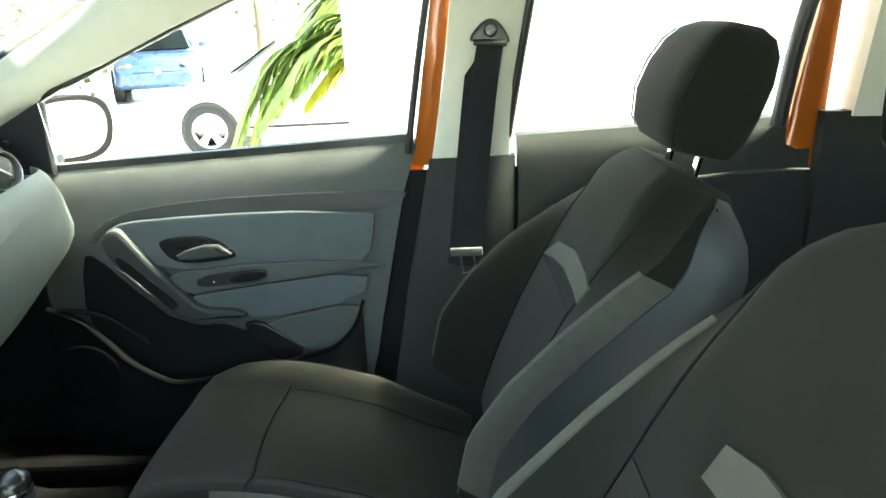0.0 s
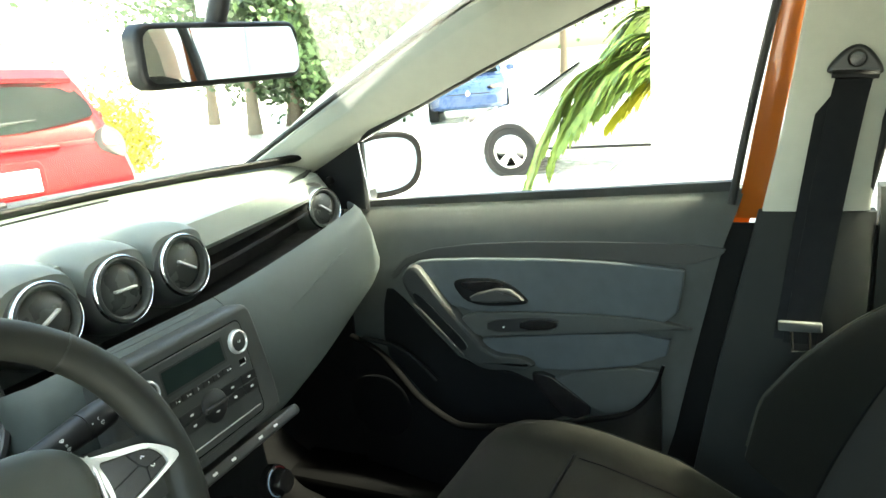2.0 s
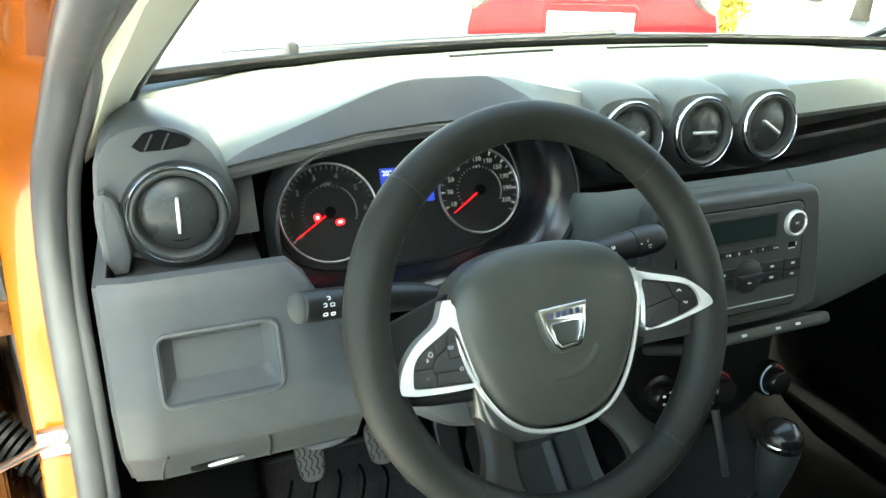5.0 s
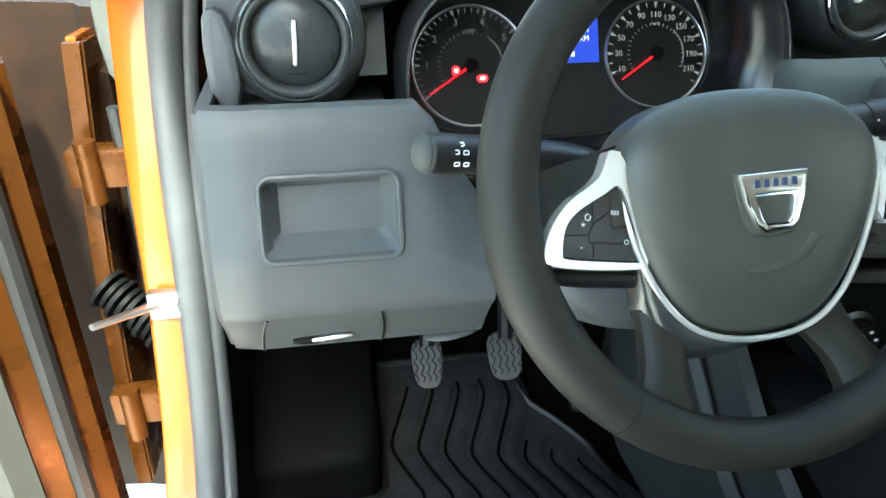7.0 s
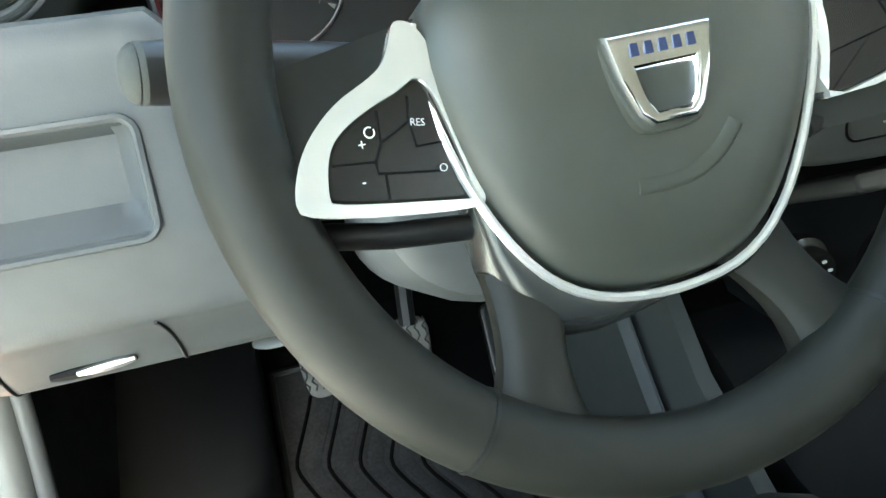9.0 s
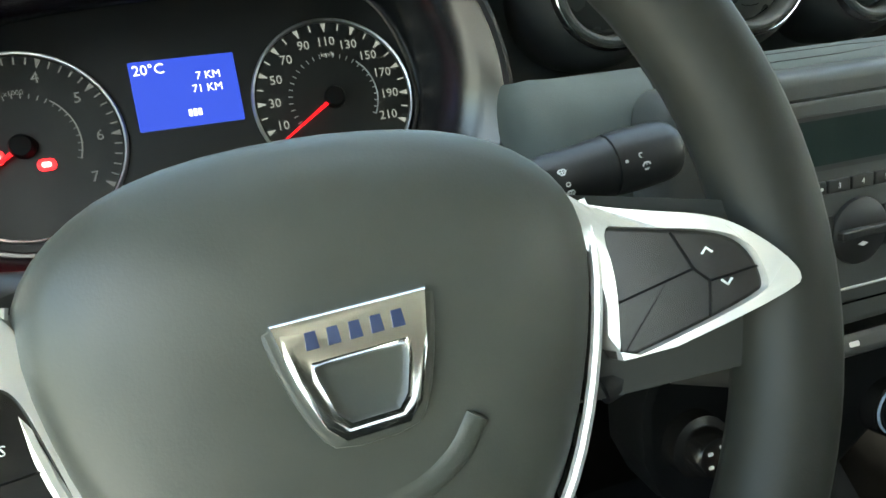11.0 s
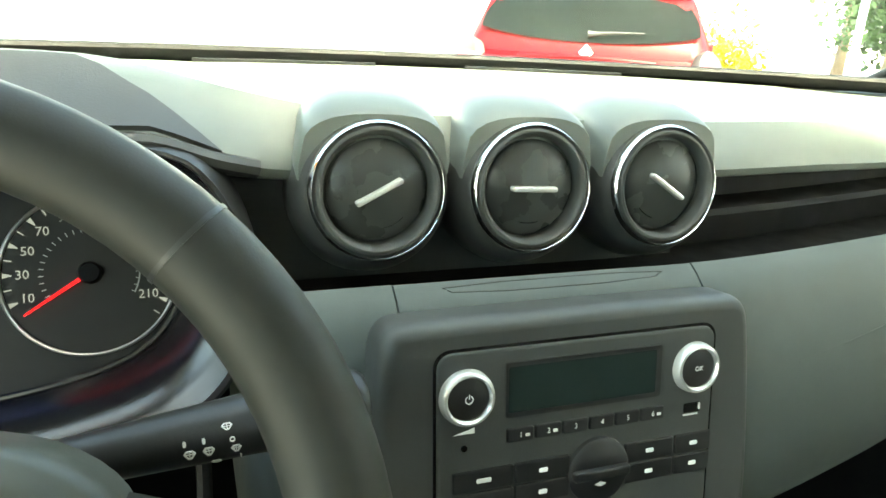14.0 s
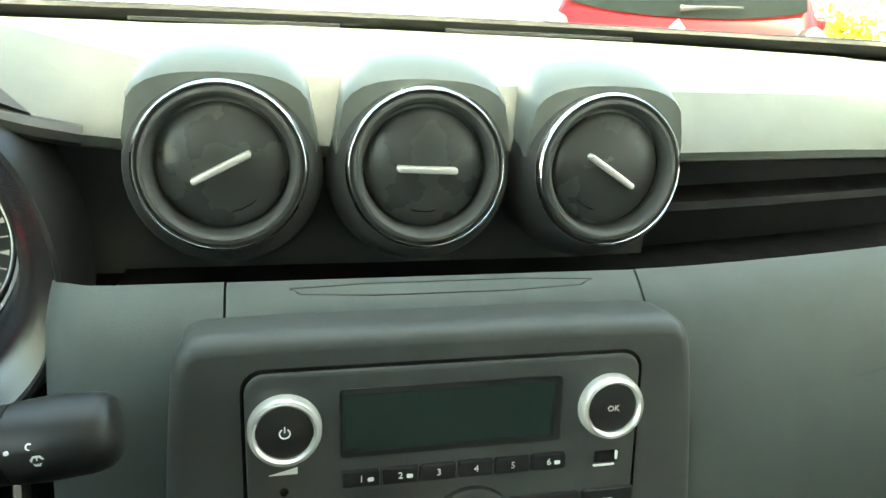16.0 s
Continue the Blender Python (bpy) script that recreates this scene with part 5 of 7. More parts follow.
# small audio remote below the right side
rem = thing("audio_remote", "small black audio remote behind the wheel", "audio remote", (-0.235, 0.83, 1.03))
bm = B()
box(bm, -0.265, -0.195, 0.80, 0.84, 1.012, 1.042, 0.006, 3)
part("remote_body", bm, BLACK, rem)
bm = B()
for x in (-0.222, -0.208):
    t = B()
    prism(t, rrect(0.006, 0.0025, 0.001), 0, 0.0006)
    moved(t, face_frame((x, 0.7995, 1.030), 0))
    me = bpy.data.meshes.new("t")
    t.to_mesh(me), t.free()
    bm.from_mesh(me)
    bpy.data.meshes.remove(me)
part("remote_marks", bm, WHITEINK, rem, "white marks")

# ---- radio and heater controls ----
RD = face_frame((0.003, 0.884, 1.071), 9)
bm = B()
edge = smooth_poly([(-0.104, 0.0425), (0.100, 0.0425), (0.1165, 0.0398), (0.1238, 0.0240), (0.1325, -0.104), (0.122, -0.122), (-0.122, -0.122), (-0.1325, -0.104), (-0.1245, 0.0240), (-0.1185, 0.0398)], 3)
loft(bm, [[Vector((x, y, z)) + inward(edge, i, ins) for i, (x, y) in enumerate(edge)] for z, ins in ((-0.030, 0.0), (-0.0110, 0.0), (-0.0075, 0.0005), (-0.0045, 0.0016), (-0.0022, 0.0032), (-0.0008, 0.0052), (0.0, 0.0075), (0.0, 0.0085))])
part("centre_bezel", moved(bm, RD), BEZEL, dash, "black trapezoid centre bezel")
car_radio = thing("car_radio", "black car radio with two bright-ringed knobs", "car radio", (0, 0.885, 1.03))
bm = B()
prism(bm, rrect(0.187, 0.131, 0.010, -0.0005, -0.0385), -0.01, 0.0008)
part("joint", moved(bm, RD), GLOSS, car_radio)
bm = B()
prism(bm, rrect(0.1835, 0.1275, 0.009, -0.0005, -0.0385), -0.01, 0.0025, 0.0015)
part("faceplate", moved(bm, RD), BEZEL, car_radio, "black radio faceplate")
bm = B()
prism(bm, rrect(0.1035, 0.0325, 0.002, 0.0, 0.0005), 0.0, 0.0031)
part("display_frame", moved(bm, RD), BLACK, car_radio)
bm = B()
prism(bm, rrect(0.0975, 0.0265, 0.001, -0.0012, 0.0008), 0.0, 0.0036)
part("display", moved(bm, RD), LCD, car_radio, "unlit green-black radio display")
for x, word in ((-0.0755, "power"), (0.0765, "OK")):
    bm = B()
    revolve(bm, [(0.0122, 0.0025), (0.0124, 0.0072), (0.0135, 0.0084), (0.0150, 0.0080), (0.0158, 0.0066), (0.0162, 0.0025)], 40)
    kn = part("knob", moved(bm, RD @ pose(x, 0, 0)), SILVER, car_radio, "bright ringed knob")
    bm = B()
    revolve(bm, [(0.0, 0.0070), (0.0105, 0.0067), (0.0121, 0.0060), (0.0121, 0.0025), (0.0, 0.0025)], 32)
    part("knob_cap", moved(bm, RD @ pose(x, 0, 0)), BLACK, kn)
    bm = B()
    if word == "OK":
        write(bm, "OK", 0.0042, RD @ pose(x, 0, 0.0072))
    else:
        tube(bm, [RD @ Vector((x + 0.0022 * math.cos(radians(a)), 0.0022 * math.sin(radians(a)), 0.0073)) for a in span(120, 420, 14)], 0.0003, 5)
        t = B()
        tube(t, [RD @ Vector((x, 0.0005, 0.0073)), RD @ Vector((x, 0.0030, 0.0073))], 0.0003, 5)
        me = bpy.data.meshes.new("t")
        t.to_mesh(me), t.free()
        bm.from_mesh(me)
        bpy.data.meshes.remove(me)
    part("knob_mark", bm, WHITEINK, kn, "white mark")


def radio_button(x, y, w, h, word="", marks=()):
    bm = B()
    prism(bm, rrect(w - 0.0008, h - 0.0008, 0.0012, x, y), 0.0, 0.0042, 0.0008)
    bt = part("button", moved(bm, RD), BLACK, car_radio)
    if word or marks:
        bm = B()
        if word:
            write(bm, word, 0.0046, RD @ pose(x, y, 0.0044))
        for mx, my, mw, mh in marks:
            t = B()
            prism(t, rrect(mw, mh, min(mw, mh) * 0.3, x + mx, y + my), 0.0040, 0.0046)
            moved(t, RD)
            me = bpy.data.meshes.new("t")
            t.to_mesh(me), t.free()
            bm.from_mesh(me)
            bpy.data.meshes.remove(me)
        part("button_mark", bm, WHITEINK, bt, "white button mark")


for i in range(6):
    radio_button(-0.0425 + i * 0.0178, -0.0262, 0.0176, 0.0090, str(i + 1), [(0.0042, -0.0004, 0.0028, 0.0018)] if i in (0, 1, 5) else ())
for (x, y), w in (((-0.0650, -0.0500), 0.038), ((-0.0650, -0.0635), 0.038), ((-0.0275, -0.0500), 0.036), ((-0.0275, -0.0635), 0.036), ((0.0455, -0.0495), 0.036), ((0.0455, -0.0630), 0.036), ((0.0780, -0.0495), 0.028), ((0.0780, -0.0630), 0.028)):
    radio_button(x, y, w, 0.0132, "", [(0, 0, 0.0090 if abs(x) > 0.06 and x < 0 else 0.0055, 0.0026)])
bm = B()
revolve(bm, [(0.0, 0.0070), (0.0185, 0.0066), (0.0205, 0.0050), (0.0210, 0.0020), (0.0215, 0.0010)], 40)
part("menu_dial", moved(bm, RD @ pose(0.0095, -0.0565, 0)), BLACK, car_radio, "round black menu dial")
bm = B()
prism(bm, rrect(0.038, 0.0065, 0.002, 0.0095, -0.0565), 0.006, 0.0105, 0.0015)
part("dial_grip", moved(bm, RD), BLACK, car_radio)
bm = B()
prism(bm, [(0.0055, -0.0640), (0.0095, -0.0625), (0.0135, -0.0640), (0.0095, -0.0655)], 0.0064, 0.0074)
part("dial_mark", moved(bm, RD), WHITEINK, car_radio, "white dial mark")
bm = B()
prism(bm, [(-0.0830, -0.0215), (-0.0705, -0.0215), (-0.0705, -0.0185)], 0.0024, 0.0030)
part("volume_mark", moved(bm, RD), WHITEINK, car_radio, "white volume wedge")
bm = B()
prism(bm, rrect(0.0125, 0.0060, 0.0008, 0.0765, -0.0265), 0.0020, 0.0030)
part("usb_socket", moved(bm, RD), GLOSS, car_radio, "black USB socket")
bm = B()
prism(bm, rrect(0.0012, 0.0045, 0.0004, 0.0815, -0.0260), 0.0028, 0.0036)
prism(bm, rrect(0.0110, 0.0010, 0.0004, 0.0755, -0.0310), 0.0024, 0.0031)
part("usb_mark", moved(bm, RD), WHITEINK, car_radio, "white socket mark")
bm = B()
revolve(bm, [(0.0, 0.0026), (0.0018, 0.0027), (0.0020, 0.0022)], 14)
part("aux_socket", moved(bm, RD @ pose(-0.0765, -0.0300, 0.0004)), GLOSS, car_radio)
bm = B()
prism(bm, rrect(0.150, 0.0016, 0.0007, 0.010, -0.0925), 0.001, 0.0038, 0.0005)
part("bright_strip", moved(bm, RD), SILVER, car_radio, "thin bright strip")

heater = thing("heater_controls", "black heater panel with three round knobs", "heater controls", (0.06, 0.95, 0.8))
bm = B()
prism(bm, smooth_poly([(-0.132, 0.0), (0.132, 0.0), (0.125, -0.20), (-0.125, -0.20)], 2), -0.05, 0.0, 0.008)
moved(bm, face_frame((0.055, 0.965, 0.925), 6))
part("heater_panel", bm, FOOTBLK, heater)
bm = B()
prism(bm, rrect(0.240, 0.016, 0.006, 0.055, 0.0), -0.05, 0.030, 0.004)
moved(bm, face_frame((0.0, 0.900, 0.915), 30))
part("switch_shelf", bm, DASH, heater, "slim grey switch shelf")
for x in (-0.005, 0.03, 0.085, 0.118):
    bm = B()
    prism(bm, rrect(0.008, 0.0035, 0.001, x, 0.0), 0.0298, 0.0306)
    part("shelf_mark", moved(bm, face_frame((0.0, 0.900, 0.915), 30)), WHITEINK, heater, "white switch mark")
for x, z in ((-0.030, 0.815), (0.072, 0.80), (0.175, 0.79)):
    m = face_frame((x, 0.945, z), 12)
    bm = B()
    revolve(bm, [(0.0, 0.028), (0.016, 0.027), (0.0185, 0.024), (0.020, 0.010), (0.026, 0.008), (0.027, 0.0), (0.027, -0.01)], 32)
    kn = part("heater_knob", moved(bm, m), GLOSS, heater)
    bm = B()
    if x < 0:
        for a in range(5):
            q = B()
            prism(q, rrect(0.0045, 0.0028, 0.001), 0.0276, 0.0284)
            moved(q, pose(0.0095 * math.cos(a * 1.2566), 0.0095 * math.sin(a * 1.2566), 0))
            me = bpy.data.meshes.new("t")
            q.to_mesh(me), q.free()
            bm.from_mesh(me)
            bpy.data.meshes.remove(me)
        part("knob_marks", moved(bm, m), WHITEINK, kn, "white airflow marks")
    else:
        tube(bm, [(0.0225 * math.cos(radians(a)), 0.0225 * math.sin(radians(a)), 0.0095) for a in span(100, 250, 12)], 0.0012, 6)
        part("cold_mark", moved(bm, m), POLEBLUE, kn, "blue cold mark")
        bm = B()
        tube(bm, [(0.0225 * math.cos(radians(a)), 0.0225 * math.sin(radians(a)), 0.0095) for a in span(-70, 80, 12)], 0.0012, 6)
        part("hot_mark", moved(bm, m), RED, kn, "red hot mark")


# ---- centre console, gear lever, pedals, mat ----
console = thing("centre_console", "black and grey centre console between the seats", "console", (0.03, 0.6, 0.45))
bm = B()
loft(bm, [[Vector((0.03 + sx * w, y, z)) for sx, z in ((-1, 0.42), (-0.94, zt - 0.02), (-0.85, zt), (0.85, zt), (0.94, zt - 0.02), (1, 0.42))] for y, w, zt in ((1.0, 0.15, 0.74), (0.93, 0.14, 0.70), (0.85, 0.125, 0.655), (0.70, 0.115, 0.64), (0.45, 0.105, 0.635), (0.2, 0.10, 0.66), (-0.1, 0.10, 0.67))])
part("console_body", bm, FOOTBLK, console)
bm = B()
loft(bm, [[Vector((x, y, z)) for x, z in ((-0.150, 0.43), (-0.132, z1), (-0.118, z1 + 0.006), (-0.122, 0.43))] for y, z1 in ((1.30, 0.86), (1.05, 0.82), (0.93, 0.72), (0.80, 0.655), (0.62, 0.62))])
part("side_cheek", bm, BEZEL, console, "grey side cheek of the console")
bm = B()
loft(bm, [[Vector((x, y, z)) for x, z in ((-0.1535, z1 - 0.075), (-0.1475, z1 - 0.055), (-0.1445, z1 - 0.055), (-0.1505, z1 - 0.075))] for y, z1 in ((1.28, 0.84), (1.05, 0.80), (0.93, 0.70), (0.80, 0.64))])
part("cheek_ridge", bm, PANEL_L, console, "pale ridge on the cheek")
shell_line([(0.035, 0.90, 0.80), (0.035, 0.86, 0.72)], 0.006, FLAP, "trim_bar", console, "dull grey slim trim bar")

gear = thing("gear_lever", "black gear lever with a bright collar", "gear lever", (0.03, 0.79, 0.66))
bm = B()
revolve(bm, [(0.050, 0.0), (0.046, 0.015), (0.036, 0.04), (0.026, 0.07), (0.016, 0.10), (0.012, 0.115)], 28)
for v in bm.verts:
    v.co.xy *= 1 + 0.06 * math.sin(v.co.z * 320 + math.atan2(v.co.y, v.co.x) * 2)
part("gaiter", moved(bm, pose(0.03, 0.79, 0.645)), BLACK, gear, "folded black gaiter")
bm = B()
revolve(bm, [(0.011, 0.10), (0.017, 0.125), (0.022, 0.150), (0.0245, 0.175), (0.0245, 0.185)], 28)
part("knob", moved(bm, pose(0.03, 0.79, 0.645)), DASH, gear, "dark grey lower knob")
bm = B()
revolve(bm, [(0.0247, 0.184), (0.0255, 0.187), (0.0250, 0.191), (0.0245, 0.192)], 32)
part("collar", moved(bm, pose(0.03, 0.79, 0.645)), CHROME, gear, "bright metal collar")
bm = B()
revolve(bm, [(0.0245, 0.190), (0.0235, 0.201), (0.018, 0.209), (0.008, 0.213), (0.0, 0.214)], 28)
part("knob_top", moved(bm, pose(0.03, 0.79, 0.645)), GLOSS, gear, "glossy black knob top")

for x, w, nm in ((-0.460, 0.046, "clutch_pedal"), (-0.345, 0.052, "brake_pedal")):
    pd = thing(nm, "worn grey ribbed rubber foot pedal", "pedal", (x, 1.19, 0.6), "foot pedals")
    m = face_frame((x, 1.195, 0.640), 35)
    bm = B()
    prism(bm, smooth_poly([(-w / 2, 0.030), (w / 2, 0.030), (w * 0.46, -0.020), (w * 0.30, -0.042), (-w * 0.30, -0.042), (-w * 0.46, -0.020)], 2), -0.012, 0.0, 0.004)
    part("pedal_pad", moved(bm, m), PEDAL, pd)
    for i in range(5):
        bm = B()
        x0 = -w * 0.38 + i * w * 0.19
        tube(bm, [Vector((x0 + 0.003 * math.sin(k * 2.2), y, 0.0003)) for k, y in enumerate(span(-0.032, 0.026, 10))], 0.0012, 5)
        part("pedal_groove", moved(bm, m), BLACK, pd)
    bm = B()
    tube(bm, smooth_line([(x, 1.205, 0.655), (x + 0.01, 1.27, 0.75), (x + 0.01, 1.28, 0.98)], 2), 0.011, 8)
    part("pedal_arm", bm, BLACK, pd)
pd = thing("accelerator_pedal", "black hanging accelerator pedal", "pedal", (-0.215, 1.22, 0.55), "foot pedals")
bm = B()
prism(bm, rrect(0.042, 0.13, 0.012), -0.01, 0.0, 0.004)
part("pedal_pad", moved(bm, face_frame((-0.215, 1.22, 0.57), 35)), BLACK, pd)
bm = B()
tube(bm, smooth_line([(-0.215, 1.25, 0.62), (-0.21, 1.30, 0.75), (-0.21, 1.30, 0.98)], 2), 0.009, 8)
part("pedal_arm", bm, BLACK, pd)
# footrest
fr = thing("footrest", "black plastic footrest wedge", "footrest", (-0.60, 1.15, 0.45))
bm = B()
loft(bm, [[Vector((x, y0, 0.432)), Vector((x, y0, 0.500)), Vector((x, y0 + 0.004, 0.516)), Vector((x, y0 + 0.016, 0.526)), Vector((x, 1.30, 0.598)), Vector((x, 1.38, 0.62)), Vector((x, 1.38, 0.432))] for x, y0 in ((-0.715, 1.135), (-0.66, 1.135), (-0.58, 1.137), (-0.556, 1.142), (-0.542, 1.155), (-0.536, 1.175))])
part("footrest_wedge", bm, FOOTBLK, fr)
# ribbed textile floor mat with wavy ribs
floor_mat = thing("floor_mat", "dark textile floor mat with wavy ribs", "floor mat", (-0.37, 1.1, 0.44))


def mat_z(y):
    return 0.432 + 0.10 * max(0, (y - 1.15) / 0.2) ** 1.6


def mat_right(y):
    return lerp([(0.72, -0.185), (1.12, -0.188), (1.19, -0.205), (1.235, -0.25), (1.27, -0.295), (1.34, -0.30)], y)


def mat_left(y):
    return lerp([(0.72, -0.685), (1.095, -0.685), (1.118, -0.665), (1.128, -0.60), (1.134, -0.545), (1.150, -0.530), (1.34, -0.526)], y)


MAT_Y = sorted(set([round(v, 4) for v in span(0.72, 1.335, 26)] + [1.095, 1.106, 1.118, 1.123, 1.128, 1.131, 1.134, 1.142, 1.150]))
bm = B()
grid(bm, lambda u, y: Vector((mat_left(y) + (mat_right(y) - mat_left(y)) * u, y, mat_z(y) + 0.010)), span(0, 1, 12), MAT_Y, (0, 0, -0.0105))
part("mat_base", bm, MATC, floor_mat)
MO = [(mat_left(y), y) for y in MAT_Y] + [(x, 1.335) for x in span(-0.52, mat_right(1.335), 6)] + [(mat_right(y), y) for y in span(1.335, 0.72, 24)]
bm = B()
tube(bm, [Vector((x, y, mat_z(y) + 0.010)) for x, y in MO], 0.0058, 6, closed=True)
part("mat_edge", bm, BLACK, floor_mat, "black stitched edge")
zigzag = lambda q: math.asin(0.94 * math.sin(q)) / 1.22
for i in range(-4, 8):
    x0 = -0.495 + i * 0.041
    far = 1.085 if i < -0 else (1.30 if i < 5 else 1.20 - 0.02 * (i - 5))
    pts = [Vector((x0 + 0.019 * zigzag(y * 34.5 + i * 0.30 + 0.4), y, mat_z(y) + 0.0098)) for y in span(0.74, far, 54)]
    bm = B()
    tube(bm, pts, 0.0030, 6)
    part("mat_rib_groove", bm, CARPET, floor_mat, "dark zigzag groove")
    bm = B()
    tube(bm, [p + Vector((0.0205, 0, -0.0060)) for p in pts], 0.0150, 8, flat=((0, 0, 1), 0.62))
    part("mat_rib", bm, MATC, floor_mat)


# ---- seats ----
def seat(name, label, cx, dy, dz, side, drop=0.0):
    """A front seat: cushion, reclined back with grey strips, headrest on two bright posts. side: +1, outer edge at +x."""
    s = thing(name, label, "car seat", (cx, 0.3 + dy, 0.44), "front seats")
    T0 = Matrix.Translation((cx, dy, dz))
    W = 0.222

    # back: v up the back, u across
    A, Bv = Vector((0, 0.165, 0.66)), Vector((0, -0.075, 1.165))
    up = (Bv - A).normalized()
    out = Vector((0, up.z, -up.y))

    def width(v):
        return lerp([(0, 0.94), (0.15, 1.0), (0.6, 1.02), (0.75, 1.01), (0.84, 0.99), (0.90, 0.945), (0.95, 0.865), (0.98, 0.78), (1.0, 0.66)], v) * W

    def front(u, v):
        w = width(v)
        ridge = lerp([(0, 0.075), (0.18, 0.100), (0.35, 0.085), (0.54, 0.048), (0.70, 0.010), (0.81, -0.022), (0.9, -0.034), (1.0, -0.036)], v)
        if u * side > 0:
            ridge += lerp([(0, 0.05), (0.5, 0.045), (0.8, 0.02), (1, 0.0)], v)
        c = 0.018 + 0.016 * math.sin(math.pi * min(1, v * 1.2))
        a = abs(u)
        k = max(0.0, min(1.0, (a - 0.56) / 0.34))
        k = k * k * (3 - 2 * k)
        d = c + (ridge - c) * k
        edge = -0.060 * max(0, (a - 0.93) / 0.07) ** 2 * lerp([(0, 1), (0.75, 1), (0.9, 0.35), (1, 0.1)], v)
        crown = -0.034 * max(0, (v - 0.86) / 0.14) ** 2
        return A + up * ((Bv - A).length * v) + out * (d + edge + crown) + Vector((u * w, 0, 0))

    def back(u, v):
        w = width(v)
        t = lerp([(0, 0.15), (0.5, 0.156), (0.72, 0.164), (0.84, 0.160), (0.92, 0.138), (0.97, 0.108), (1.0, 0.075)], v)
        base = A + up * ((Bv - A).length * v)
        depth = min(-t * (1 - 0.12 * abs(u) ** 3), (front(u, v) - base).dot(out) - 0.015)
        return base + out * depth + Vector((u * w * (1 - 0.03 * v), 0, 0))

    us = span(-1, 1, 34)
    bm = B()
    loft(bm, [[front(u, v) for u in us] + [back(u, v) for u in us[::-1]] for v in span(0, 1, 26)])
    part("backrest", moved(bm, T0), CLOTH, s, "charcoal cloth backrest")

    def patch(nm, u0, u1, v0, v1, material, lab, lift=0.0025, nu=6, nv=16):
        bm2 = B()

        def f(a, b):
            v = v0 + (v1 - v0) * b
            ua, ub = (u0(v) if callable(u0) else u0), (u1(v) if callable(u1) else u1)
            return front(ua + (ub - ua) * a, v) + out * lift
        grid(bm2, f, span(0, 1, nu), span(0, 1, nv), tuple(-out * (lift + 0.004)))
        return part(nm, moved(bm2, T0), material, s, lab)

    inner = -side
    for e in (-1, 1):
        w0, w1 = (0.870, 0.998) if e == inner else (0.925, 0.962)
        patch("bolster_strip", lambda v, e=e, w0=w0: e * (w0 + (0.03 if v > 0.6 else 0.0) * (v - 0.6) * 10 * 0.4), lambda v, e=e, w1=w1: e * w1, 0.03, 0.76 if e == inner else 0.70, CLOTHG, "light grey bolster strip")
    patch("centre_panel", -0.58, 0.58, 0.03, 0.56, CLOTH2, "ribbed centre panel", 0.002, 12)
    # light tab lying obliquely over the top of the centre panel
    bm = B()

    def tab_at(a, b):
        ua = 0.56 - 1.24 * a if drop == 0 else 0.95 - 1.16 * a
        vm = lerp([(0, 0.575), (0.15, 0.640), (0.5, 0.672), (0.85, 0.668), (1, 0.650)], a)
        vl = lerp([(0, 0.565), (0.2, 0.590), (0.5, 0.612), (0.85, 0.608), (1, 0.600)], a)
        return front(ua * inner * -1, vl + (vm - vl) * b - drop) + out * 0.004
    grid(bm, tab_at, span(0, 1, 14), span(0, 1, 4), tuple(-out * 0.007))
    part("back_tab", moved(bm, T0), CLOTHG, s, "light grey fabric tab")
    for e in (-1, 1):
        bm = B()
        tube(bm, [front(e * lerp([(0, 0.60), (0.55, 0.60), (0.8, 0.66), (1, 0.7)], v), v) + out * 0.0008 for v in span(0.03, 0.95, 24)], 0.0016, 5)
        part("back_seam", moved(bm, T0), DIALBLK, s, "sewn seam")
    # slate side cover on the inner flank
    bm = B()
    vs = span(0.04, 0.985, 28)
    grid(bm, lambda a, v: front(inner * 0.99, v).lerp(back(inner * 1.0, v), a) + Vector((inner * (0.004 + 0.010 * math.sin(math.pi * a)) * min(1.0, (1.0 - v) / 0.12), 0, 0)), span(0.0, 0.95, 6), vs, (-inner * 0.006, 0, 0))
    part("side_cover", moved(bm, T0), VINYL, s, "slate grey side cover")

    # cushion
    def cush(u, v):
        y = 0.20 + 0.60 * v
        w = W * lerp([(0, 0.94), (0.3, 1.03), (0.75, 1.06), (0.90, 0.98), (0.97, 0.88), (1, 0.80)], v)
        z = lerp([(0, 0.575), (0.15, 0.605), (0.3, 0.645), (0.5, 0.680), (0.68, 0.700), (0.78, 0.702), (0.86, 0.690), (0.93, 0.655), (1.0, 0.585)], v)
        bol = math.exp(-((abs(u) - 0.85) / 0.17) ** 2) * lerp([(0, 0.02), (0.3, 0.035), (0.6, 0.030), (0.85, 0.010), (1, 0.0)], v)
        edge = -0.05 * max(0, (abs(u) - 0.90) / 0.10) ** 2
        return Vector((u * w, y + 0.012 * math.cos(u * 1.5) * v, z + bol + edge + 0.006 * math.cos(u * 1.5)))
    bm = B()
    vs = span(0, 1, 22)
    loft(bm, [[cush(u, v) for u in us] + [Vector((cush(1, v).x * 0.97, cush(1, v).y, 0.52)), Vector((cush(-1, v).x * 0.97, cush(-1, v).y, 0.52))] for v in vs])
    part("cushion", moved(bm, T0), CLOTH, s, "charcoal cloth cushion")
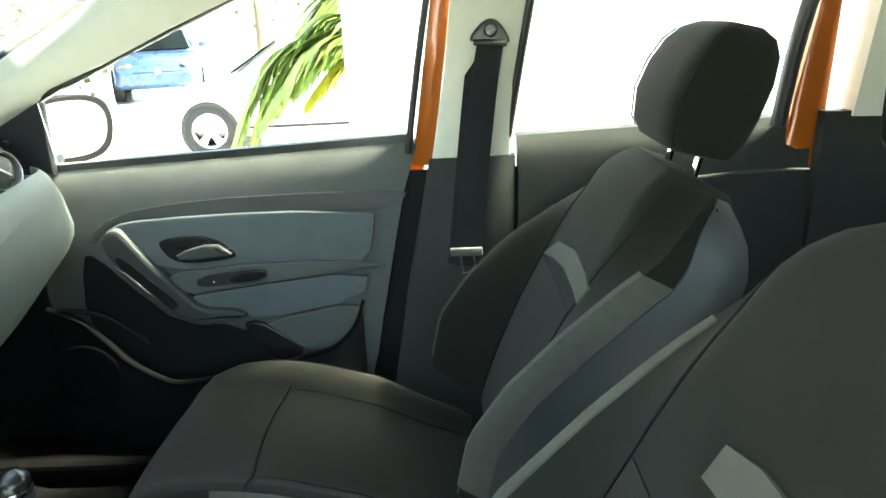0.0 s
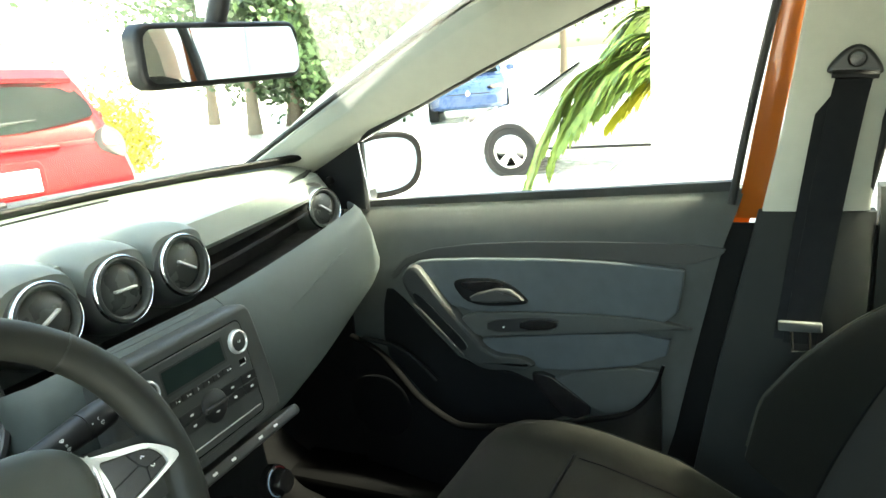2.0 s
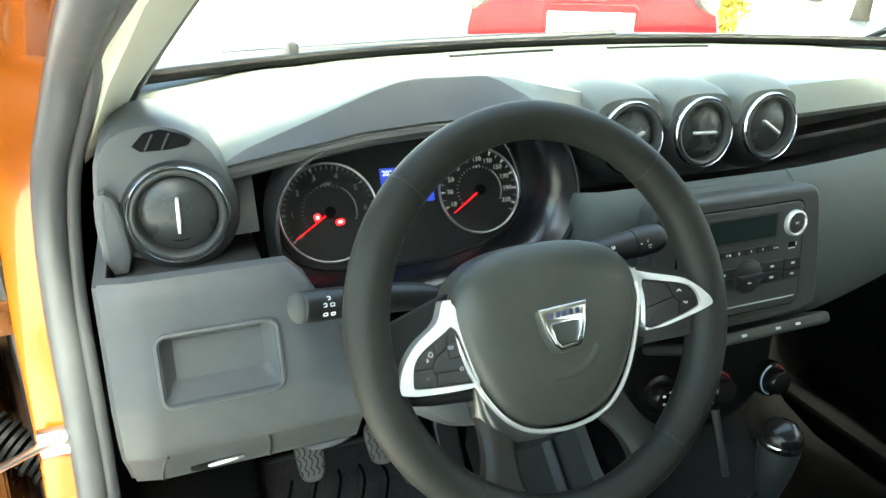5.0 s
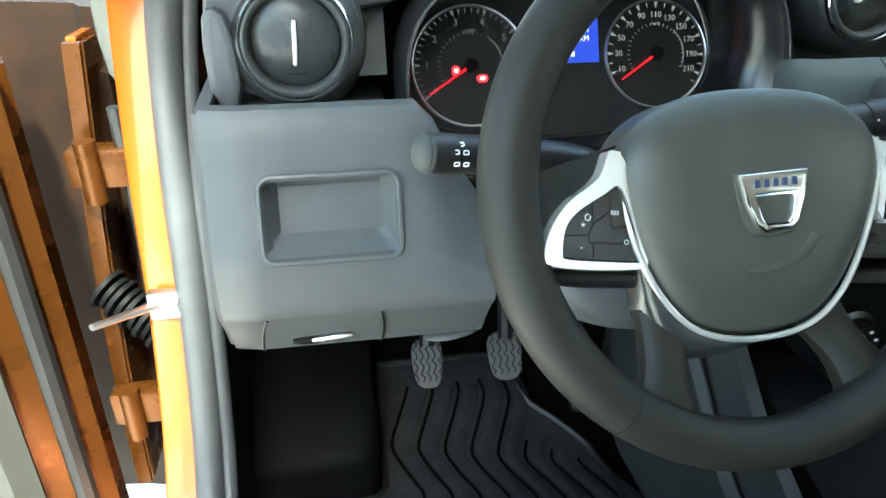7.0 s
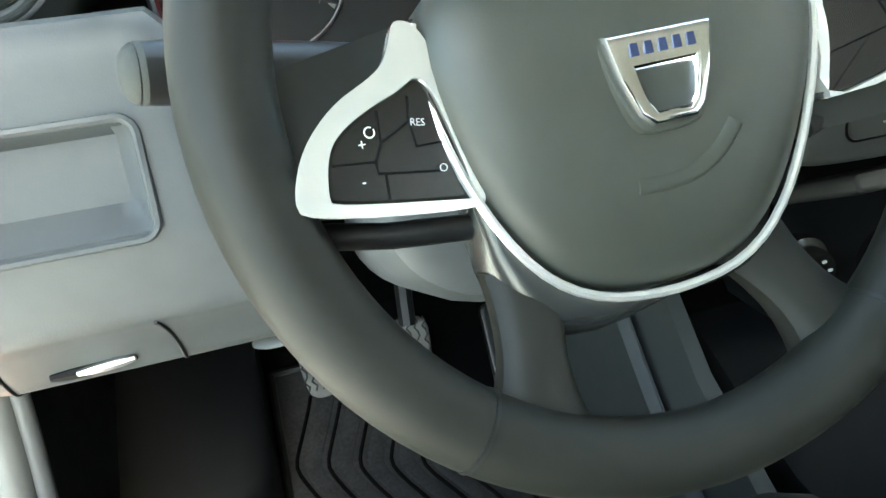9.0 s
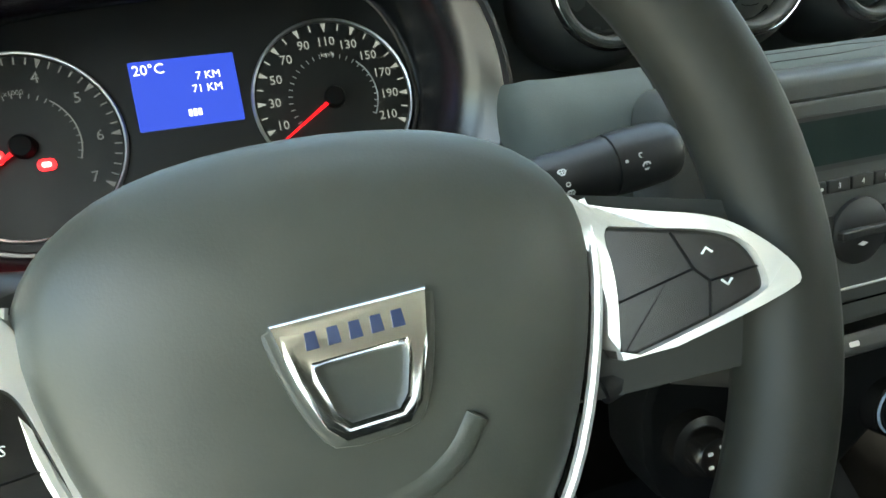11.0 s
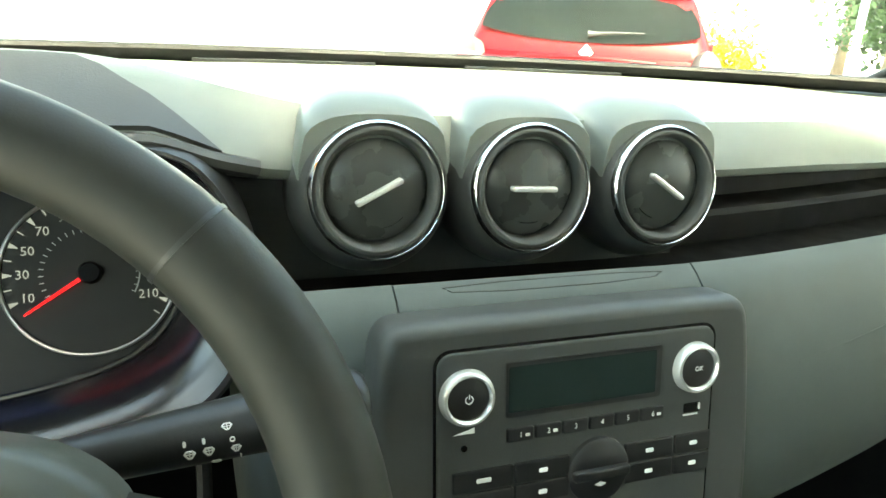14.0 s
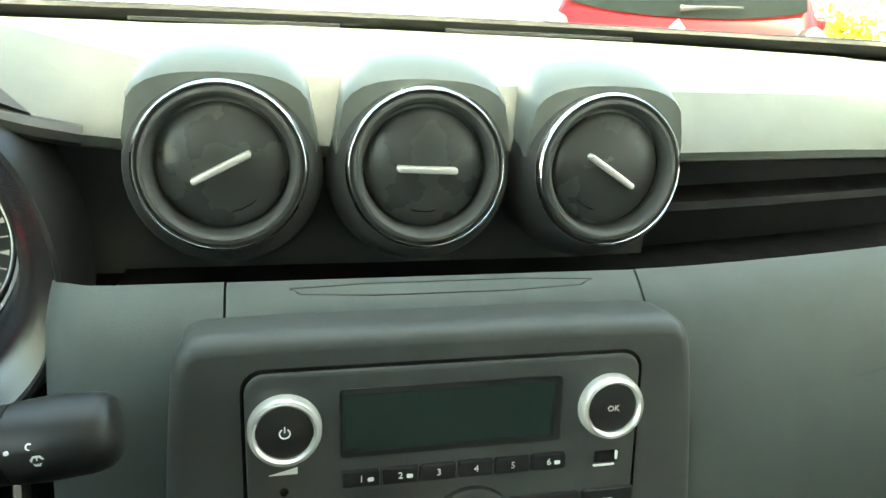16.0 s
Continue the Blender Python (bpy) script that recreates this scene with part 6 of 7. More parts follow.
    for e in (-1, 1):
        bm = B()
        grid(bm, lambda a, v: cush(e * (0.90 + 0.035 * a), v) + Vector((0, 0, 0.002)), span(0, 1, 4), span(0.03, 0.66, 16), (0, 0, -0.006))
        part("cushion_strip", moved(bm, T0), CLOTHG, s, "grey cushion piping")
        bm = B()
        tube(bm, [cush(e * 0.60, v) + Vector((0, 0, 0.0004)) for v in span(0.05, 0.57, 16)], 0.0018, 6)
        part("cushion_seam", moved(bm, T0), DIALBLK, s, "sewn seam")
    bm = B()
    tube(bm, [cush(u, 0.585 + 0.012 * math.cos(u * 2.5)) + Vector((0, 0, 0.0004)) for u in span(-0.93, 0.62, 18)], 0.0028, 6)
    part("cross_seam", moved(bm, T0), DIALBLK, s, "sewn cross seam")
    bm = B()
    box(bm, -0.20, 0.20, 0.16, 0.68, 0.48, 0.54, 0.02)
    part("seat_base", moved(bm, T0), BLACK, s)
    for rx in (-0.16, 0.16):
        bm = B()
        box(bm, rx - 0.02, rx + 0.02, 0.10, 0.74, 0.43, 0.505, 0.006)
        part("seat_rail", moved(bm, T0), STEEL, s, "steel seat rail")
    # headrest
    top = Vector((0, -0.131, 1.130))
    H = Matrix.Translation(top) @ pose(0, 0, 0, 14, 0, 0)
    bm = B()
    rings = []
    for z, w, d, y0 in ((0.038, 0.080, 0.034, 0.010), (0.043, 0.102, 0.048, 0.010), (0.062, 0.115, 0.060, 0.012), (0.108, 0.124, 0.067, 0.012), (0.155, 0.124, 0.065, 0.006), (0.192, 0.116, 0.057, 0.000), (0.214, 0.101, 0.045, -0.004), (0.226, 0.075, 0.028, -0.006)):
        rings.append([Vector((w * math.copysign(abs(math.cos(a)) ** 0.36, math.cos(a)), y0 + d * math.copysign(abs(math.sin(a)) ** 0.48, math.sin(a)), z)) for a in span(0, 2 * math.pi, 36)[:-1]])
    loft(bm, rings)
    hr = part("headrest", moved(bm, T0 @ H), CLOTH, s, "charcoal cloth headrest")
    for e in (-1, 1):
        bm = B()
        tube(bm, [Vector((e * w * 0.985, y0 + d * 0.88, z)) for z, w, d, y0 in ((0.050, 0.107, 0.053, 0.010), (0.062, 0.115, 0.060, 0.012), (0.108, 0.124, 0.067, 0.012), (0.155, 0.124, 0.065, 0.006), (0.192, 0.116, 0.057, 0.0), (0.212, 0.102, 0.046, -0.004))], 0.0016, 6)
        part("headrest_seam", moved(bm, T0 @ H), DIALBLK, s, "sewn seam")
    for e in (-0.062, 0.062):
        bm = B()
        tube(bm, [H @ Vector((e, 0.0, -0.06)), H @ Vector((e, 0.0, 0.05))], 0.0065, 10)
        part("headrest_post", moved(bm, T0), CHROME, s, "chrome headrest post")
        bm = B()
        revolve(bm, [(0.0, 0.006), (0.013, 0.005), (0.015, 0.0), (0.015, -0.02)], 20)
        part("post_collar", moved(bm, T0 @ H @ pose(e, 0, -0.004)), SILVER, s, "bright post collar")
    return s


seat("passenger_seat", "charcoal cloth passenger seat with light grey strips", 0.372, 0.0, 0.0, 1)
seat("driver_seat", "charcoal cloth driver seat with light grey strips", -0.372, 0.030, 0.085, -1, -0.045)

buckle = thing("seat_belt_buckle", "black seat belt buckle with a red button", "belt buckle", (0.115, 0.30, 0.62))
bm = B()
box(bm, 0.100, 0.130, 0.285, 0.320, 0.48, 0.655, 0.005, 3)
part("buckle_body", bm, BLACK, buckle)
bm = B()
box(bm, 0.104, 0.126, 0.288, 0.316, 0.650, 0.664, 0.003, 2)
part("buckle_button", bm, RED, buckle, "red release button")

rear_seat = thing("rear_bench", "black cloth rear bench seat", "rear seat", (0, -0.6, 0.44))
bm = B()
loft(bm, [[Vector((x, y, z)) for y, z in ((-0.30, 0.45), (-0.28, 0.68), (-0.33, 0.71), (-0.75, 0.67), (-0.80, 0.45))] for x in span(-0.64, 0.64, 8)])
part("bench_cushion", bm, CLOTH, rear_seat)
bm = B()
loft(bm, [[Vector((x, y, z)) for y, z in ((-0.80, 0.62), (-0.78, 0.70), (-0.96, 1.14), (-1.01, 1.17), (-1.06, 1.14), (-0.96, 0.62))] for x in span(-0.64, 0.64, 8)])
part("bench_back", bm, CLOTH, rear_seat)
for x in (-0.36, 0.36):
    bm = B()
    rings = [[Vector((x + 0.11 * w * math.copysign(abs(math.cos(a)) ** 0.6, math.cos(a)), -1.045 - z * 0.15 + 0.045 * w * math.sin(a), 1.16 + z)) for a in span(0, 2 * math.pi, 20)[:-1]] for z, w in ((0.0, 0.8), (0.03, 1.0), (0.10, 1.0), (0.15, 0.8), (0.165, 0.5))]
    loft(bm, rings)
    part("rear_headrest", bm, CLOTH, rear_seat)

# ---- passenger door ----
door = thing("front_passenger_door", "dark grey door card with a blue-grey insert, closed", "car door", (0.75, 0.7, 0.5))


def door_x(y, z):
    return lerp([(0.45, 0.728), (0.60, 0.727), (0.80, 0.727), (0.98, 0.728), (1.05, 0.730), (1.09, 0.742), (1.105, 0.752)], z)


def rear_edge(z):
    return lerp([(0.45, 0.47), (0.61, 0.415), (0.79, 0.375), (1.0, 0.325), (1.10, 0.292)], z)


bm = B()
grid(bm, lambda u, z: Vector((door_x(0, z), 1.13 + (rear_edge(z) - 1.13) * u, z + (0.038 * u if z > 1.0 else 0.038 * u * max(0, (z - 0.6) / 0.4)) - 0.008)), span(0, 1, 24), [0.45, 0.55, 0.65, 0.75, 0.85, 0.95, 1.0, 1.04, 1.07, 1.085, 1.095, 1.102], (0.045, 0, 0))
part("door_card", bm, DOORCARD, door, "dark grey grained door card")
bm = B()
grid(bm, lambda u, z: Vector((0.80 - 0.06 * max(0, z - 0.9), 1.14 + (rear_edge(z) - 1.16) * u, z)), span(0, 1, 8), span(0.42, 1.085, 6), (0.01, 0, 0))
part("door_skin", bm, ORANGE, door, "orange outer skin")
bm = B()
loft(bm, [[Vector((0.748, y, 1.098 + 0.038 * (1.07 - y) / 0.77)), Vector((0.748, y, 1.110 + 0.038 * (1.07 - y) / 0.77)), Vector((0.758, y, 1.112 + 0.038 * (1.07 - y) / 0.77)), Vector((0.758, y, 1.09))] for y in span(0.30, 1.07, 6)])
part("sill_strip", bm, BLACK, door, "black window sill strip")


def on_door(pts, x, depth, bevel, material, nm, lab="", rounds=2):
    bm2 = B()
    q = smooth_poly(pts, rounds) if rounds else pts
    prism(bm2, q, 0, depth, bevel)
    # local x -> -y, local y -> z, local z -> -x
    m = Matrix(((0, 0, -1, x), (-1, 0, 0, 0), (0, 1, 0, 0), (0, 0, 0, 1)))
    return part(nm, moved(bm2, m), material, door, lab)


flip = lambda pts: [(-y, z) for y, z in pts]
# shadow of the step above the insert, laid on as a dark strip
on_door(flip([(1.012, 0.947), (0.95, 1.004), (0.77, 1.03), (0.488, 1.037), (0.318, 1.033), (0.324, 1.016), (0.393, 0.992), (0.596, 1.002), (0.884, 0.994), (0.961, 0.981), (1.0, 0.935)]), 0.7285, 0.003, 0.001, DASH, "upper_shadow_strip", "dark strip for the shadow of the step", 1)
# open pocket drawn as a flat sheet in the colour of its shade
on_door(flip([(1.001, 0.915), (0.923, 0.828), (0.842, 0.747), (0.704, 0.741), (0.659, 0.684), (0.62, 0.643), (0.859, 0.594), (0.925, 0.631), (0.997, 0.711), (1.046, 0.767), (1.028, 0.914)]), 0.7285, 0.0065, 0.001, DARKCARD, "lower_card", "black lower door card with the pocket's shade", 1)
on_door(flip([(0.982, 0.943), (0.952, 0.981), (0.88, 0.993), (0.594, 1.002), (0.396, 0.99), (0.386, 0.983), (0.406, 0.877), (0.488, 0.89), (0.685, 0.886), (0.859, 0.872), (0.926, 0.946)]), 0.729, 0.012, 0.004, DOORINS, "door_insert", "smooth blue-grey upper insert", 1)
on_door(flip([(0.821, 0.814), (0.703, 0.831), (0.409, 0.864), (0.425, 0.796), (0.662, 0.752), (0.702, 0.778), (0.785, 0.775)]), 0.729, 0.012, 0.003, DOORINS, "lower_insert", "smooth blue-grey lower insert", 1)
on_door(flip([(0.857, 0.872), (0.684, 0.886), (0.487, 0.891), (0.363, 0.874), (0.409, 0.867), (0.702, 0.834), (0.82, 0.817)]), 0.729, 0.016, 0.004, DOORCARD, "armrest_band", "dark grey armrest band", 1)
on_door(flip([(0.656, 0.749), (0.423, 0.795), (0.443, 0.731), (0.467, 0.698), (0.498, 0.676), (0.558, 0.674), (0.611, 0.717)]), 0.729, 0.013, 0.004, DOORCARD, "corner_panel", "dark grey corner panel", 1)
on_door(flip([(0.701, 0.746), (0.662, 0.753), (0.611, 0.719), (0.558, 0.676), (0.617, 0.648), (0.656, 0.689)]), 0.729, 0.016, 0.003, GLOSS, "black_wedge", "glossy black wedge below the armrest", 1)
# hollow behind the handle shown by flat plates in its shade colour
on_door(flip([(0.858, 0.937), (0.84, 0.952), (0.741, 0.956), (0.688, 0.912), (0.697, 0.9), (0.82, 0.89)]), 0.7175, 0.0055, 0.002, DARKCARD, "handle_cup", "black plate for the shaded handle recess", 2)
on_door(flip([(0.84, 0.938), (0.829, 0.946), (0.747, 0.951), (0.737, 0.936), (0.801, 0.921)]), 0.7125, 0.0018, 0.0005, GLOSS, "handle_shade", "", 2)
on_door(flip([(0.818, 0.918), (0.733, 0.942), (0.696, 0.915), (0.701, 0.91), (0.81, 0.9)]), 0.7125, 0.009, 0.004, DASH, "door_handle", "dark grey pull handle", 1)
on_door(flip([(0.782, 0.862), (0.699, 0.874), (0.628, 0.879), (0.63, 0.852), (0.7, 0.843), (0.784, 0.836)]), 0.7135, 0.0025, 0.001, BLACK, "switch_plate", "black window switch plate", 1)
on_door(flip([(0.71, 0.867), (0.632, 0.876), (0.633, 0.854), (0.711, 0.846)]), 0.7115, 0.0035, 0.0015, GLOSS, "window_switch", "", 1)
bm = B()
tube(bm, [(0.7095, 0.747, 0.850), (0.7095, 0.744, 0.8505)], 0.0016, 8)
part("switch_mark", bm, WHITEINK, door, "tiny white switch mark")
# grab handle: a raised slanting frame with a ribbed slot
on_door(flip([(0.979, 0.936), (0.959, 0.972), (0.932, 0.98), (0.913, 0.954), (0.865, 0.889), (0.816, 0.832), (0.776, 0.787), (0.702, 0.789), (0.672, 0.764), (0.779, 0.746), (0.83, 0.763), (0.909, 0.842)]), 0.729, 0.028, 0.009, GRABBLK, "grab_handle", "dark grey slanting grab handle", 2)
on_door(flip([(0.95, 0.913), (0.935, 0.92), (0.878, 0.862), (0.823, 0.806), (0.835, 0.791), (0.85, 0.795), (0.915, 0.863)]), 0.7030, 0.0038, 0.001, DARKCARD, "grab_slot", "black slot in the grab handle", 2)
for o in (-0.006, 0.007):
    bm = B()
    tube(bm, smooth_line([(0.698, 0.938 + o, 0.888 + o * 0.7), (0.698, 0.885 + o, 0.832 + o * 0.7), (0.698, 0.843 + o, 0.786 + o * 0.7)], 2), 0.0028, 8)
    part("grip_rib", bm, GRABBLK, door, "dark rib in the grab handle")
# mid-grey lip put in carpet black for its shade
bm = B()
lip = smooth_line([(0.705, 1.118, 0.8), (0.698, 1.085, 0.79), (0.69, 1.037, 0.774), (0.676, 0.982, 0.726), (0.668, 0.939, 0.681), (0.66, 0.871, 0.644), (0.656, 0.829, 0.632), (0.656, 0.664, 0.662), (0.664, 0.551, 0.689), (0.676, 0.491, 0.699), (0.69, 0.456, 0.727), (0.702, 0.438, 0.757), (0.712, 0.426, 0.795)], 3)
tube(bm, lip, [lerp([(0.402, 0.0030), (0.47, 0.0045), (0.60, 0.007), (0.8, 0.008), (1.2, 0.007)], p.y) for p in lip], 10)
part("pocket_lip", bm, CARPET, door, "rolled pocket lip darkened for shade")
bm = B()
tube(bm, smooth_line([(0.7, 1.085, 0.799), (0.7, 1.03, 0.795), (0.7, 0.979, 0.779), (0.7, 0.939, 0.745), (0.7, 0.907, 0.714)], 2), 0.006, 8)
part("speaker_ridge", bm, DARKCARD, door)
bm = B()
grid(bm, lambda a, i: Vector((lip[int(i)].x + 0.002, lip[int(i)].y, lip[int(i)].z + (0.47 - lip[int(i)].z) * a)), span(0, 1, 5), [float(i) for i in range(len(lip) - 6)], (0.012, 0, 0))
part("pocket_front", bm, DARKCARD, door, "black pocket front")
bm = B()
revolve(bm, [(0.0, 0.0010), (0.060, 0.0010), (0.068, 0.0018), (0.075, 0.0010), (0.078, 0.0)], 36)
moved(bm, Matrix(((0, 0, -1, 0.662), (-1, 0, 0, 1.035), (0, 1, 0, 0.655), (0, 0, 0, 1))))
part("speaker_grille", bm, FOOTBLK, door, "round black loudspeaker grille")
# mirror triangle
on_door(flip([(1.225, 1.095), (1.225, 1.168), (1.070, 1.262), (1.050, 1.255), (1.052, 1.095)]), 0.738, 0.012, 0.004, DARKCARD, "mirror_triangle", "black mirror corner cover", 0)
bm = B()
revolve(bm, [(0.0, 0.012), (0.008, 0.010), (0.011, 0.0)], 16)
moved(bm, Matrix(((0, 0, -1, 0.728), (-1, 0, 0, 1.135), (0, 1, 0, 1.160), (0, 0, 0, 1))))
part("tweeter_button", bm, DARKCARD, door)

rear_door = thing("rear_passenger_door", "dark grey rear door card, closed", "car door", (0.75, -0.2, 0.5))
bm = B()
grid(bm, lambda u, z: Vector((door_x(0, z), 0.085 - 0.60 * u, z + 0.030 + 0.02 * u)), span(0, 1, 14), [0.45, 0.60, 0.75, 0.90, 1.0, 1.06, 1.085, 1.10, 1.106], (0.045, 0, 0))
part("door_card", bm, PILLARLOW, rear_door, "black rear door card")
bm = B()
prism(bm, smooth_poly([(0.02, 0.95), (0.02, 1.02), (0.50, 1.06), (0.55, 1.03), (0.52, 0.82), (0.10, 0.78)], 2), 0, 0.012, 0.005)
moved(bm, Matrix(((0, 0, -1, 0.728), (-1, 0, 0, 0), (0, 1, 0, 0), (0, 0, 0, 1))))
part("door_insert", bm, PILLARLOW, rear_door)

# ---- seat belt on the centre pillar ----
belt = thing("seat_belt", "black seat belt on the pale centre pillar", "seat belt", (0.67, 0.15, 1.1))
bm = B()
pts = smooth_line([(0.664, 0.142, 1.325), (0.672, 0.150, 1.28), (0.682, 0.172, 1.10), (0.678, 0.190, 0.945), (0.672, 0.198, 0.88)], 3)
loft(bm, [[p + Vector((0, d, 0)) + Vector((o, 0, 0)) for d, o in ((-0.0255, 0), (0.0255, 0), (0.0255, 0.0016), (-0.0255, 0.0016))] for p in pts])
part("webbing", bm, BELT, belt, "black woven webbing")
bm = B()
pts2 = [p + Vector((0.012, 0.026, 0)) for p in pts]
loft(bm, [[p + Vector((0, d, 0)) + Vector((o, 0, 0)) for d, o in ((-0.010, 0), (0.014, 0.006), (0.014, 0.0076), (-0.010, 0.0016))] for p in pts2])
part("webbing_fold", bm, BELT, belt)
bm = B()
prism(bm, smooth_poly([(-0.036, -0.022), (0.036, -0.022), (0.038, -0.008), (0.012, 0.024), (-0.012, 0.024), (-0.038, -0.008)], 2), 0, 0.014, 0.005)
MB = Matrix(((0, 0, -1, 0.668), (-1, 0, 0, 0.142), (0, 1, 0, 1.345), (0, 0, 0, 1))) @ pose(0, 0, 0, 0, 0, -4)
part("anchor", moved(bm, MB), BLACK, belt, "black triangular belt anchor")
bm = B()
revolve(bm, [(0.0, 0.022), (0.010, 0.021), (0.013, 0.016), (0.013, 0.010)], 20)
part("anchor_bolt", moved(bm, MB @ pose(0, 0.004, 0)), GLOSS, belt)
bm = B()
tube(bm, [MB @ Vector((x, -0.019, 0.016)) for x in (-0.031, 0.031)], 0.006, 8)
part("anchor_bar", bm, BLACK, belt)
bm = B()
box(bm, 0.660, 0.672, 0.165, 0.232, 0.905, 0.922, 0.003)
part("belt_tongue", bm, DOORCARD, belt, "grey belt tongue")
bm = B()
tube(bm, [(0.664, 0.184, 0.905), (0.664, 0.181, 0.872), (0.664, 0.208, 0.868), (0.664, 0.211, 0.905)], 0.0032, 8)
part("tongue_loop", bm, CHROME, belt, "bright tongue loop")

# ---- mirrors ----
im = thing("rearview_mirror", "black framed inside rearview mirror", "mirror", (0.027, 0.775, 1.42))
bm = B()
prism(bm, rrect(0.212, 0.062, 0.016), -0.022, 0.0, 0.006, 3)
part("mirror_case", moved(bm, face_frame((0.027, 0.775, 1.4265), -2, -9)), BLACK, im, "black rounded mirror case")
bm = B()
prism(bm, rrect(0.200, 0.050, 0.012), -0.002, 0.0012)
part("mirror_pane", moved(bm, face_frame((0.027, 0.775, 1.4265), -2, -9)), MIRROR, im, "silvered mirror glass")
bm = B()
tube(bm, [(0.029, 0.790, 1.430), (0.032, 0.795, 1.450), (0.037, 0.775, 1.50)], 0.011, 10)
part("mirror_stem", bm, BLACK, im)

xm = thing("door_mirror", "black door mirror with an orange reflection", "mirror", (0.86, 1.07, 1.16))
MX = pose(0.900, 1.085, 1.165, 88, 0, -28)
bm = B()
prism(bm, smooth_poly([(-0.104, 0.076), (0.040, 0.079), (0.099, 0.055), (0.108, 0.0), (0.088, -0.058), (0.030, -0.080), (-0.084, -0.073), (-0.108, -0.040)], 3), -0.06, 0.006, 0.006, 3)
part("mirror_case", moved(bm, MX), DIALBLK, xm, "black mirror case")
bm = B()
prism(bm, smooth_poly([(-0.088, 0.063), (0.032, 0.065), (0.080, 0.043), (0.087, 0.0), (0.068, -0.046), (0.022, -0.064), (-0.072, -0.058), (-0.091, -0.032)], 3), 0.001, 0.0075)
part("mirror_pane", moved(bm, MX), MIRROR, xm, "silvered mirror glass")
bm = B()
box(bm, 0.755, 0.84, 1.08, 1.14, 1.095, 1.125, 0.012)
part("mirror_foot", bm, BLACK, xm)


# ---- driver's door, standing open ----
ddoor = thing("driver_door", "orange driver door standing wide open", "car door", (-0.85, 1.15, 0.5))
DM = pose(-0.895, 1.175, 0, 0, 0, 203)
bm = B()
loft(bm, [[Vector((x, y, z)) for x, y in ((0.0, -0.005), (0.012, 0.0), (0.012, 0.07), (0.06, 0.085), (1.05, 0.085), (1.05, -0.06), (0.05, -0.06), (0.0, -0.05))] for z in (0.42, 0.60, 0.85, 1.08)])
part("door_shell", moved(bm, DM), BRONZE_SHADE, ddoor, "orange door shell with folded edge, darkened for shade")
bm = B()
loft(bm, [[Vector((x, y, z)) for x, y in ((0.03, -0.064 - d), (0.03, -0.072 - d), (1.07, -0.072 - d), (1.07, -0.064 - d))] for z, d in ((0.40, 0.0), (0.55, 0.02), (0.80, 0.03), (1.0, 0.015), (1.09, 0.0))])
part("door_skin", moved(bm, DM), ORANGE, ddoor, "orange outer door skin")
bm = B()
loft(bm, [[Vector((x, y, z)) for x, y in ((0.085, 0.082), (0.085, 0.105), (0.11, 0.125), (1.0, 0.125), (1.02, 0.10), (1.02, 0.082))] for z in (0.46, 0.70, 0.95, 1.09)])
part("door_card", moved(bm, DM), DOORCARD, ddoor, "dark grey door card")
bm = B()
tube(bm, smooth_line([DM @ Vector((0.045, 0.088, z)) for z in (0.44, 0.7, 0.95, 1.10)], 2), 0.012, 8)
part("door_rubber", bm, BLACK, ddoor, "black rubber door edge")
bm = B()
tube(bm, smooth_line([DM @ Vector((0.03, 0.03, 1.06)), DM @ Vector((0.06, 0.02, 1.20)), DM @ Vector((0.30, 0.0, 1.36)), DM @ Vector((0.62, -0.03, 1.50)), DM @ Vector((0.98, -0.03, 1.52)), DM @ Vector((1.04, 0.0, 1.08))], 3), 0.022, 10)
part("window_frame", bm, ORANGE, ddoor, "orange window frame")
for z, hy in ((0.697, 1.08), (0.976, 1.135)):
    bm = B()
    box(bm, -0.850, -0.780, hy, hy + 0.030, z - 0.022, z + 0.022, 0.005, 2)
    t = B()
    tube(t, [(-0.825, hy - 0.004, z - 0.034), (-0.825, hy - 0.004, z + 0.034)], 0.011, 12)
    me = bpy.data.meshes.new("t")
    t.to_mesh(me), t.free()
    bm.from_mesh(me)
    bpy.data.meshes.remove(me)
    part("hinge", bm, BRONZE_SHADE, ddoor, "bronze-orange painted hinge, darkened for shade")
bm = B()
tube(bm, [(-0.757, 1.105, 0.836), (-0.775, 1.075, 0.842), (-0.823, 1.02, 0.856)], [0.006, 0.007, 0.005], 8, flat=((0, 0, 1), 0.6))
part("check_strap", bm, STEEL, ddoor, "bright steel check strap")
bm = B()
box(bm, -0.784, -0.748, 1.078, 1.092, 0.820, 0.854, 0.003, 2)
bracket = part("strap_bracket", bm, STEEL, ddoor, "bright steel strap bracket")
for z in (0.828, 0.846):
    bm = B()
    revolve(bm, [(0.0, 0.004), (0.004, 0.004), (0.0055, 0.002), (0.0055, -0.002)], 12)
    part("bolt", moved(bm, pose(-0.755, 1.078, z, 90, 0, 0)), STEEL, bracket)
bm = B()
for k in range(9):
    t = B()
    tube(t, [Vector((-0.786 - 0.007 * k, 1.125 + 0.003 * k, 0.775 + 0.006 * k)), Vector((-0.790 - 0.007 * k, 1.127 + 0.003 * k, 0.778 + 0.006 * k))], 0.026 - 0.004 * (k % 2), 10)
    me = bpy.data.meshes.new("t")
    t.to_mesh(me), t.free()
    bm.from_mesh(me)
    bpy.data.meshes.remove(me)
part("cable_boot", bm, FOOTBLK, ddoor, "black ribbed cable boot")

bm = B()
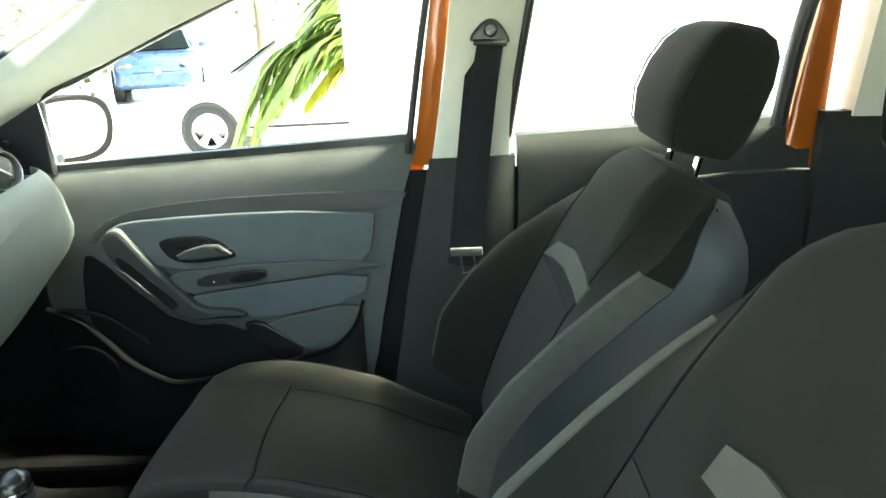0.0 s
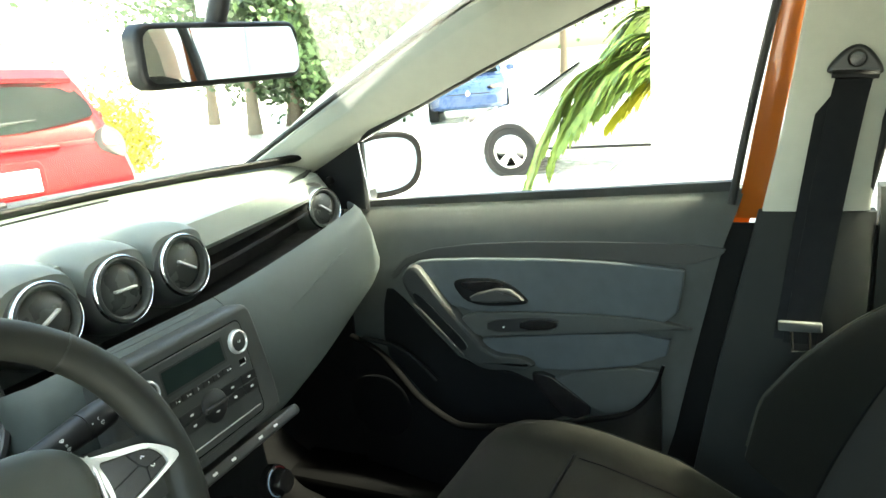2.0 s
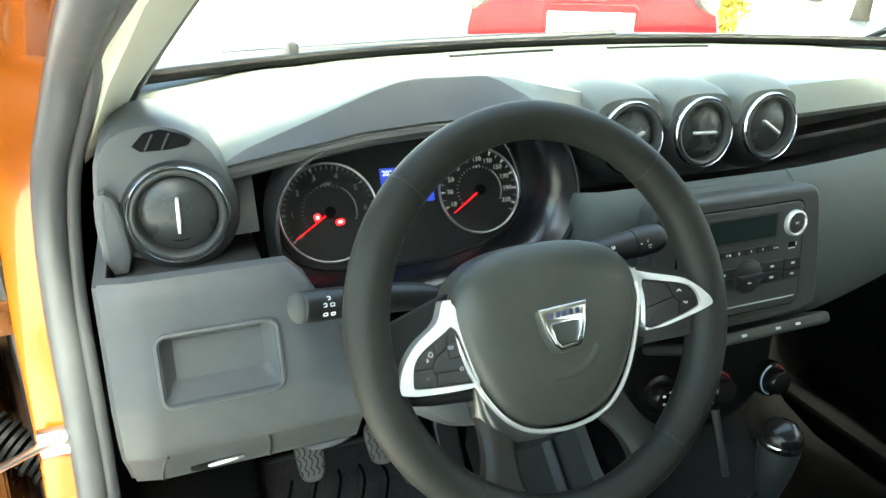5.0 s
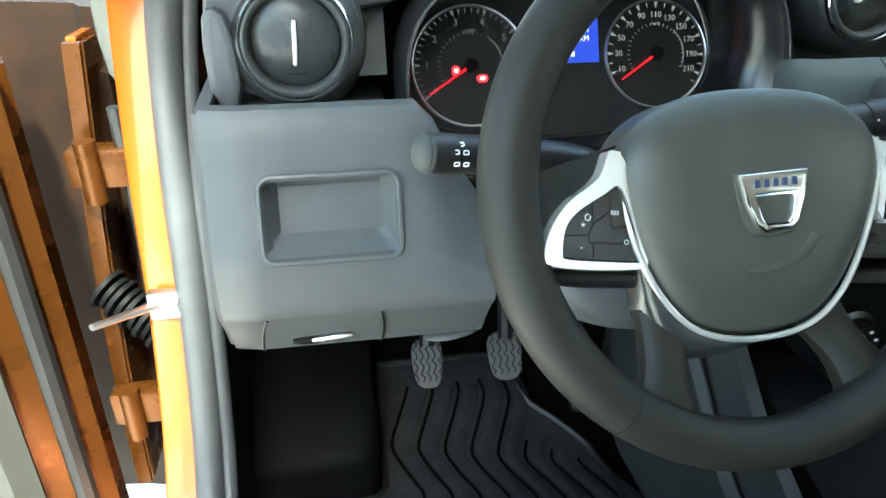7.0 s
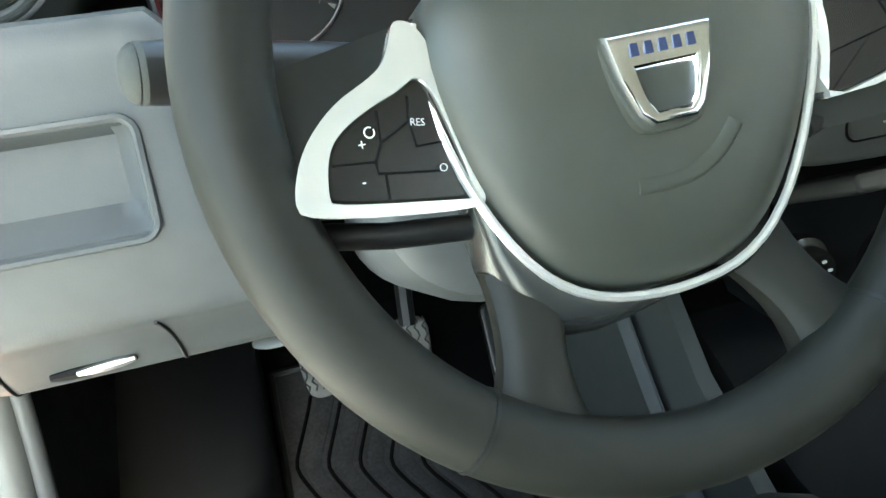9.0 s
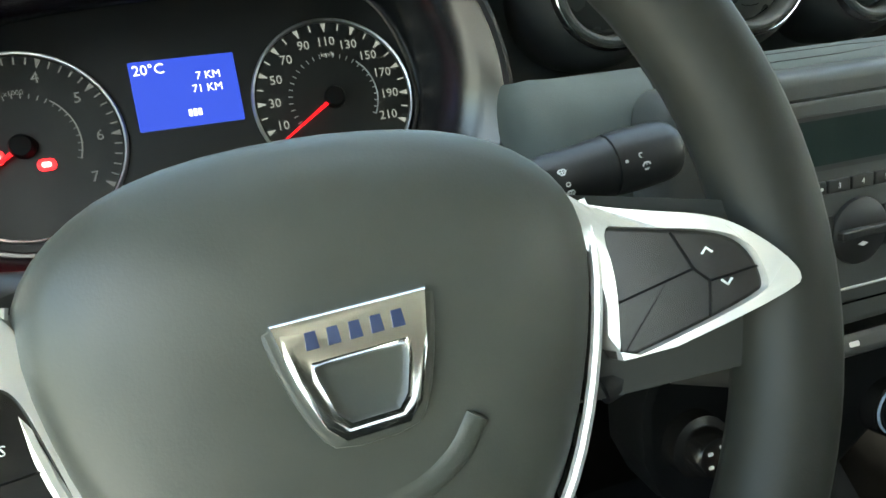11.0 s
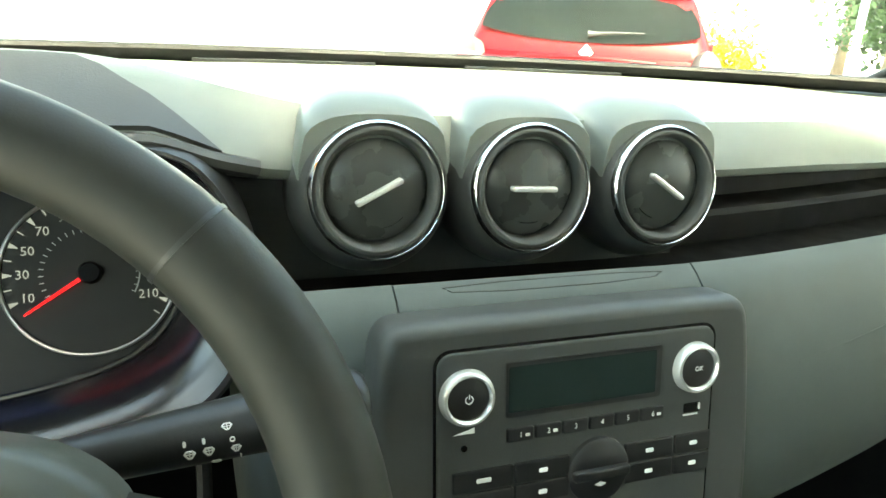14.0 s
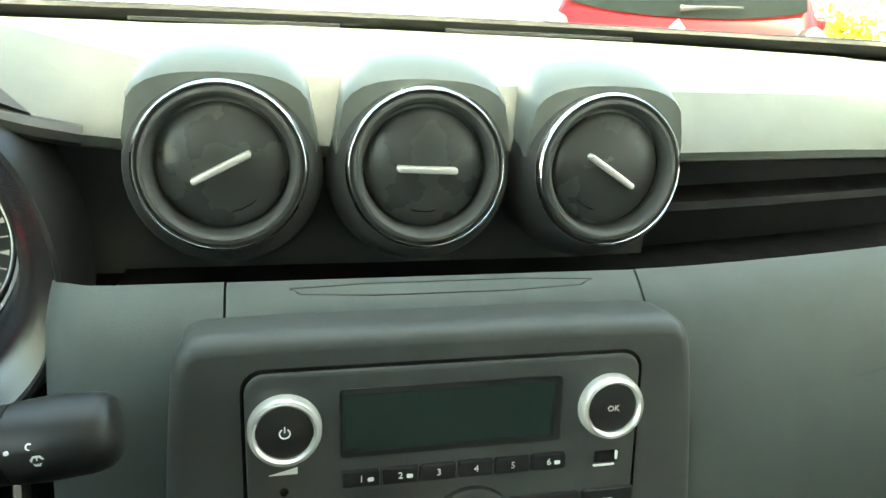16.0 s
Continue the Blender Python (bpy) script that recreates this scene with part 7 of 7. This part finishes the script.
prism(bm, smooth_poly([(-0.800, 1.075), (-0.785, 1.050), (-0.752, 1.050), (-0.748, 1.145), (-0.765, 1.165), (-0.800, 1.19)], 1), 0, 0.04, 0.008)
moved(bm, Matrix(((1, 0, 0, 0), (0, 0, -1, 1.200), (0, 1, 0, 0), (0, 0, 0, 1))))
part("corner_cover", bm, DOORCARD, ddoor, "dark grey cover at the door's upper corner")

# ---- ground and buildings ----
ground = thing("ground", "pale tiled forecourt floor", "ground", (0, 0, 0), kind="structure")
bm = B()
grid(bm, lambda u, v: Vector((u, v, -0.012)), span(-300, 300, 12), span(-300, 300, 12), (0, 0, -0.05))
part("paving_bed", bm, JOINT, ground)
bm = B()
s = 0.6
for i in range(-14, 34):
    for j in range(-14, 34):
        x, y = i * s, j * s
        vs = [bm.verts.new((x + a * (s - 0.006), y + b * (s - 0.006), -0.011 + c)) for a, b, c in ((0, 0, 0), (1, 0, 0), (1, 1, 0), (0, 1, 0), (0.01, 0.01, 0.011), (0.99, 0.01, 0.011), (0.99, 0.99, 0.011), (0.01, 0.99, 0.011))]
        bm.faces.new(vs[4:])
        for k in range(4):
            bm.faces.new((vs[k], vs[(k + 1) % 4], vs[4 + (k + 1) % 4], vs[4 + k]))
tl = part("floor_tiles", bm, TILE, ground)
tagged(tl, kind="stuff")

wall = thing("wall_side", "white rendered wall beside the cars", "wall", (5.2, -3, 0), kind="structure")
bm = B()
box(bm, 5.0, 5.35, -7.0, 1.03, 0.0, 4.2, 0.01)
part("wall_face", bm, WALLW, wall)
wall2 = thing("wall_back", "white rendered showroom wall behind the car", "wall", (0, -6, 0), kind="structure")
bm = B()
box(bm, -9.0, 4.99, -7.0, -6.7, 0.0, 4.2, 0.01)
part("wall_face", bm, WALLW, wall2)

# white backdrop added for the blown-out view ahead, no known building
backdrop = thing("wall_backdrop", "long white backdrop wall added far behind the cars", "building", (6, 27, 0), kind="structure")
bm = B()
box(bm, -30, 34, 27, 28, 0.0, 7.0, 0.02)
part("wall_face", bm, WALLW, backdrop)

# ---- other cars ----
def road_wheel(parent, m, r, w=0.2):
    bm = B()
    revolve(bm, [(r * 0.66, -w / 2), (r * 0.95, -w / 2), (r, -w / 2 + 0.03), (r, w / 2 - 0.03), (r * 0.95, w / 2), (r * 0.66, w / 2)], 44)
    wh = part("tyre", moved(bm, m), TYRE, parent, "black rubber tyre")
    bm = B()
    revolve(bm, [(r * 0.68, w / 2 - 0.01), (r * 0.66, w / 2 + 0.005), (r * 0.60, w / 2 - 0.02), (r * 0.58, -w / 4), (0, -w / 4)], 40)
    part("rim_barrel", moved(bm, m), TYRE, wh)
    bm = B()
    for k in range(5):
        for o in (-9, 9):
            t = B()
            a = radians(72 * k + o)
            tube(t, [(0.04 * math.cos(a), 0.04 * math.sin(a), w / 2 - 0.03), (r * 0.36 * math.cos(a), r * 0.36 * math.sin(a), w / 2 - 0.012), (r * 0.65 * math.cos(a), r * 0.65 * math.sin(a), w / 2 - 0.015)], [0.035, 0.022, 0.028], 8, flat=((0, 0, 1), 0.5))
            me = bpy.data.meshes.new("t")
            t.to_mesh(me), t.free()
            bm.from_mesh(me)
            bpy.data.meshes.remove(me)
    tube(bm, [(r * 0.645 * math.cos(radians(a)), r * 0.645 * math.sin(radians(a)), w / 2 - 0.005) for a in range(0, 360, 10)], 0.016, 6, closed=True)
    revolve(bm, [(0.0, w / 2 - 0.01), (0.045, w / 2 - 0.012), (0.05, w / 2 - 0.04)], 20)
    part("rim", moved(bm, m), SILVER, wh, "bright five-spoke alloy rim")
    return wh


def hatchback(name, label, paint, m, L=4.05, Wd=1.73, H=1.52, rear=True):
    """A small five-door car, nose along local +y, tail at local y = 0."""
    c = thing(name, label, "car", m.translation)
    hw = Wd / 2
    # lower body: sections along the length
    prof = [(0.0, 0.80, 0.40, 0.78, 0.86), (0.06, 0.95, 0.30, 0.98, 0.95), (0.25, 1.0, 0.25, 1.02, 1.0), (0.9, 1.0, 0.22, 0.98, 1.0), (2.0, 1.0, 0.20, 0.93, 1.0), (3.0, 1.0, 0.22, 0.90, 1.0), (3.6, 0.97, 0.25, 0.80, 0.97), (3.92, 0.86, 0.30, 0.66, 0.9), (L, 0.70, 0.36, 0.55, 0.72)]
    bm = B()
    rings = []
    for y, w, z0, z1, w2 in prof:
        h = z1 - z0
        rings.append([Vector((sx * hw * ww, y, z0 + h * zz)) for sx, ww, zz in ((-1, w * 0.90, 0), (-1, w, 0.12), (-1, w, 0.45), (-1, w * 0.99, 0.7), (-1, w2 * 0.94, 0.93), (-1, w2 * 0.84, 1.0), (1, w2 * 0.84, 1.0), (1, w2 * 0.94, 0.93), (1, w * 0.99, 0.7), (1, w, 0.45), (1, w, 0.12), (1, w * 0.90, 0))])
    loft(bm, rings)
    body = part("body", moved(bm, m), paint, c)
    # cabin
    bm = B()
    rings = []
    for y, w, z in ((0.15, 0.84, 0.97), (0.21, 0.81, 1.10), (0.33, 0.745, 1.33), (0.48, 0.71, 1.41), (1.3, 0.71, H - 0.07), (1.9, 0.70, 1.43), (2.4, 0.71, 1.29), (2.95, 0.76, 0.95)):
        z0 = 0.90
        rings.append([Vector((sx * hw * ww, y, zz)) for sx, ww, zz in ((-1, 0.92, z0), (-1, (0.92 + w) / 2 * 1.02, (z0 + z) / 2), (-1, w, z - 0.04), (-1, w * 0.88, z), (1, w * 0.88, z), (1, w, z - 0.04), (1, (0.92 + w) / 2 * 1.02, (z0 + z) / 2), (1, 0.92, z0))])
    loft(bm, rings)
    part("cabin", moved(bm, m), paint, c)
    # rear window
    bm = B()
    grid(bm, lambda u, v: Vector((u * hw * (0.775 + 0.10 * v * (1 - v) - 0.085 * v), 0.182 + 0.128 * v + 0.012 * u * u, 1.075 + 0.265 * v + (0.060 * (1 - v) - 0.045 * v) * abs(u) ** 2.6)), span(-1, 1, 18), span(0, 1, 8), (0, 0.03, 0))
    part("rear_window", moved(bm, m), TINT, c, "dark rear window")
    bm = B()
    grid(bm, lambda u, v: Vector((u * hw * 0.69, 0.285 + 0.18 * v + 0.05 * u * u, 1.362 + 0.058 * v - 0.030 * u * u)), span(-1, 1, 10), span(0, 1, 3), (0, 0.0, 0.024))
    part("roof_spoiler", moved(bm, m), paint, c)
    bm = B()
    tube(bm, smooth_line([Vector((0.0, 0.170, 1.120)), Vector((0.16, 0.175, 1.135)), Vector((0.34, 0.185, 1.140))], 2), [0.022, 0.020, 0.016, 0.012, 0.010, 0.009, 0.008, 0.007, 0.006], 8)
    part("rear_wiper", moved(bm, m), BLACK, c, "black rear wiper")
    for sx in (-1, 1):
        bm = B()
        prism(bm, smooth_poly([(-0.01, 0.125), (0.09, 0.08), (0.12, 0.0), (0.08, -0.105), (0.02, -0.085), (-0.08, 0.0)], 2), -0.06, 0.02, 0.015)
        lm = part("tail_lamp", moved(bm, m @ face_frame((sx * hw * 0.82, 0.055, 0.965), 16, sx * 32) @ Matrix.Diagonal((sx, 1, 1, 1))), LAMPC, c, "clear diamond tail lamp")
        bm = B()
        prism(bm, smooth_poly([(-0.06, 0.03), (0.08, 0.02), (0.09, -0.02), (-0.05, -0.02)], 2), 0.015, 0.026, 0.004)
        part("lamp_band", moved(bm, m @ face_frame((sx * hw * 0.82, 0.055, 0.965), 16, sx * 32) @ Matrix.Diagonal((sx, 1, 1, 1))), LAMPR, lm, "red lamp band")
        # side windows and mirror
        bm = B()
        grid(bm, lambda u, v: Vector((sx * hw * (0.912 - 0.115 * v - 0.050 * v * v), 0.62 + 1.98 * u * (1 - 0.22 * v) + 0.10 * v, 0.985 + 0.34 * v * (1 - 0.25 * abs(u - 0.5) * 2 * (1 if u > 0.5 else 0.5)))), span(0, 1, 10), span(0, 1, 5), (-sx * 0.012, 0, 0))
        part("side_window", moved(bm, m), TINT, c, "dark side windows")
        bm = B()
        box(bm, sx * hw * 1.13 - 0.09, sx * hw * 1.13 + 0.09, 2.42, 2.52, 0.98, 1.10, 0.035, 3)
        part("side_mirror", moved(bm, m), paint, c)
        for y in (0.72, 3.25):
            bm = B()
            revolve(bm, [(0.355, 0.0), (0.345, 0.012), (0.30, 0.012), (0.30, 0.0)], 40)
            part("wheel_arch", moved(bm, m @ Matrix.Translation((sx * hw * 1.0, y, 0.31)) @ pose(0, 0, 0, 0, 90 * sx, 0)), BLACK, c)
            road_wheel(c, m @ Matrix.Translation((sx * (hw - 0.085), y, 0.31)) @ pose(0, 0, 0, 0, 90 * sx, 0), 0.31)
        bm = B()
        tube(bm, [(sx * hw * 1.0, 1.10, 0.33), (sx * hw * 1.005, 2.85, 0.33)], 0.018, 6)
        part("sill_trim", moved(bm, m), BLACK, c)
        for y in (1.16, 1.98):
            bm = B()
            tube(bm, [(sx * hw * 1.0, y, 0.36), (sx * hw * 1.0, y, 0.70), (sx * hw * 0.975, y + 0.02, 0.92)], 0.004, 5)
            part("door_gap", moved(bm, m), BLACK, c)
        bm = B()
        prism(bm, smooth_poly([(-0.20, 0.05), (0.10, 0.09), (0.16, 0.02), (0.05, -0.06), (-0.16, -0.02)], 2), -0.10, 0.03, 0.015)
        part("headlamp", moved(bm, m @ pose(sx * hw * 0.72, L - 0.20, 0.68, 90, 0, 180 - sx * 32)), LAMPC, c, "clear headlamp")
    # tail details: plate recess, plate with a bar, badge, bumper foot
    bm = B()
    prism(bm, rrect(0.62, 0.20, 0.05), -0.02, 0.012, 0.01)
    part("plate_recess", moved(bm, m @ face_frame((0, 0.012, 0.83), 6)), paint, c)
    bm = B()
    prism(bm, rrect(0.56, 0.130, 0.008), 0.0, 0.022, 0.003)
    pl = part("number_plate", moved(bm, m @ face_frame((0, 0.010, 0.815), 6)), WHITE, c, "white number plate")
    bm = B()
    for x in span(-0.19, 0.19, 6):
        t = B()
        prism(t, rrect(0.038, 0.060, 0.006, x, 0), 0.021, 0.0235)
        me = bpy.data.meshes.new("t")
        t.to_mesh(me), t.free()
        bm.from_mesh(me)
        bpy.data.meshes.remove(me)
    part("plate_bars", moved(bm, m @ face_frame((0, 0.010, 0.815), 6)), GREYINK, pl, "grey plate bars")
    bm = B()
    tube(bm, smooth_line([Vector((-0.42, 0.03, 0.985)), Vector((0, -0.015, 1.00)), Vector((0.42, 0.03, 0.985))], 3), 0.014, 8)
    part("tail_crease", moved(bm, m), paint, c)
    bm = B()
    prism(bm, [(-0.045, 0), (0, 0.058), (0.045, 0), (0, -0.058)], 0, 0.014, 0.005)
    part("badge", moved(bm, m @ face_frame((0, 0.095, 1.015), 30)), CHROME, c, "bright diamond badge")
    bm = B()
    loft(bm, [[Vector((x, y, z)) for y, z in ((-0.05 + 0.10 * (x / hw) ** 2, 0.56), (-0.055 + 0.10 * (x / hw) ** 2, 0.68), (-0.02 + 0.10 * (x / hw) ** 2, 0.72), (0.12, 0.72), (0.12, 0.34), (-0.01 + 0.10 * (x / hw) ** 2, 0.36))] for x in span(-hw * 0.97, hw * 0.97, 14)])
    part("rear_bumper", moved(bm, m), paint, c)
    bm = B()
    box(bm, -0.72, 0.72, -0.02, 0.15, 0.26, 0.40, 0.04)
    part("bumper_foot", moved(bm, m), BLACK, c, "black bumper foot")
    # nose details
    bm = B()
    prism(bm, rrect(1.0, 0.16, 0.07), -0.05, 0.03, 0.01)
    part("grille", moved(bm, m @ pose(0, L - 0.06, 0.52, 90, 0, 180)), BLACK, c, "black front grille")
    bm = B()
    prism(bm, [(-0.06, 0), (0, 0.08), (0.06, 0), (0, -0.08)], 0, 0.02, 0.006)
    part("nose_badge", moved(bm, m @ pose(0, L - 0.02, 0.60, 90, 0, 180)), CHROME, c, "bright diamond badge")
    bm = B()
    grid(bm, lambda u, v: Vector((u * hw * (0.78 - 0.10 * v), 2.95 - 0.57 * v, 0.97 + 0.36 * v)), span(-1, 1, 8), span(0, 1, 5), (0, 0.015, 0.02))
    part("front_window", moved(bm, m), TINT, c, "dark windscreen")
    return c


hatchback("red_hatchback", "red hatchback parked ahead with its tail towards the bonnet", RED, pose(2.08, 4.42, 0, 0, 0, -32) @ Matrix.Diagonal((1.0, 1.0, 1.09, 1)))
for sx in (-1, 1):
    for y in (-0.92, 1.78):
        road_wheel(car_shell, pose(sx * 0.70, y, 0.33, 0, 90 * sx, 0), 0.33)
hatchback("white_hatchback", "white hatchback parked side-on on pale paving", WHITE, pose(8.10, 0.02, 0, 0, 0, 4) @ Matrix.Diagonal((0.9, 0.9, 0.9, 1)))
hatchback("blue_hatchback", "dark blue hatchback parked facing the forecourt", BLUE, pose(17.1, 7.3, 0, 0, 0, 111))


# ---- plants ----
def leaf(bm, p, d, length, w, droop=0.3, up=Vector((0, 0, 1))):
    side = d.cross(up)
    if side.length < 1e-4:
        side = Vector((1, 0, 0))
    side.normalize()
    q = [p + d * (length * k) - up * (droop * length * k * k) for k in (0, 0.35, 0.7, 1.0)]
    ws = (0.35 * w, w, 0.75 * w, 0.05 * w)
    lift = up * (0.12 * w)
    l = [bm.verts.new(a + side * b * 0.5 + lift) for a, b in zip(q, ws)]
    c = [bm.verts.new(a) for a in q]
    r = [bm.verts.new(a - side * b * 0.5 + lift) for a, b in zip(q, ws)]
    for i in range(3):
        bm.faces.new((l[i], l[i + 1], c[i + 1], c[i])), bm.faces.new((c[i], c[i + 1], r[i + 1], r[i]))


def palm(base, fronds, seed):
    rnd = random.Random(seed)
    p = thing("palm_plant", "green palm plant with arching fronds in a white pot", "plant", base)
    b0 = Vector(base)
    bm = B()
    revolve(bm, [(0.0, 0.0), (0.20, 0.0), (0.26, 0.40), (0.28, 0.42), (0.25, 0.42), (0.23, 0.36), (0.0, 0.36)], 28)
    part("pot", moved(bm, Matrix.Translation(b0)), WALLW, p, "white plant pot")
    bm = B()
    tube(bm, [b0 + Vector((0, 0, 0.3)), b0 + Vector((0.02, 0, 0.6)), b0 + Vector((0, 0.01, 0.9))], [0.05, 0.045, 0.035], 10)
    part("trunk", bm, BARK, p)
    for az, reach, rise, fall, wd, yel in fronds:
        d = Vector((math.cos(radians(az)), math.sin(radians(az)), 0))
        st = b0 + Vector((0, 0, 0.85))
        spine = [st + d * (reach * k) + Vector((0, 0, rise * math.sin(min(1.0, k * 1.25) * math.pi / 2 * 1.15) - fall * k ** (4.2 if yel == 2 else 2.6))) for k in span(0, 1, 16)]
        bm = B()
        tube(bm, spine, [0.012 - 0.009 * k / 16 for k in range(17)], 6)
        fr_ = part("frond_rib", bm, LEAF, p)
        bm = B()
        for i in range(3, 17):
            t = (spine[i] - spine[i - 1]).normalized()
            for sgn in (-1, 1):
                for o in (0.0, 0.25, 0.5, 0.75):
                    sd = t.cross(Vector((0, 0, 1))).normalized() * sgn
                    dd = (sd * (0.30 if yel == 2 else 0.8) + t * 0.75 + Vector((0, 0, rnd.uniform(-0.25, 0.1)))).normalized()
                    leaf(bm, spine[i - 1].lerp(spine[i], o), dd, wd * rnd.uniform(0.7, 1.1) * math.sin(math.pi * (0.12 + 0.80 * i / 16)) ** 0.6, 0.105 if yel == 2 else 0.075, rnd.uniform(0.3, 0.7))
        part("frond_leaflets", bm, LEAFY if yel == 1 else LEAF, fr_)
    return p


palm((6.0, 0.55, 0.0), [(91, 1.85, 0.52, 1.42, 0.40, 2), (84, 1.45, 0.66, 0.80, 0.40, 0), (96, 1.40, 0.62, 0.95, 0.38, 0), (68, 1.15, 0.95, 0.45, 0.40, 0), (93, 1.55, 0.50, 1.05, 0.36, 2), (88, 1.25, 0.75, 0.55, 0.34, 0), (75, 0.95, 1.25, 0.20, 0.34, 0), (98, 1.1, 0.5, 0.55, 0.34, 0), (90, 1.0, 0.35, 0.55, 0.30, 1), (200, 0.7, 0.7, 0.4, 0.22, 0), (260, 0.7, 0.7, 0.5, 0.22, 0), (320, 0.7, 0.7, 0.5, 0.22, 0), (20, 0.6, 0.75, 0.3, 0.22, 0), (105, 0.35, 0.45, 0.45, 0.2, 1)], 3)


def tree(at, h, spread, seed, leafmat=None, n=2600):
    rnd = random.Random(seed)
    a = Vector(at)
    t = thing("tree", "leafy green tree beyond the cars, the low ones shrubs", "tree", at, "trees")
    bm = B()
    tube(bm, smooth_line([a, a + Vector((0.1, 0, h * 0.25)), a + Vector((-0.05, 0.1, h * 0.5)), a + Vector((0.05, 0, h * 0.8))], 2), [0.20, 0.18, 0.17, 0.15, 0.13, 0.12, 0.10, 0.08, 0.06, 0.05, 0.04], 10)
    ends = []
    for k in range(11):
        z = h * rnd.uniform(0.28, 0.7)
        az = k * 2.4 + rnd.uniform(-0.4, 0.4)
        e = a + Vector((math.cos(az) * spread * rnd.uniform(0.6, 1), math.sin(az) * spread * rnd.uniform(0.6, 1), z + h * rnd.uniform(0.05, 0.3)))
        s0 = a + Vector((0, 0, z))
        q = B()
        tube(q, smooth_line([s0, s0.lerp(e, 0.5) + Vector((0, 0, 0.25)), e], 2), [0.07, 0.06, 0.05, 0.045, 0.04, 0.03, 0.025, 0.02, 0.012], 6)
        me = bpy.data.meshes.new("t")
        q.to_mesh(me), q.free()
        bm.from_mesh(me)
        bpy.data.meshes.remove(me)
        ends += [e, s0.lerp(e, 0.65), s0.lerp(e, 0.4)]
    ends.append(a + Vector((0, 0, h * 0.9)))
    part("trunk", bm, BARK, t)
    verts, faces = [], []
    for k in range(n):
        c = rnd.choice(ends)
        p = c + Vector((rnd.gauss(0, 0.5), rnd.gauss(0, 0.5), rnd.gauss(0, 0.38))) * spread * 0.42
        d = Vector((rnd.gauss(0, 1), rnd.gauss(0, 1), rnd.gauss(-0.2, 0.6))).normalized()
        sd = d.cross(Vector((rnd.gauss(0, 1), rnd.gauss(0, 1), rnd.gauss(0, 1)))).normalized()
        L_, W_ = rnd.uniform(0.10, 0.22), rnd.uniform(0.05, 0.09)
        i = len(verts)
        verts += [p, p + d * L_ * 0.5 + sd * W_, p + d * L_, p + d * L_ * 0.5 - sd * W_]
        faces.append((i, i + 1, i + 2, i + 3))
    me = bpy.data.meshes.new("crown")
    me.from_pydata([tuple(v) for v in verts], [], faces)
    me.materials.append(leafmat or LEAF2)
    cr = new("crown", me)
    cr.parent = t
    cr.matrix_parent_inverse = Matrix.Translation(t.location).inverted()
    return t


# the low ones stand for tall shrubs
tree((13.2, 8.1, 0), 3.8, 2.1, 31, None, 8000)
tree((13.6, 10.4, 0), 4.2, 2.0, 21, None, 6000)
tree((16.8, 10.8, 0), 4.6, 2.2, 22, None, 6000)
tree((14.4, 9.2, 0), 2.6, 1.7, 41, None, 7000)
tree((14.8, 11.4, 0), 2.8, 1.7, 42, None, 7000)
tree((13.0, 11.2, 0), 6.5, 2.3, 11)
tree((18.5, 11.5, 0), 7.5, 2.8, 12)
tree((16.5, 15.5, 0), 8.0, 2.8, 13)
tree((24.0, 6.5, 0), 7.5, 2.8, 14)
tree((9.0, 17.0, 0), 7.5, 2.4, 15)

# low flowering hedge clumps and slim posts by the kerb
hedge = thing("hedge", "low yellow-green hedge beside the forecourt", "hedge", (7.4, 9.6, 0), kind="stuff")
rnd = random.Random(5)
verts, faces = [], []
for k in range(2600):
    p = Vector((rnd.uniform(6.9, 8.2), rnd.uniform(9.3, 9.9), abs(rnd.gauss(0.55, 0.35))))
    d = Vector((rnd.gauss(0, 1), rnd.gauss(0, 1), rnd.gauss(0.4, 0.8))).normalized()
    sd = d.cross(Vector((rnd.gauss(0, 1), rnd.gauss(0, 1), rnd.gauss(0, 1)))).normalized()
    i = len(verts)
    verts += [p, p + d * 0.07 + sd * 0.03, p + d * 0.14, p + d * 0.07 - sd * 0.03]
    faces.append((i, i + 1, i + 2, i + 3))
me = bpy.data.meshes.new("hedge_leaves")
me.from_pydata([tuple(v) for v in verts], [], faces)
me.materials.append(LEAFY)
hl = new("hedge_leaves", me)
hl.parent = hedge
hl.matrix_parent_inverse = Matrix.Translation(hedge.location).inverted()

post = thing("sign_post", "slim pale blue steel post", "post", (9.5, 9.0, 0))
bm = B()
tube(bm, [(9.5, 9.0, 0), (9.5, 9.0, 3.6)], 0.06, 12)
part("post_tube", bm, POLEBLUE, post)
bm = B()
box(bm, 9.2, 9.8, 8.94, 8.99, 2.4, 3.4, 0.01)
part("sign_board", bm, POLEBLUE, post, "pale blue sign board")
col = thing("banner_stand", "white banner stand with a yellow panel", "banner", (4.6, 9.6, 0))
bm = B()
box(bm, 4.3, 5.0, 9.55, 9.60, 0.05, 2.1, 0.01)
part("banner_panel", bm, WALLW, col)
bm = B()
box(bm, 4.35, 4.95, 9.53, 9.545, 1.6, 2.05, 0.004)
part("banner_print", bm, YELLOW, col, "plain yellow print")
bm = B()
box(bm, 4.25, 5.05, 9.45, 9.70, 0.0, 0.05, 0.01)
part("banner_foot", bm, STEEL, col)
